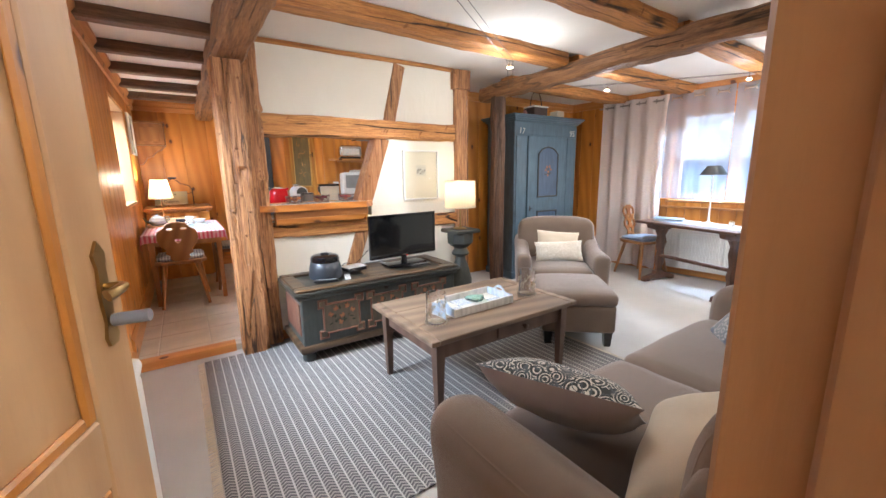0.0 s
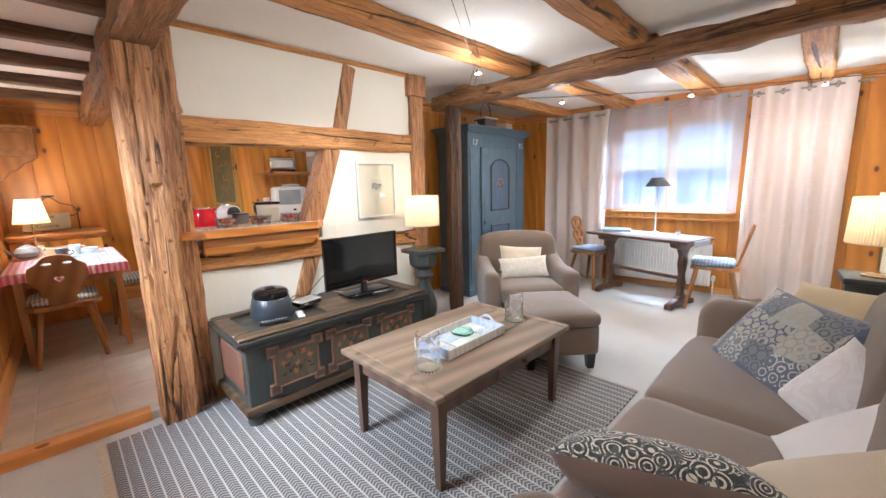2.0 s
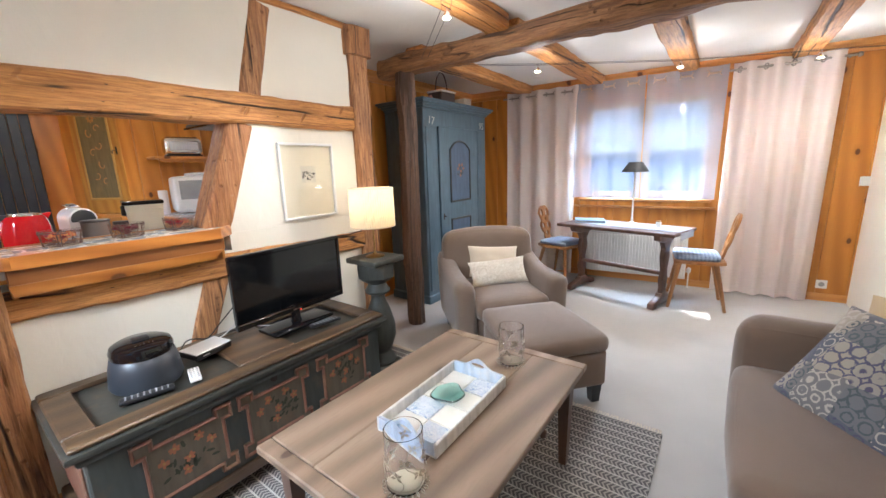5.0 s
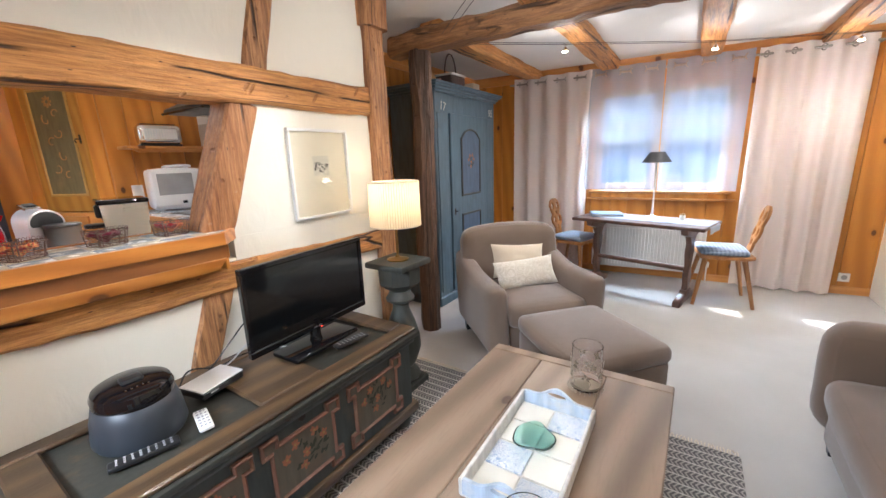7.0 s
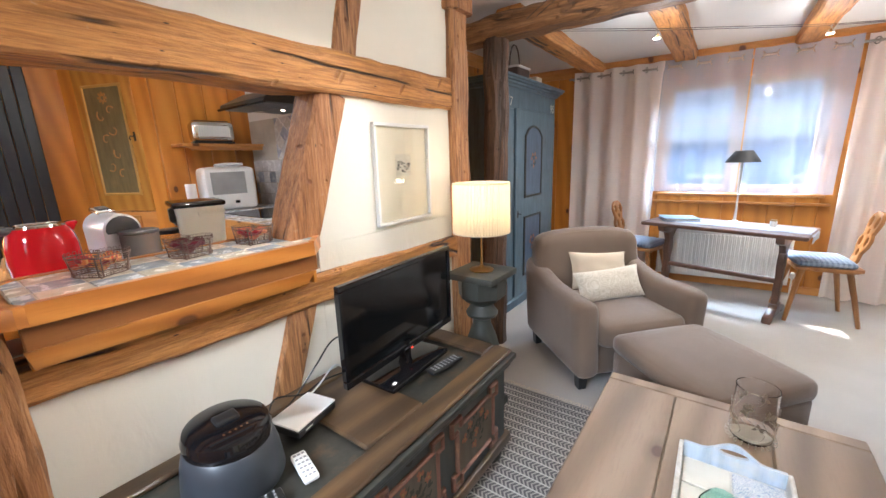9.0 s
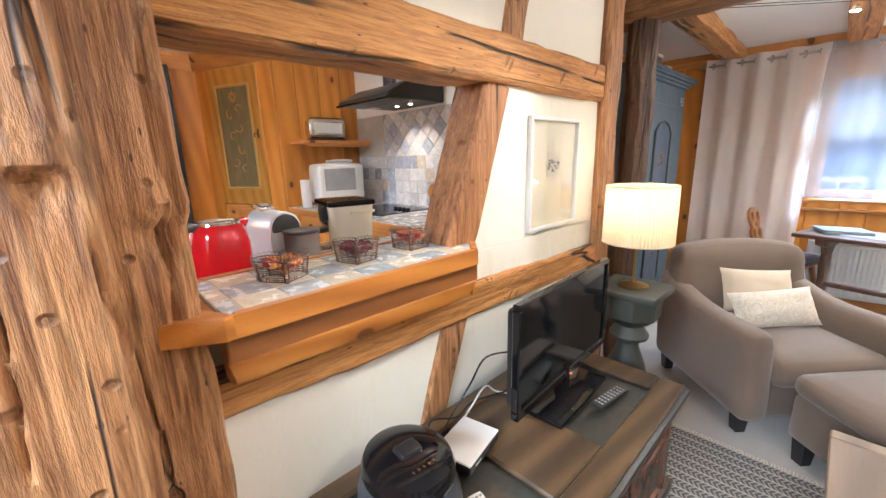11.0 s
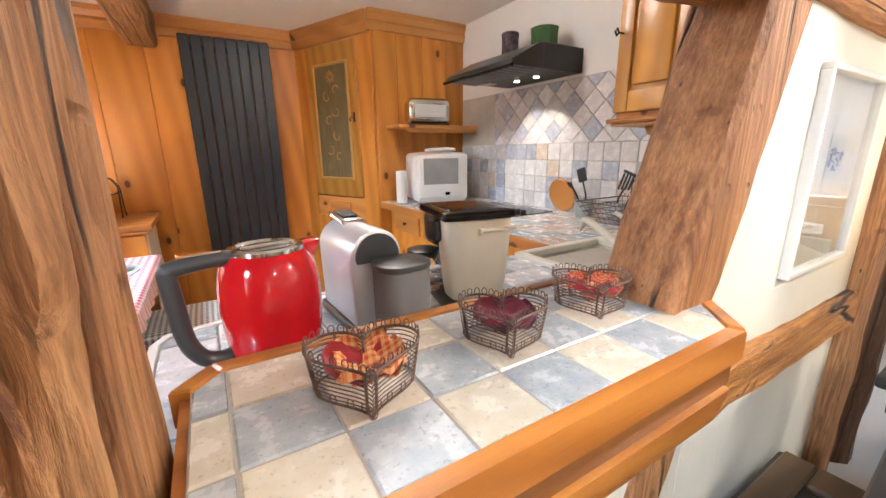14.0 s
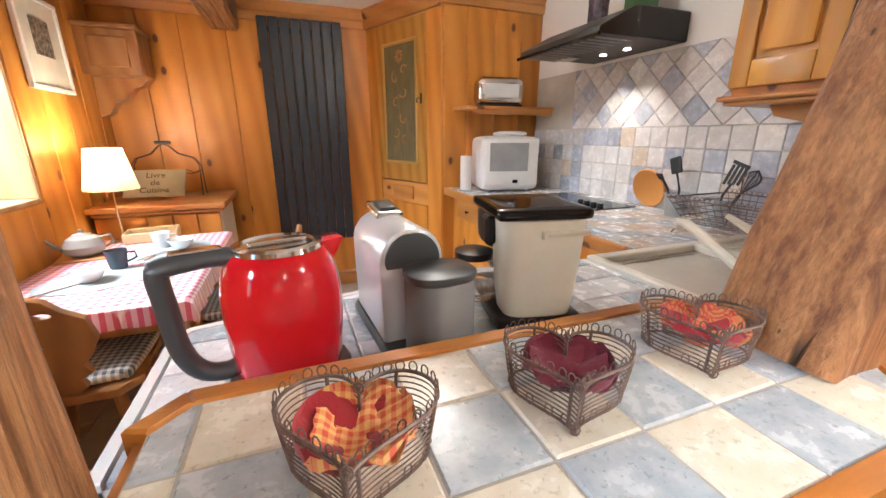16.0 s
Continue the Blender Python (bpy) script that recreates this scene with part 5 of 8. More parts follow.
WICKER = plain("dark_wicker", (0.075, 0.045, 0.035), 0.6, bump=0.004, fine=90)
bk = thing("handled_basket", (3.75, 3.50, 1.962), "dark wicker basket with a tall hoop handle on the wardrobe", "basket")
part("basket_body", soft((0.24, 0.18, 0.12), 0.02, 6, at=(0, 0, 0.06)), WICKER, bk)
part("cloth_lining", soft((0.25, 0.19, 0.02), 0.008, 6, at=(0, 0, 0.12)), WHITE_CLOTH, bk)
part("hoop_handle", tube([(0.10 * math.cos(a), 0, 0.11 + 0.20 * math.sin(a)) for a in [math.pi * k / 18 for k in range(19)]], 0.006, 6), WICKER, bk)
single("storage_box", soft((0.13, 0.13, 0.10), 0.012, 5, at=(0, 0, 0.05)), CREAM_CLOTH, "small cream cloth box on the wardrobe", "box", at=pose(4.14, 3.50, 1.962))
single("glass_jar", lathe([(0.0, 0), (0.028, 0), (0.030, 0.05), (0.018, 0.065), (0.020, 0.075), (0, 0.076)], 16), plain("pink_glass", (0.42, 0.20, 0.16), 0.2), "small reddish jar on the wardrobe", "jar", at=pose(3.56, 3.50, 1.962))


# ---- desk by the window ----
dk = thing("desk", (4.56, 1.90, 0.0), "narrow dark wooden trestle desk under the window", "desk", turn=-14)
for k in range(3):
    part("top_board", box((0.175, 1.16, 0.030), (-0.177 + 0.177 * k, 0, 0.705), 0.006), DARK_WOOD, dk)
for s in (-1, 1):
    y = s * 0.42
    prof = [(-0.05, 0.10), (0.05, 0.10), (0.035, 0.16), (0.06, 0.24), (0.03, 0.34), (0.065, 0.46), (0.045, 0.54), (0.10, 0.62), (-0.10, 0.62), (-0.045, 0.54), (-0.065, 0.46), (-0.03, 0.34), (-0.06, 0.24), (-0.035, 0.16)]
    tr = part("trestle", prism(prof, 0.045, (0, y, 0), (0, 0, 0), 0.006), DARK_WOOD, dk)
    part("foot_beam", prism([(-0.24, 0), (-0.16, 0), (-0.14, 0.02), (0.14, 0.02), (0.16, 0), (0.24, 0), (0.23, 0.05), (0.08, 0.085), (0.06, 0.115), (-0.06, 0.115), (-0.08, 0.085), (-0.23, 0.05)], 0.06, (0, y, 0), (0, 0, 0), 0.006), DARK_WOOD, tr)
    part("head_beam", prism([(-0.22, 0.69), (-0.20, 0.64), (-0.10, 0.61), (0.10, 0.61), (0.20, 0.64), (0.22, 0.69)], 0.055, (0, y, 0), (0, 0, 0), 0.005), DARK_WOOD, tr)
part("stretcher", box((0.05, 0.84, 0.035), (0, 0, 0.30), 0.006), DARK_WOOD, dk)
RUNNER = cloth("blue_grey_linen", (0.34, 0.38, 0.46), (0.42, 0.46, 0.54), 500)
rn = bmesh.new()
rows = []
for k in range(40):
    y = -0.62 + 1.0 * k / 39
    z = 0.7225 - (0.0 if y > -0.583 else (-0.583 - y) * 1.9)
    rows.append([rn.verts.new((-0.14 + 0.30 * j / 8 + 0.003 * math.sin(k), max(y, -0.588 - 0.003 * math.sin(j)), z + 0.0008 * math.sin(j * 2 + k))) for j in range(9)])
for a, b in zip(rows, rows[1:]):
    for j in range(8):
        rn.faces.new((a[j], a[j + 1], b[j + 1], b[j]))
geom = bmesh.ops.extrude_face_region(rn, geom=rn.faces[:])
bmesh.ops.translate(rn, vec=(0, 0, 0.002), verts=[v for v in geom["geom"] if isinstance(v, bmesh.types.BMVert)])
bmesh.ops.recalc_face_normals(rn, faces=rn.faces)
dk_m = pose(4.56, 1.90, 0, 0, 0, -14)
single("table_runner", rn, RUNNER, "blue-grey linen runner hanging over the desk end", "runner", at=dk_m.copy())
SHADE_BLACK = plain("black_lamp_card", (0.02, 0.019, 0.02), 0.6)
p = dk_m @ Vector((0.10, -0.05, 0.726))
dl = thing("desk_lamp", tuple(p), "slim white-footed lamp with a black cone shade on the desk", "lamp")
part("base", lathe([(0.055, 0), (0.056, 0.008), (0.03, 0.014), (0.012, 0.03), (0.010, 0.06)], 24), WHITE_PAINT, dl)
part("stem", lathe([(0.010, 0.05), (0.007, 0.20), (0.009, 0.44), (0.006, 0.53)], 14), WHITE_PAINT, dl)
part("shade", lathe([(0.125, 0.515), (0.125, 0.517), (0.062, 0.61), (0.060, 0.61), (0.122, 0.515)], 32), SHADE_BLACK, dl, "black card shade")
bkp = dk_m @ Vector((0.02, 0.36, 0.7205))
folder = thing("guest_folder", tuple(bkp), "blue-grey guest folder lying on the desk", "folder", turn=20)
part("cover", box((0.24, 0.30, 0.005), (0, 0, 0.006), 0.002), plain("blue_card", (0.12, 0.20, 0.28), 0.5), folder)
part("pages", box((0.22, 0.28, 0.014), (0, 0, 0.0165), 0.002), WHITE_CLOTH, folder)
part("cover_top", box((0.24, 0.30, 0.004), (0, 0, 0.027), 0.0015, turn=(1.5, 0, 0)), plain("blue_card_top", (0.16, 0.26, 0.33), 0.4), folder)
jp = dk_m @ Vector((0.06, -0.32, 0.727))
jar = thing("candle_jar", tuple(jp), "small white jar with a label on the desk", "jar")
part("body", lathe([(0, 0), (0.022, 0), (0.024, 0.006), (0.024, 0.042), (0.020, 0.046), (0, 0.046)], 18), WHITE_PAINT, jar)
part("lid", lathe([(0.021, 0.046), (0.022, 0.056), (0, 0.057)], 18), BRASS, jar)
lp = dk_m @ Vector((-0.02, -0.40, 0.726))
single("leaflet", box((0.10, 0.15, 0.0015), (0, 0, 0.001)), plain("printed_leaflet", (0.60, 0.50, 0.46), 0.5), "printed leaflet lying on the desk", "leaflet", at=pose(*lp, 0, 0, 35))


# ---- carved farmhouse chairs ----
CHECK_BLUE = gingham("blue_grey_check", (0.27, 0.32, 0.40), (0.09, 0.12, 0.19), 0.03)
CHECK_DARK = gingham("navy_white_check", (0.66, 0.64, 0.58), (0.045, 0.05, 0.07), 0.024)


def heart(cx, cz, s, n=14):
    pts = []
    for k in range(n):
        t = 2 * math.pi * k / n
        pts.append((cx + s * 0.8 * math.sin(t) ** 3, cz + s * (0.65 * math.cos(t) - 0.25 * math.cos(2 * t) - 0.1 * math.cos(3 * t))))
    return pts


def farm_chair(at, turn, label, group, cover, wood_m, style=0):
    c = thing("farmhouse_chair", at, label, "chair", group, turn)
    sp = [(-0.19, -0.20), (0.19, -0.20), (0.215, 0.12), (0.16, 0.20), (-0.16, 0.20), (-0.215, 0.12)]
    part("seat", prism(sp, 0.032, (0, 0, 0.435), (-90, 0, 0), 0.006), wood_m, c)
    for x, y, dx, dy in ((-0.14, -0.15, -0.07, -0.07), (0.14, -0.15, 0.07, -0.07), (-0.13, 0.13, -0.06, 0.09), (0.13, 0.13, 0.06, 0.09)):
        part("leg", tube([(x + dx, y + dy, 0.0), (x + dx * 0.5, y + dy * 0.5, 0.22), (x, y, 0.422)], 0.014, 8, r_end=0.022), wood_m, c)
    if style == 0:     # broad splat with a heart
        half = [(0.045, 0.0), (0.085, 0.03), (0.075, 0.065), (0.115, 0.09), (0.10, 0.125), (0.13, 0.16), (0.165, 0.23), (0.155, 0.31), (0.105, 0.345), (0.075, 0.385), (0.03, 0.40)]
        o = half + [(-x, z) for x, z in reversed(half)]
        holes = (heart(0, 0.215, 0.034), [(0.055 + 0.028 * math.cos(a), 0.335 + 0.010 * math.sin(a)) for a in [2 * math.pi * k / 10 for k in range(10)]],
                 [(-0.055 + 0.028 * math.cos(a), 0.335 + 0.010 * math.sin(a)) for a in [2 * math.pi * k / 10 for k in range(10)]])
    else:              # pretzel-pierced narrow splat
        half = [(0.035, 0.0), (0.055, 0.05), (0.045, 0.10), (0.085, 0.16), (0.090, 0.21), (0.062, 0.255), (0.080, 0.30), (0.092, 0.35), (0.072, 0.40), (0.03, 0.43)]
        o = half + [(-x, z) for x, z in reversed(half)]

        def oval(cx, cz, a, b):
            return [(cx + a * math.cos(2 * math.pi * k / 12), cz + b * math.sin(2 * math.pi * k / 12)) for k in range(12)]
        holes = (oval(0.045, 0.345, 0.022, 0.045), oval(-0.045, 0.345, 0.022, 0.045), oval(0.043, 0.195, 0.022, 0.038), oval(-0.043, 0.195, 0.022, 0.038), oval(0, 0.105, 0.018, 0.03), oval(0, 0.27, 0.012, 0.022))
    part("backrest", prism(o, 0.024, (0, 0.175, 0.448), (-14, 0, 0), 0.004, holes=holes), wood_m, c, "fretted and carved back board")
    part("seat_pad", soft((0.38, 0.35, 0.045), 0.02, 9, 0.012, 0.003, 3, at=(0, -0.02, 0.475)), cover, c, "checked cotton seat pad")
    return c


farm_chair((4.72, 2.57, 0), -16, "carved farmhouse chair with a pierced back and blue seat pad", "chairs at the desk", CHECK_BLUE, CHAIR_WOOD, 1)
farm_chair((4.63, 1.24, 0), 188, "carved farmhouse chair drawn up to the end of the desk", "chairs at the desk", CHECK_BLUE, CHAIR_WOOD, 1)

# ---- radiator under the window ----
rd = thing("panel_radiator", tuple(win_at(1.90, 0.10, 0.0)), "white ribbed panel radiator under the window", "radiator", turn=90 + WIN_TURN)
rp = bmesh.new()
nr = 34
for k in range(nr):
    box((0.020, 0.014, 0.42), (-0.52 + 1.04 * k / (nr - 1), 0.024, 0.33), 0.005, into=rp)
part("ribs", rp, WHITE_PAINT, rd)
part("front_plate", box((1.08, 0.016, 0.47), (0, 0.012, 0.33), 0.006), WHITE_PAINT, rd)
part("back_plate", box((1.08, 0.016, 0.47), (0, -0.04, 0.33), 0.006), WHITE_PAINT, rd)
part("top_grille", box((1.08, 0.075, 0.012), (0, -0.012, 0.572), 0.003), WHITE_PAINT, rd)
for s in (-1, 1):
    part("wall_bracket", box((0.03, 0.05, 0.40), (s * 0.40, -0.07, 0.33), 0.004), WHITE_PAINT, rd)
part("valve", lathe([(0.016, 0), (0.02, 0.01), (0.02, 0.05), (0.012, 0.06), (0, 0.06)], 14, (-0.57, -0.01, 0.16)), WHITE_PLASTIC, rd)
part("pipe", tube([(-0.57, -0.01, 0.0), (-0.57, -0.01, 0.17), (-0.53, -0.01, 0.17)], 0.008, 8), WHITE_PAINT, rd)

# ---- window, ledge, curtains ----
wm = m_win @ Matrix.Translation((0, 0, 0))
win = thing("window_1", (0, 0, 0), "pine casement window behind sheer curtains", "window", kind="structure")
win.matrix_world = wm
W_U0, W_U1 = u0 + 0.0, u1 - 0.0
fb = bmesh.new()
um = (W_U0 + W_U1) / 2
for a, b, c, d in ((W_U0, W_U0 + 0.07, WZ0, WZ1), (W_U1 - 0.07, W_U1, WZ0, WZ1), (W_U0 + 0.07, W_U1 - 0.07, WZ0, WZ0 + 0.07), (W_U0 + 0.07, W_U1 - 0.07, WZ1 - 0.07, WZ1), (um - 0.06, um + 0.06, WZ0 + 0.07, WZ1 - 0.07),
                   (W_U0 + 0.07, um - 0.06, 1.60, 1.635), (um + 0.06, W_U1 - 0.07, 1.60, 1.635)):
    box((b - a, 0.06, d - c), ((a + b) / 2, 0.13, (c + d) / 2), 0.006, into=fb)
part("window_frame", fb, PINE_PALE, win)
for a, b in ((W_U0 + 0.07, um - 0.06), (um + 0.06, W_U1 - 0.07)):
    for c, d in ((WZ0 + 0.07, 1.60), (1.635, WZ1 - 0.07)):
        pane = part("pane", box((b - a, 0.004, d - c), ((a + b) / 2, 0.13, (c + d) / 2)), PANE, win, smooth=0)
        pane.visible_shadow = False
part("window_sill", box((W_U1 - W_U0 + 0.06, 0.16, 0.03), (um, 0.045, WZ0 - 0.012), 0.008, 2), PINE_X, win, "pine window board")
lb = bmesh.new()
box((W_U1 - W_U0 + 0.14, 0.05, 0.022), (um, -0.044, 0.845), 0.006, 2, into=lb)
part("ledge", lb, PINE_X, win, "narrow pine ledge under the window")


def curtain(name, ya, yb, ztop, zbot, folds, depth, material, label, off, seed):
    c = thing(name, (0, 0, 0), label, "curtain", "curtains on the rod")
    n = folds * 12
    bm = bmesh.new()
    rows = []
    nz = 22
    r = random.Random(seed)
    ph = [r.uniform(0, 6.28) for _ in range(4)]
    for i in range(nz + 1):
        f = i / nz
        z = ztop + (zbot - ztop) * f
        row = []
        for k in range(n + 1):
            u = k / n
            w = math.sin(2 * math.pi * folds * u + ph[0] + 0.5 * f * math.sin(3 * u + ph[1]))
            w2 = 0.3 * math.sin(2 * math.pi * folds * 2.3 * u + ph[2] + f * 2)
            y = ya + (yb - ya) * u + 0.012 * f * math.sin(9 * u + ph[3])
            row.append(bm.verts.new(win_at(y, off + depth * (w + w2 * f) * (0.75 + 0.25 * f), z)))
        rows.append(row)
    for a, b in zip(rows, rows[1:]):
        for k in range(n):
            bm.faces.new((a[k], a[k + 1], b[k + 1], b[k]))
    part("cloth", bm, material, c, smooth=80)
    ring = mesh_of("eyelet", tube([(0.024 * math.cos(a), 0, 0.024 * math.sin(a)) for a in [2 * math.pi * k / 18 for k in range(18)]], 0.005, 6, True), STEEL)
    for k in range(folds * 2):
        y = ya + (yb - ya) * (k + 0.5) / (folds * 2)
        part("eyelet", ring, None, c, at=Matrix.Translation(win_at(y, off, ROD_Z)) @ pose(0, 0, 0, 0, 0, (35 if k % 2 else -35)))
    return c


STEEL = plain("brushed_steel", (0.42, 0.40, 0.36), 0.3, 1.0)
ROD_Z = 2.135
LINEN = voile("ivory_curtain_linen", (0.90, 0.84, 0.80), 0.0, 0.45)
# white voile, with the blue of the daylight mixed into its colour
SHEER = voile("cool_lit_voile", (0.70, 0.82, 1.0), 0.60, 0.16)
curtain("curtain", 2.52, 3.36, 2.195, 0.04, 4, 0.035, LINEN, "full-length ivory curtain hanging from the rod", 0.13, 1)
curtain("curtain", 0.39, 1.14, 2.195, 0.02, 4, 0.038, LINEN, "full-length ivory curtain hanging from the rod", 0.13, 2)
curtain("sheer_curtain", 1.855, 2.55, 2.195, 0.955, 3, 0.020, SHEER, "short white voile curtain before the window", 0.14, 3)
curtain("sheer_curtain", 1.17, 1.843, 2.195, 0.945, 3, 0.020, SHEER, "short white voile curtain before the window", 0.14, 4)
rod = thing("curtain_rod", (0, 0, 0), "brushed steel curtain rod across the window wall", "curtain rod")
part("rod", tube([win_at(3.42, 0.13, ROD_Z), win_at(0.33, 0.13, ROD_Z)], 0.010, 12), STEEL, rod)
for y in (3.40, 1.85, 0.36):
    part("bracket", tube([win_at(y, 0.13, ROD_Z), win_at(y, 0.0, ROD_Z + 0.005)], 0.007, 8), STEEL, rod)
part("finial", lathe([(0, 0), (0.018, 0.006), (0.020, 0.02), (0.012, 0.032), (0, 0.034)], 14, tuple(win_at(0.33, 0.13, ROD_Z)), turn=(90, 0, 0)), STEEL, rod)

# ---- trim: baseboards and cornices ----
def strip(name, a, b, w, h, z, n_in, material, parent_kind="structure"):
    """A moulding along a wall from a to b, w deep into the room, h high."""
    a, b, n_in = Vector(a), Vector(b), Vector(n_in)
    bm = bmesh.new()
    prof = [(0, 0), (w * 0.55, 0), (w * 0.75, h * 0.35), (w * 0.6, h * 0.5), (w, h * 0.75), (w, h), (0, h)]
    rings = [[bm.verts.new(p + n_in * x + Vector((0, 0, z + y))) for x, y in prof] for p in (a, b)]
    m = len(prof)
    for k in range(m):
        bm.faces.new((rings[0][k], rings[0][(k + 1) % m], rings[1][(k + 1) % m], rings[1][k]))
    bm.faces.new(rings[0])
    bm.faces.new(list(reversed(rings[1])))
    bmesh.ops.recalc_face_normals(bm, faces=bm.faces)
    return setting(name, bm, material)


def board(name, a, b, w, h, z, n_in, material):
    a, b, n_in = Vector(a), Vector(b), Vector(n_in)
    bm = bmesh.new()
    prof = [(0, 0), (w, 0), (w, h * 0.85), (w * 0.6, h), (0, h)]
    rings = [[bm.verts.new(p + n_in * x + Vector((0, 0, z + y))) for x, y in prof] for p in (a, b)]
    m = len(prof)
    for k in range(m):
        bm.faces.new((rings[0][k], rings[0][(k + 1) % m], rings[1][(k + 1) % m], rings[1][k]))
    bm.faces.new(rings[0])
    bm.faces.new(list(reversed(rings[1])))
    bmesh.ops.recalc_face_normals(bm, faces=bm.faces)
    return setting(name, bm, material)


board("baseboard", WIN_A + n_win * 0.001, WIN_B, 0.022, 0.07, 0, n_win, PINE_Y)
strip("cornice", WIN_A, WIN_B, 0.05, 0.10, HIGH - 0.10, n_win, PINE_Y)
strip("cornice", (KITCHEN + 0.1, ALCOVE, 0), (5.02, ALCOVE, 0), 0.05, 0.10, HIGH - 0.10, (0, -1, 0), PINE_X)
strip("cornice", (LEFT, ENTRY, 0), (LEFT, BACK, 0), 0.06, 0.13, HIGH - 0.13, (1, 0, 0), PINE_Y)
strip("cornice", (LEFT, BACK, 0), (1.36, BACK, 0), 0.06, 0.13, HIGH - 0.13, (0, -1, 0), PINE_X)
board("baseboard", (LEFT, 1.6, 0), (LEFT, TIMBER + 0.1, 0), 0.035, 0.13, 0, (1, 0, 0), PINE_Y)
board("baseboard", (LEFT, TIMBER + 0.1, 0), (LEFT, BACK, 0), 0.035, 0.16, STEP, (1, 0, 0), PINE_Y)
board("baseboard", (LEFT, BACK, 0), (1.36, BACK, 0), 0.030, 0.13, STEP, (0, -1, 0), PINE_X)

# ---- socket and switch ----
so_m = m_win @ Matrix.Translation(((WIN_A.y - 0.29) / abs(d_win.y), -0.020, 0.16))
sk = thing("wall_socket", (0, 0, 0), "white socket on the pine wall by the floor", "socket")
sk.matrix_world = so_m
part("plate", box((0.08, 0.010, 0.08), (0, -0.002, 0), 0.003), WHITE_PLASTIC, sk)
part("insert", lathe([(0.022, 0), (0.021, 0.003), (0, 0.003)], 20, (0, -0.007, 0), turn=(90, 0, 0)), KEY_GREY, sk)
sw_m = m_win @ Matrix.Translation(((WIN_A.y - 0.09) / abs(d_win.y), -0.020, 1.11))
sw = thing("light_switch", (0, 0, 0), "white double switch on the pine wall", "switch")
sw.matrix_world = sw_m
part("plate", box((0.15, 0.010, 0.08), (0, -0.002, 0), 0.003), WHITE_PLASTIC, sw)
for s in (-1, 1):
    part("rocker", box((0.055, 0.006, 0.055), (s * 0.036, -0.009, 0), 0.002), WHITE_PLASTIC, sw)

# ---- cable spotlights ----
wires = thing("spotlight_cable", (0, 0, 0), "pair of thin low-voltage cables stretched under the ceiling", "cable")
for off in (0.0, 0.06):
    part("wire", tube([(2.92, 3.12 - off, 2.12), (3.53, 2.385 - off + 0.03, 2.118), (4.23, 1.475 - off + 0.03, 2.118), (4.68, 0.604 - off + 0.03, 2.118), (4.95, 0.12 - off, 2.12)], 0.0018, 5), IRON, wires)
    part("wire", tube([(2.80, 2.98 - off, 2.12), (2.14, 2.30 - off, 2.118), (0.95, 1.48 - off, 2.118), (0.45, 1.1 - off, 2.12)], 0.0018, 5), IRON, wires)


def spot(at, target, power, cone=174, fill_w=2.5):
    s = thing("spotlight", at, "small chrome spotlight clipped to the ceiling cables, lit", "spotlight", "cable spotlights")
    part("bar", tube([(-0.04, 0, 0.0), (0.04, 0, 0.0)], 0.003, 6), CHROME, s)
    part("arm", tube([(0, 0, 0), (0, 0, -0.022)], 0.003, 6), CHROME, s)
    part("head", lathe([(0.010, -0.02), (0.022, -0.042), (0.023, -0.05), (0.020, -0.05)], 18), CHROME, s)
    part("bulb", lathe([(0.0, -0.053), (0.019, -0.0505), (0, -0.046)], 14), glow("spot_bulb", (1.0, 0.86, 0.62), 60.0), s)
    lamp("spot_beam", "SPOT", (at[0], at[1], at[2] - 0.06), power, (1.0, 0.92, 0.80), 0.018, target, cone)
    # extra point lamp added below the head, in place of bounce on the ceiling
    lamp("spot_fill", "POINT", (at[0], at[1], at[2] - 0.14), fill_w, (1.0, 0.94, 0.86), 0.03)


spot((3.53, 2.385, 2.115), (3.4, 2.5, 0), 3.0 * SPOT_W)
spot((4.23, 1.475, 2.115), (4.1, 1.6, 0), 3.0 * SPOT_W)
spot((4.68, 0.604, 2.115), (4.4, 0.7, 0), 3.0 * SPOT_W)
spot((2.14, 2.27, 2.115), (0.95, 3.25, 0.98), 4.4 * SPOT_W, 52, 4.2)
spot((0.95, 1.45, 2.115), (0.90, 2.4, 0.2), 3.6 * SPOT_W, 172, 2.0)

# ---- framed print ----
pc = thing("framed_print", (1.868, TIMBER + 0.020, 1.287), "white-framed small etching in a wide mount behind glass", "picture", turn=0)
pf = bmesh.new()
for sx, sz, x, z in ((0.40, 0.014, 0, 0.215), (0.40, 0.014, 0, -0.215), (0.014, 0.416, -0.193, 0), (0.014, 0.416, 0.193, 0)):
    box((sx, 0.028, sz), (x, -0.014, z), 0.002, into=pf)
part("frame", pf, WHITE_PAINT, pc, "narrow white frame")
part("mount", box((0.375, 0.006, 0.42), (0, -0.006, 0)), plain("cream_mount_card", (0.68, 0.63, 0.50), 0.8, vary=0.03), pc)
part("print", box((0.11, 0.002, 0.10), (0.005, -0.0095, 0.04)), plain("print_paper", (0.60, 0.57, 0.48), 0.8), pc)
ink = bmesh.new()
r = random.Random(8)
for k in range(40):
    x, z = r.uniform(-0.045, 0.045), r.uniform(-0.03, 0.03)
    box((r.uniform(0.004, 0.018), 0.0006, r.uniform(0.002, 0.010)), (0.005 + x, -0.0108, 0.035 + z * (1 - abs(x) * 8)), into=ink)
part("etched_lines", ink, plain("grey_ink", (0.16, 0.15, 0.14), 0.8), pc)
part("glazing", box((0.372, 0.002, 0.416), (0, -0.018, 0)), PANE, pc, smooth=0)
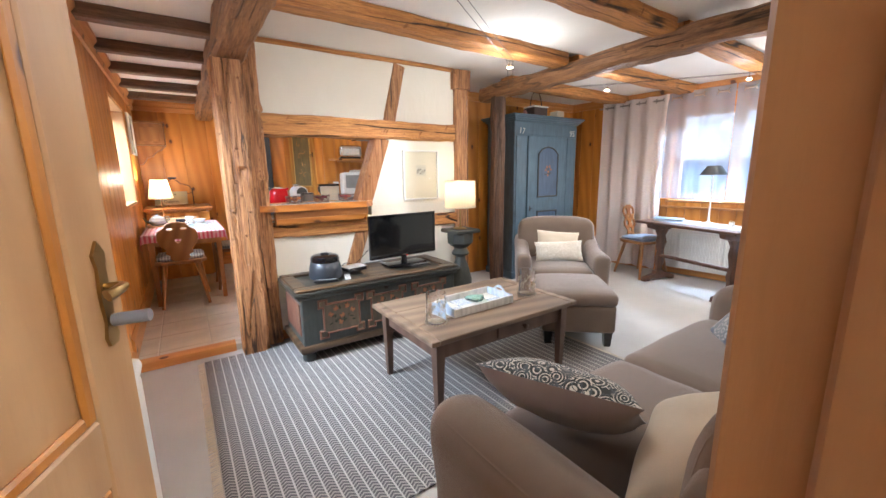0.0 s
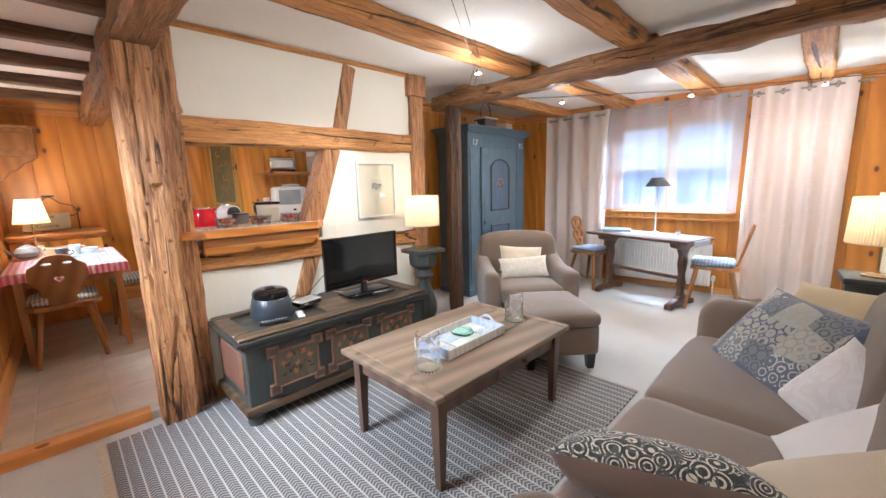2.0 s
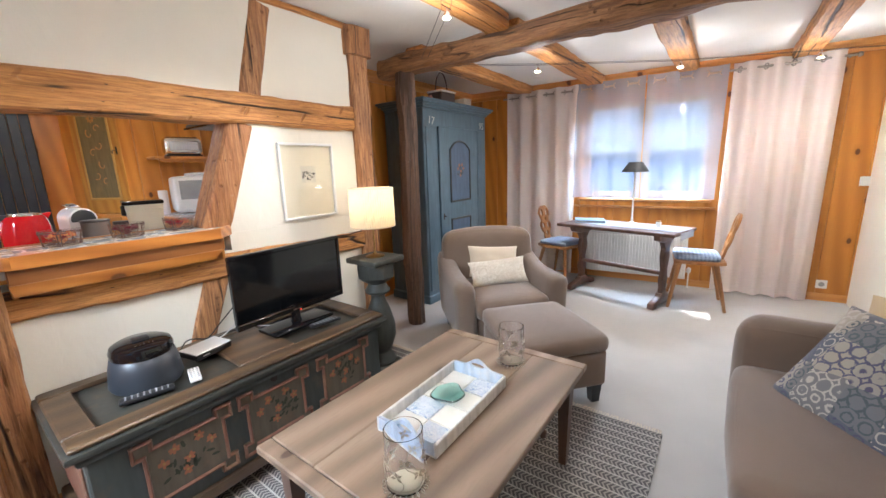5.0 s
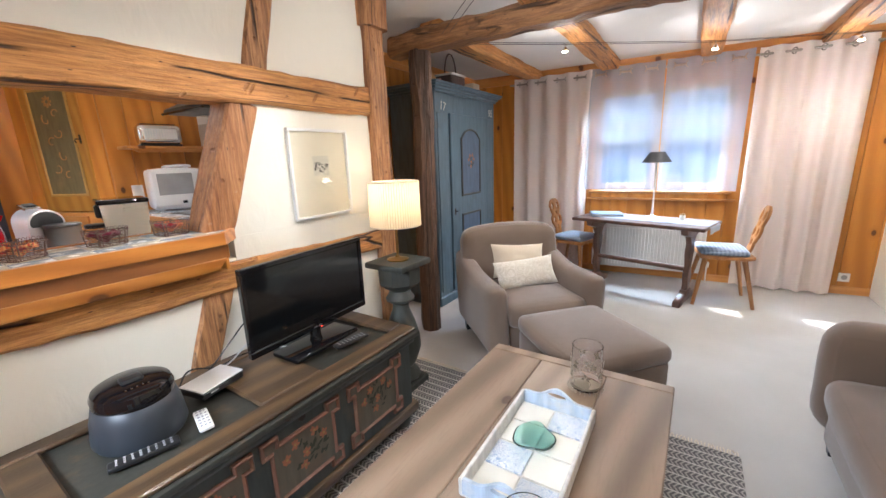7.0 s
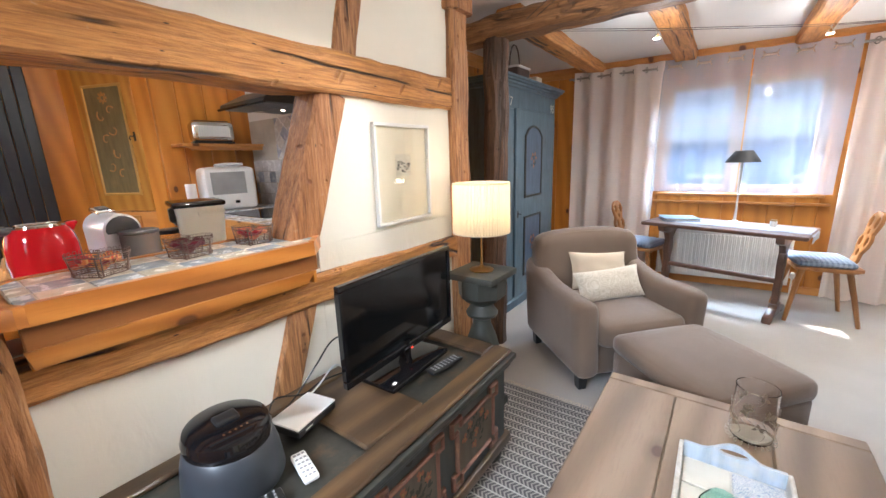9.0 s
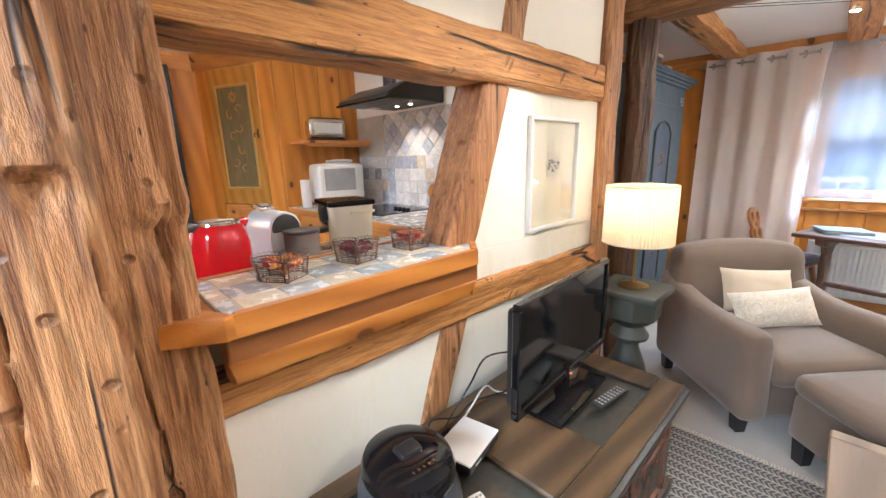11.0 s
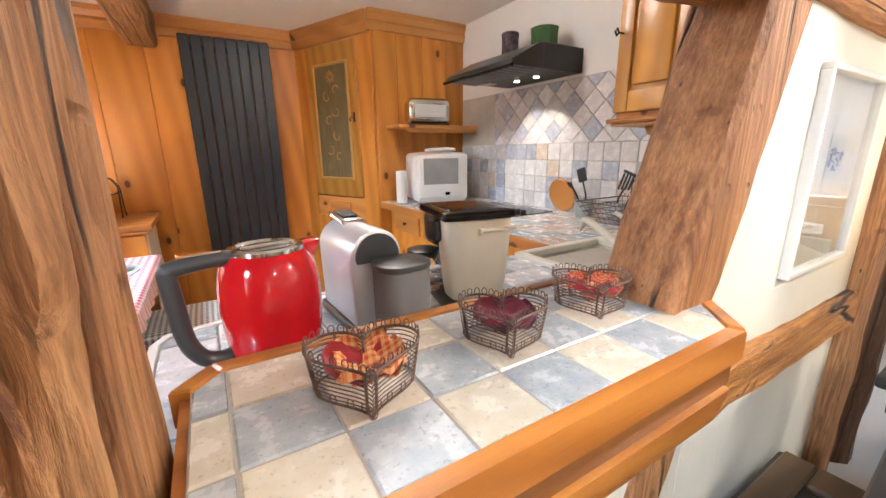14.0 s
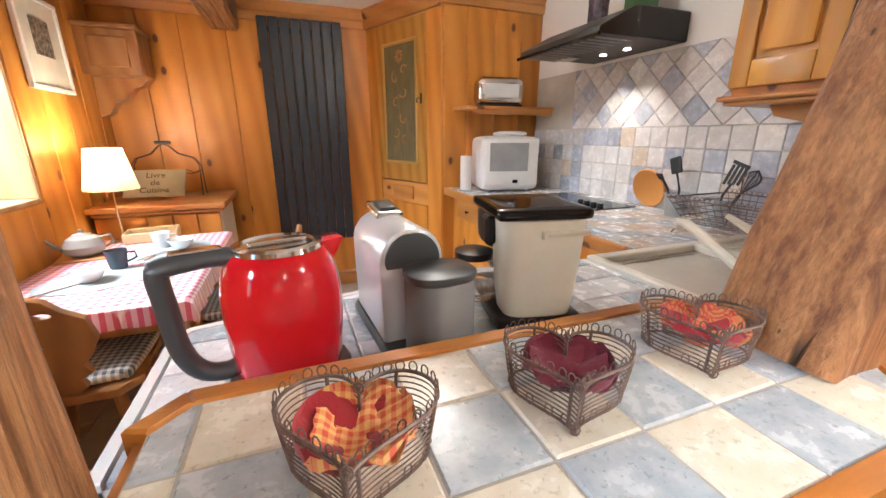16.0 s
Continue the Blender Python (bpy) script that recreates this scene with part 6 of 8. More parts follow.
pc.scale = (0.945, 1.0, 1.015)

# ---- entrance door, jamb, white radiator stand-in ----
lf = thing("door_1", (-0.41, 0.115, 0.0), "open pine panel door with a brass handle", "door", turn=69.5, kind="structure")
dl_b = bmesh.new()
for a, b, c, d in ((0, 0.11, 0.01, 2.0), (0.69, 0.80, 0.01, 2.0), (0.11, 0.69, 1.88, 2.0), (0.11, 0.69, 0.01, 0.20), (0.11, 0.69, 0.80, 0.92)):
    box((b - a, 0.040, d - c), ((a + b) / 2, 0, (c + d) / 2), 0.004, into=dl_b)
part("door_frame", dl_b, PINE_PALE, lf)
for c, d in ((0.20, 0.80), (0.92, 1.88)):
    part("door_panel", box((0.575, 0.016, d - c - 0.004), (0.40, 0, (c + d) / 2), 0.004), PINE_PALE, lf)
    for s in (-1, 1):
        mo = bmesh.new()
        for a, b, e, f in ((0.112, 0.135, c, d), (0.665, 0.688, c, d), (0.135, 0.665, c, c + 0.022), (0.135, 0.665, d - 0.022, d)):
            box((b - a, 0.012, f - e), ((a + b) / 2, s * 0.013, (e + f) / 2), 0.005, into=mo)
        part("moulding", mo, PINE, lf)
hd = part("handle_plate", prism([(0.010, -0.085), (0.016, -0.07), (0.010, -0.045), (0.014, 0), (0.010, 0.045), (0.016, 0.068), (0.0, 0.09), (-0.016, 0.068), (-0.010, 0.045), (-0.014, 0), (-0.010, -0.045), (-0.016, -0.07), (-0.010, -0.085)], 0.005, (0.752, -0.0225, 1.105)), BRASS, lf, "shaped brass plate")
part("lever", tube([(0.752, -0.024, 1.120), (0.752, -0.045, 1.120), (0.746, -0.054, 1.120), (0.712, -0.057, 1.118), (0.704, -0.052, 1.116)], 0.006, 10, r_end=0.010), BRASS, hd)
part("key_fob", lathe([(0.0, 0), (0.010, 0.0), (0.011, 0.002), (0.011, 0.052), (0.010, 0.054), (0.0, 0.054)], 18, (0.752, -0.028, 1.062), turn=(86, 0, 0)), plain("grey_key_fob", (0.22, 0.22, 0.25), 0.45), hd, "grey cylindrical key fob")
JAMB = wood("brown_jamb_pine", (0.44, 0.23, 0.10), (0.35, 0.165, 0.065), (0.22, 0.09, 0.03), "z", 1.0, 0.4, 0.5)
jb = thing("door_2", (0, 0, 0), "pine door jamb of the entrance", "door frame", kind="structure")
part("jamb", box((0.045, 0.20, 2.03), (0.382, 0.02, 1.015), 0.006), JAMB, jb)
part("jamb", box((0.03, 0.17, 2.03), (-0.445, 0.0, 1.015), 0.006), PINE, jb)
part("architrave", box((0.10, 0.016, 2.08), (0.457, 0.109, 1.04), 0.005), JAMB, jb)
part("stop_bead", box((0.014, 0.05, 2.02), (0.353, 0.03, 1.01), 0.005), JAMB, jb)
part("head", box((0.79, 0.19, 0.03), (-0.035, 0.015, 2.045), 0.005), PINE_X, jb)
# plain lidded box put in place of the white radiator
bn = thing("radiator_stand_in", (-0.300, 1.36, 0.0), "white lidded box standing in for a radiator behind the open door", "bin")
part("body", box((0.225, 0.40, 0.66), (0, 0, 0.33), 0.02, 3), WHITE_PAINT, bn)
part("lid", box((0.238, 0.415, 0.05), (0, 0, 0.686), 0.02, 3), WHITE_PLASTIC, bn)

# ---- kitchen and dining corner: floor ----
def clip_poly(poly, region):
    """The part of a convex polygon inside a convex region (both counter-clockwise)."""
    out = list(poly)
    n = len(region)
    for k in range(n):
        (ax, ay), (bx, by) = region[k], region[(k + 1) % n]
        src, out = out, []
        for j in range(len(src)):
            p, q = src[j], src[(j + 1) % len(src)]
            sp = (bx - ax) * (p[1] - ay) - (by - ay) * (p[0] - ax)
            sq = (bx - ax) * (q[1] - ay) - (by - ay) * (q[0] - ax)
            if sp >= 0:
                out.append(p)
            if sp * sq < 0:
                f = sp / (sp - sq)
                out.append((p[0] + (q[0] - p[0]) * f, p[1] + (q[1] - p[1]) * f))
        if not out:
            return []
    return out


def area_of(poly):
    return abs(sum(poly[k][0] * poly[(k + 1) % len(poly)][1] - poly[(k + 1) % len(poly)][0] * poly[k][1] for k in range(len(poly)))) / 2


def slab(poly, z0, z1, bevel=0.0):
    """An upright prism over a polygon in plan, its top edges eased."""
    bm = bmesh.new()
    n = len(poly)
    cx, cy = sum(p[0] for p in poly) / n, sum(p[1] for p in poly) / n
    lo = [bm.verts.new((x, y, z0)) for x, y in poly]
    mid = [bm.verts.new((x, y, z1 - bevel)) for x, y in poly]
    rings = [lo, mid]
    if bevel > 0:
        top = []
        for x, y in poly:
            d = Vector((cx - x, cy - y))
            d = d.normalized() * bevel * 1.3
            top.append(bm.verts.new((x + d.x, y + d.y, z1)))
        rings.append(top)
    for a, b in zip(rings, rings[1:]):
        for k in range(n):
            bm.faces.new((a[k], a[(k + 1) % n], b[(k + 1) % n], b[k]))
    bm.faces.new(list(reversed(lo)))
    bm.faces.new(rings[-1])
    bmesh.ops.recalc_face_normals(bm, faces=bm.faces)
    return bm


def lay_tiles(parent, region, origin, pitch, gap, z0, z1, pick, turn=0.0, m=None, least=0.0002):
    """Square tiles on a grid, cut to a convex region in plan."""
    xs, ys = [p[0] for p in region], [p[1] for p in region]
    ca, sa = math.cos(radians(turn)), math.sin(radians(turn))
    reach = int((max(xs) - min(xs) + max(ys) - min(ys)) / pitch) + 3
    shared = {}
    for i in range(-reach, reach):
        for j in range(-reach, reach):
            h = (pitch - gap) / 2
            cx, cy = (i + 0.5) * pitch, (j + 0.5) * pitch
            sq = [(cx - h, cy - h), (cx + h, cy - h), (cx + h, cy + h), (cx - h, cy + h)]
            sq = [(origin[0] + ca * x - sa * y, origin[1] + sa * x + ca * y) for x, y in sq]
            cut = clip_poly(sq, region)
            if len(cut) < 3 or area_of(cut) < least:
                continue
            mat = pick(i, j)
            full = abs(area_of(cut) - (2 * h) ** 2) < 1e-7
            gx, gy = origin[0] + ca * cx - sa * cy, origin[1] + sa * cx + ca * cy
            key = (mat.name, turn)
            if full and key in shared:
                me = shared[key]
            else:
                me = mesh_of("tile", slab([(x - gx, y - gy) for x, y in cut], z0, z1, 0.0025), mat)
                if full:
                    shared[key] = me
            at = Matrix.Translation((gx, gy, 0))
            part("tile", me, None, parent, at=(m @ at) if m else at)


STONE_TILE = plain("limestone_floor_tile", (0.52, 0.45, 0.36), 0.4, vary=0.14, scale=5, bump=0.001, fine=30)
GROUT = plain("pale_grout", (0.50, 0.46, 0.40), 0.9, bump=0.002)
T_CREAM = glazed("cream_rustic_tile", (0.70, 0.63, 0.49), (0.78, 0.73, 0.62))
T_BLUE = glazed("grey_blue_rustic_tile", (0.40, 0.45, 0.50), (0.58, 0.61, 0.62))
T_LILAC = glazed("lilac_blue_wall_tile", (0.36, 0.38, 0.46), (0.48, 0.50, 0.57))
T_PALE = glazed("pale_wall_tile", (0.60, 0.58, 0.58), (0.70, 0.68, 0.67))
T_SAND = glazed("sand_wall_tile", (0.55, 0.45, 0.36), (0.64, 0.55, 0.46))

floor_d = setting("floor_dining", wall_box(LEFT, KITCHEN, 3.16, BACK, -0.05, STEP - 0.010), GROUT, "pale stone-tiled floor of the dining corner, one low step up", "floor")
lay_tiles(floor_d, [(LEFT, 3.22), (1.9, 3.22), (1.9, BACK), (LEFT, BACK)], (0.05, 3.30), 0.33, 0.006, STEP - 0.012, STEP, lambda i, j: STONE_TILE, least=0.003)
board("threshold", (LEFT, 3.22, 0), (0.20, 3.22, 0), 0.07, STEP + 0.008, 0, (0, -1, 0), PINE_X)

def inset(poly, d):
    n = len(poly)
    out = []
    for k in range(n):
        p0, p1, p2 = Vector(poly[k - 1]), Vector(poly[k]), Vector(poly[(k + 1) % n])
        d0, d1 = (p1 - p0).normalized(), (p2 - p1).normalized()
        n0, n1 = Vector((-d0.y, d0.x)), Vector((-d1.y, d1.x))
        v = n0 + n1
        v = v / v.dot(n1)
        out.append(tuple(p1 + v * d))
    return out


# ---- serving bar ----
PINE_BAR = wood("honey_pine_board", (0.64, 0.28, 0.060), (0.48, 0.175, 0.030), (0.22, 0.062, 0.009), "x", 1.8, 0.30, 0.35, coat=0.25)
# darker copy of the bar pine, with the overhang's shadow in its colour
PINE_SHADED = wood("shaded_pine_board", (0.34, 0.14, 0.040), (0.25, 0.092, 0.024), (0.12, 0.038, 0.010), "x", 1.6, 0.35, 0.6, knot_color=(0.06, 0.015, 0.012), coat=0.2)
BAR = [(0.535, 3.075), (0.565, 3.060), (1.277, 3.060), (1.37, 3.155), (1.37, 3.31), (1.283, 3.392), (0.579, 3.392), (0.535, 3.345)]
bar = thing("serving_bar", (0, 0, 0), "tiled serving bar with a pine edge in the wall hatch", "bar counter", kind="structure")
part("bar_slab", slab(inset(BAR, 0.010), 1.040, 1.070), PINE_BAR, bar)
part("corner_nose", slab([(0.448, 3.112), (0.552, 3.053), (0.575, 3.062), (0.54, 3.145), (0.47, 3.165)], 1.036, 1.082, 0.004), PINE_BAR, bar)


inner = inset(BAR, 0.022)
for k in range(len(BAR)):
    if k in (0, 7):
        continue
    a, b = BAR[k], BAR[(k + 1) % len(BAR)]
    c, d = inner[(k + 1) % len(BAR)], inner[k]
    part("edge_board", slab([a, b, c, d], 1.034, 1.083, 0.006 if k in (1, 2) else 0.003), PINE_BAR, bar)
lay_tiles(bar, inset(BAR, 0.0235), (0.695, 3.177), 0.0995, 0.0028, 1.068, 1.080, lambda i, j: T_BLUE if (i + j) % 2 else T_CREAM)
part("bar_grout", slab(inset(BAR, 0.022), 1.069, 1.0775), GROUT, bar)
ap = bmesh.new()
box((0.74, 0.018, 0.062), (0.925, 3.086, 1.006), 0.003, into=ap)
part("apron", ap, PINE_SHADED, bar, "pine apron under the bar")
part("apron_rail", prism([(-0.375, 0.044), (0.355, 0.044), (0.315, 0.0), (-0.365, 0.0)], 0.024, (0.925, 3.079, 0.934), (0, 0, 0), 0.004), PINE_BAR, bar, "orange pine rail with angled ends")
part("apron_side", box((0.016, 0.06, 0.11), (0.565, 3.115, 0.98), 0.003), PINE, bar)
part("apron_side", box((0.016, 0.06, 0.11), (1.285, 3.115, 0.98), 0.003), PINE, bar)

# ---- heart-shaped wire baskets ----
RUST_WIRE = plain("rusty_brown_wire", (0.20, 0.135, 0.11), 0.5, 0.4, vary=0.4, scale=60)
PATCH = gingham("orange_red_patchwork", (0.80, 0.46, 0.16), (0.62, 0.06, 0.03), 0.009)
PATCH_DARK = cloth("wine_red_felt", (0.14, 0.006, 0.022), (0.19, 0.012, 0.035), 500)
PATCH_CORAL = printed("coral_print", (0.62, 0.12, 0.06), ((0.70, 0.28, 0.10), (0.55, 0.05, 0.05), (0.68, 0.40, 0.22)), 40)
PATCH_RED = cloth("cherry_felt", (0.32, 0.012, 0.02), (0.40, 0.02, 0.03), 500)


def heart_path(s, z, n=56):
    pts = []
    for k in range(n):
        t = 2 * math.pi * k / n
        x = 16 * math.sin(t) ** 3 / 17.0
        y = (13 * math.cos(t) - 5 * math.cos(2 * t) - 2 * math.cos(3 * t) - math.cos(4 * t) + 2) / 15.5
        y = y * 0.86 if y < 0 else y * 0.97
        pts.append(Vector((x * s * 1.04, y * s, z)))
    return pts


def heart_basket(at, turn, label, cloths, size=1.0):
    b = thing("wire_basket", at, label, "basket", "heart baskets on the bar", turn)
    s0, s1, hgt = 0.060 * size, 0.069 * size, 0.052 * size
    rim = tube(heart_path(s1, hgt), 0.0019, 6, True)
    part("rim", rim, RUST_WIRE, b)
    part("base_ring", tube(heart_path(s0, 0.002), 0.0016, 5, True), RUST_WIRE, b)
    rings = bmesh.new()
    for k in range(1, 9):
        f = k / 9
        tube(heart_path(s0 + (s1 - s0) * f ** 0.8, 0.002 + (hgt - 0.002) * f), 0.0008, 4, True, rings)
    tagged(part("wire_hoop", rings, RUST_WIRE, b), kind="stuff")
    loops = bmesh.new()
    hp = heart_path(s1, hgt, 40)
    for k, p in enumerate(hp):
        d = (hp[(k + 1) % 40] - hp[k - 1]).normalized()
        tube([p + d * (0.0042 * math.cos(a)) + Vector((0, 0, 0.0055 + 0.0055 * math.sin(a))) for a in [2 * math.pi * q / 10 for q in range(10)]], 0.0008, 4, True, loops)
    h0 = heart_path(s0, 0.002, 24)
    for k, p in enumerate(h0):
        d = (h0[(k + 1) % 24] - h0[k - 1]).normalized()
        tube([p * 1.03 + d * (0.0045 * math.cos(a)) + Vector((0, 0, 0.005 + 0.006 * math.sin(a))) for a in [2 * math.pi * q / 10 for q in range(10)]], 0.0008, 4, True, loops)
    tagged(part("wire_heart", loops, RUST_WIRE, b), kind="stuff")
    for k in range(0, 56, 8):
        a, c = heart_path(s0, 0.002)[k], heart_path(s1, hgt)[k]
        part("upright", tube([a, (a + c) / 2 + Vector((0, 0, -0.002)), c], 0.0019, 5), RUST_WIRE, b)
    r = random.Random(int(at[0] * 100))
    for k, m in enumerate(cloths):
        n = 12
        bm = bmesh.new()
        ang = 2 * math.pi * k / len(cloths) + r.uniform(0, 0.5)
        cx, cy = 0.020 * math.cos(ang) * size, (0.020 * math.sin(ang) + 0.005) * size
        g = {}
        for i in range(n + 1):
            for j in range(n + 1):
                u, v = (i / n - 0.5) * 0.080 * size, (j / n - 0.5) * 0.076 * size
                zig = 0.0018 if (i in (0, n) and j % 2) or (j in (0, n) and i % 2) else 0
                rad = math.hypot(u + cx, v + cy)
                z = 0.014 + 0.55 * rad + 0.012 * noise.noise(Vector((u * 45 + k * 5, v * 45, k))) + 0.008 * k / len(cloths)
                x, y = u + cx + zig, v + cy + zig
                lim = 0.048 * size
                if math.hypot(x, y - 0.004) > lim:
                    f = lim / math.hypot(x, y - 0.004)
                    x, y = x * f, (y - 0.004) * f + 0.004
                g[i, j] = bm.verts.new((x, y, min(z, 0.052 * size)))
        for i in range(n):
            for j in range(n):
                bm.faces.new((g[i, j], g[i + 1, j], g[i + 1, j + 1], g[i, j + 1]))
        geom = bmesh.ops.extrude_face_region(bm, geom=bm.faces[:])
        bmesh.ops.translate(bm, vec=(0, 0, 0.0012), verts=[v for v in geom["geom"] if isinstance(v, bmesh.types.BMVert)])
        bmesh.ops.recalc_face_normals(bm, faces=bm.faces)
        part("cloth_scrap", bm, m, b, "scrap of patterned cotton")
    return b


heart_basket((0.735, 3.225, 1.0802), -14, "heart-shaped wire basket with orange patchwork cotton on the bar", (PATCH, PATCH, PATCH_RED, PATCH), 1.0)
heart_basket((0.950, 3.236, 1.0802), -30, "heart-shaped wire basket with wine-red cloth on the bar", (PATCH_DARK, PATCH_DARK, PATCH_DARK), 0.98)
heart_basket((1.160, 3.248, 1.0802), -38, "heart-shaped wire basket with coral-red cloth on the bar", (PATCH_CORAL, PATCH_CORAL, PATCH_RED), 1.0)

# ---- counters ----
CZ = 0.99
pen = [(0.468, 3.394), (KITCHEN, 3.394), (KITCHEN, 3.86), (0.93, 3.86), (0.76, 3.82), (0.49, 3.76), (0.468, 3.72)]
pn_t = thing("kitchen_counter", (0, 0, 0), "tiled kitchen counter behind the serving bar with a pale edge", "counter", kind="structure")
part("counter_body", wall_box(0.52, 1.70, 3.40, 3.80, STEP, CZ - 0.04), PINE, pn_t)
part("counter_top", slab(pen, CZ - 0.04, CZ - 0.009), GROUT, pn_t)
for a, b in ((5, 6), (4, 5), (3, 4), (6, 0)):
    p, q = Vector(pen[a]), Vector(pen[b])
    d = (q - p).normalized()
    nn = Vector((-d.y, d.x)) * 0.016
    part("edge_board", slab([tuple(p), tuple(q), tuple(q + nn), tuple(p + nn)], CZ - 0.045, CZ + 0.001, 0.002), WHITE_PAINT, pn_t)
lay_tiles(pn_t, [(0.486, 3.396), (1.50, 3.396), (1.50, 3.843), (0.935, 3.843), (0.765, 3.803), (0.500, 3.745), (0.486, 3.71)], (0.486, 3.396), 0.0995, 0.003, CZ - 0.012, CZ, lambda i, j: T_BLUE if (i * 3 + j * 5) % 4 in (0, 3) else T_PALE)
wc = thing("kitchen_counter", (0, 0, 0), "tiled counter along the kitchen wall", "counter", kind="structure")
part("counter_body", wall_box(1.78, KITCHEN, 3.88, 5.54, STEP, CZ - 0.05), PINE, wc)
part("counter_top", slab([(1.72, 3.862), (KITCHEN, 3.862), (KITCHEN, 5.545), (1.72, 5.545)], CZ - 0.04, CZ - 0.009), GROUT, wc)
part("edge_board", box((0.022, 1.66, 0.05), (1.712, 4.715, CZ - 0.022), 0.005), PINE_Y, wc)
lay_tiles(wc, [(1.725, 3.865), (KITCHEN - 0.012, 3.865), (KITCHEN - 0.012, 5.54), (1.725, 5.54)], (1.74, 3.87), 0.0995, 0.003, CZ - 0.012, CZ, lambda i, j: (T_SAND, T_PALE, T_BLUE, T_PALE)[(i * 3 + j * 7) % 4])
for k in range(3):
    y = 5.05 + 0.0 - k * 0.42
    dr = part("drawer", box((0.02, 0.36, 0.13), (1.772, y + 0.2, CZ - 0.13), 0.005), PINE_Y, wc)
    part("drawer_knob", lathe([(0.006, 0), (0.006, 0.01), (0.013, 0.018), (0, 0.026)], 12, (1.762, y + 0.2, CZ - 0.13), turn=(0, -90, 0)), IRON, dr)
part("oven_front", box((0.02, 0.56, 0.50), (1.771, 4.55, 0.55), 0.004), GLOSS_BLACK, wc, "black oven door")

# sink
SINK = plain("cream_composite_sink", (0.64, 0.60, 0.52), 0.35, vary=0.05)
sk_t = thing("kitchen_sink", (1.93, 3.625, CZ), "cream composite sink with a ribbed drainer set in the counter", "sink")
sb = bmesh.new()
for x0, x1, y0, y1 in ((-0.43, -0.40, -0.21, 0.21), (-0.02, 0.02, -0.21, 0.21), (0.46, 0.49, -0.21, 0.21), (-0.40, -0.02, -0.21, -0.175), (-0.40, -0.02, 0.175, 0.21), (0.02, 0.46, -0.21, -0.175), (0.02, 0.46, 0.175, 0.21)):
    box((x1 - x0, y1 - y0, 0.024), ((x0 + x1) / 2, (y0 + y1) / 2, 0.002), 0.004, into=sb)
part("rim", sb, SINK, sk_t)
bowl = soft((0.37, 0.34, 0.16), 0.06, 8, at=(-0.21, 0, -0.07))
gone = [f for f in bowl.faces if f.calc_center_median().z > -0.005]
bmesh.ops.delete(bowl, geom=gone, context="FACES")
part("bowl", bowl, SINK, sk_t)
dr = bmesh.new()
for k in range(14):
    box((0.42, 0.009, 0.005), (0.24, -0.15 + 0.30 * k / 13, 0.004), 0.002, into=dr)
box((0.44, 0.35, 0.01), (0.24, 0, -0.004), into=dr)
part("ribbed_drainer", dr, SINK, sk_t)
TAP = plain("cream_enamel_tap", (0.66, 0.61, 0.51), 0.25, vary=0.04)
tp = thing("mixer_tap", (1.66, 3.46, CZ + 0.004), "cream enamel mixer tap with a long spout", "tap")
part("tap_body", lathe([(0.026, 0), (0.024, 0.01), (0.019, 0.03), (0.021, 0.09), (0.017, 0.12), (0, 0.128)], 18), TAP, tp)
part("spout", tube([(0, 0, 0.03), (-0.01, 0.06, 0.065), (0.02, 0.15, 0.095), (0.05, 0.235, 0.118), (0.055, 0.258, 0.118), (0.056, 0.262, 0.10)], 0.014, 10, r_end=0.013), TAP, tp)
part("lever", tube([(0, 0, 0.118), (-0.012, 0.03, 0.145), (-0.03, 0.085, 0.175)], 0.014, 8, r_end=0.006), TAP, tp)

# ---- wall tiles ----
tw = thing("wall_tiling", (0, 0, 0), "rows of blue and pale wall tiles, set as diamonds above", "wall tiles", kind="structure")
m_wall = Matrix(((0, 0, -1, KITCHEN), (-1, 0, 0, 0), (0, 1, 0, 0), (0, 0, 0, 1)))
# plan of the tiling: u runs along -y, v up
rt = random.Random(6)
SQ_TOP, DI_TOP = CZ + 0.398, 1.735
# the sand tile stands for pale ones warmed by lamplight
WALL_PICK = [T_LILAC, T_PALE, T_PALE, T_LILAC, T_PALE, T_PALE, T_LILAC, T_PALE, T_SAND, T_PALE, T_PALE]
part("tile_bed", box((0.004, 2.16, DI_TOP - CZ), (KITCHEN - 0.002, 4.46, (DI_TOP + CZ) / 2)), GROUT, tw)
lay_tiles(tw, [(-5.54, CZ), (-3.38, CZ), (-3.38, SQ_TOP), (-5.54, SQ_TOP)], (-4.0, CZ), 0.0995, 0.003, 0.003, 0.010, lambda i, j: WALL_PICK[(i * 5 + j * 3 + i * j) % 11], 0.0, m_wall)
lay_tiles(tw, [(-5.12, SQ_TOP + 0.002), (-3.38, SQ_TOP + 0.002), (-3.38, DI_TOP), (-5.12, DI_TOP)], (-4.0, SQ_TOP), 0.0995, 0.003, 0.003, 0.010,
          lambda i, j: (T_LILAC if (i % 2 == 0) else T_PALE) if j % 2 == 0 else T_PALE, 45.0, m_wall)

# ---- hob, hood ----
hob = thing("hob", (2.10, 4.72, CZ), "black glass hob with dark knobs set in the counter", "hob")
part("glass_plate", box((0.48, 0.56, 0.006), (0, 0, 0.004), 0.002), GLOSS_BLACK, hob)
for k in range(4):
    part("knob", lathe([(0.016, 0.007), (0.017, 0.020), (0.012, 0.024), (0, 0.024)], 16, (0.06 + 0.0, -0.22 + 0.05 * k, 0)), BLACK, hob)
hd_t = thing("cooker_hood", (2.19, 4.68, 1.74), "black slanted cooker hood with two small lit lamps", "cooker hood")
part("hood_box", box((0.30, 0.60, 0.125), (0.10, 0, 0.075), 0.006), BLACK, hd_t)
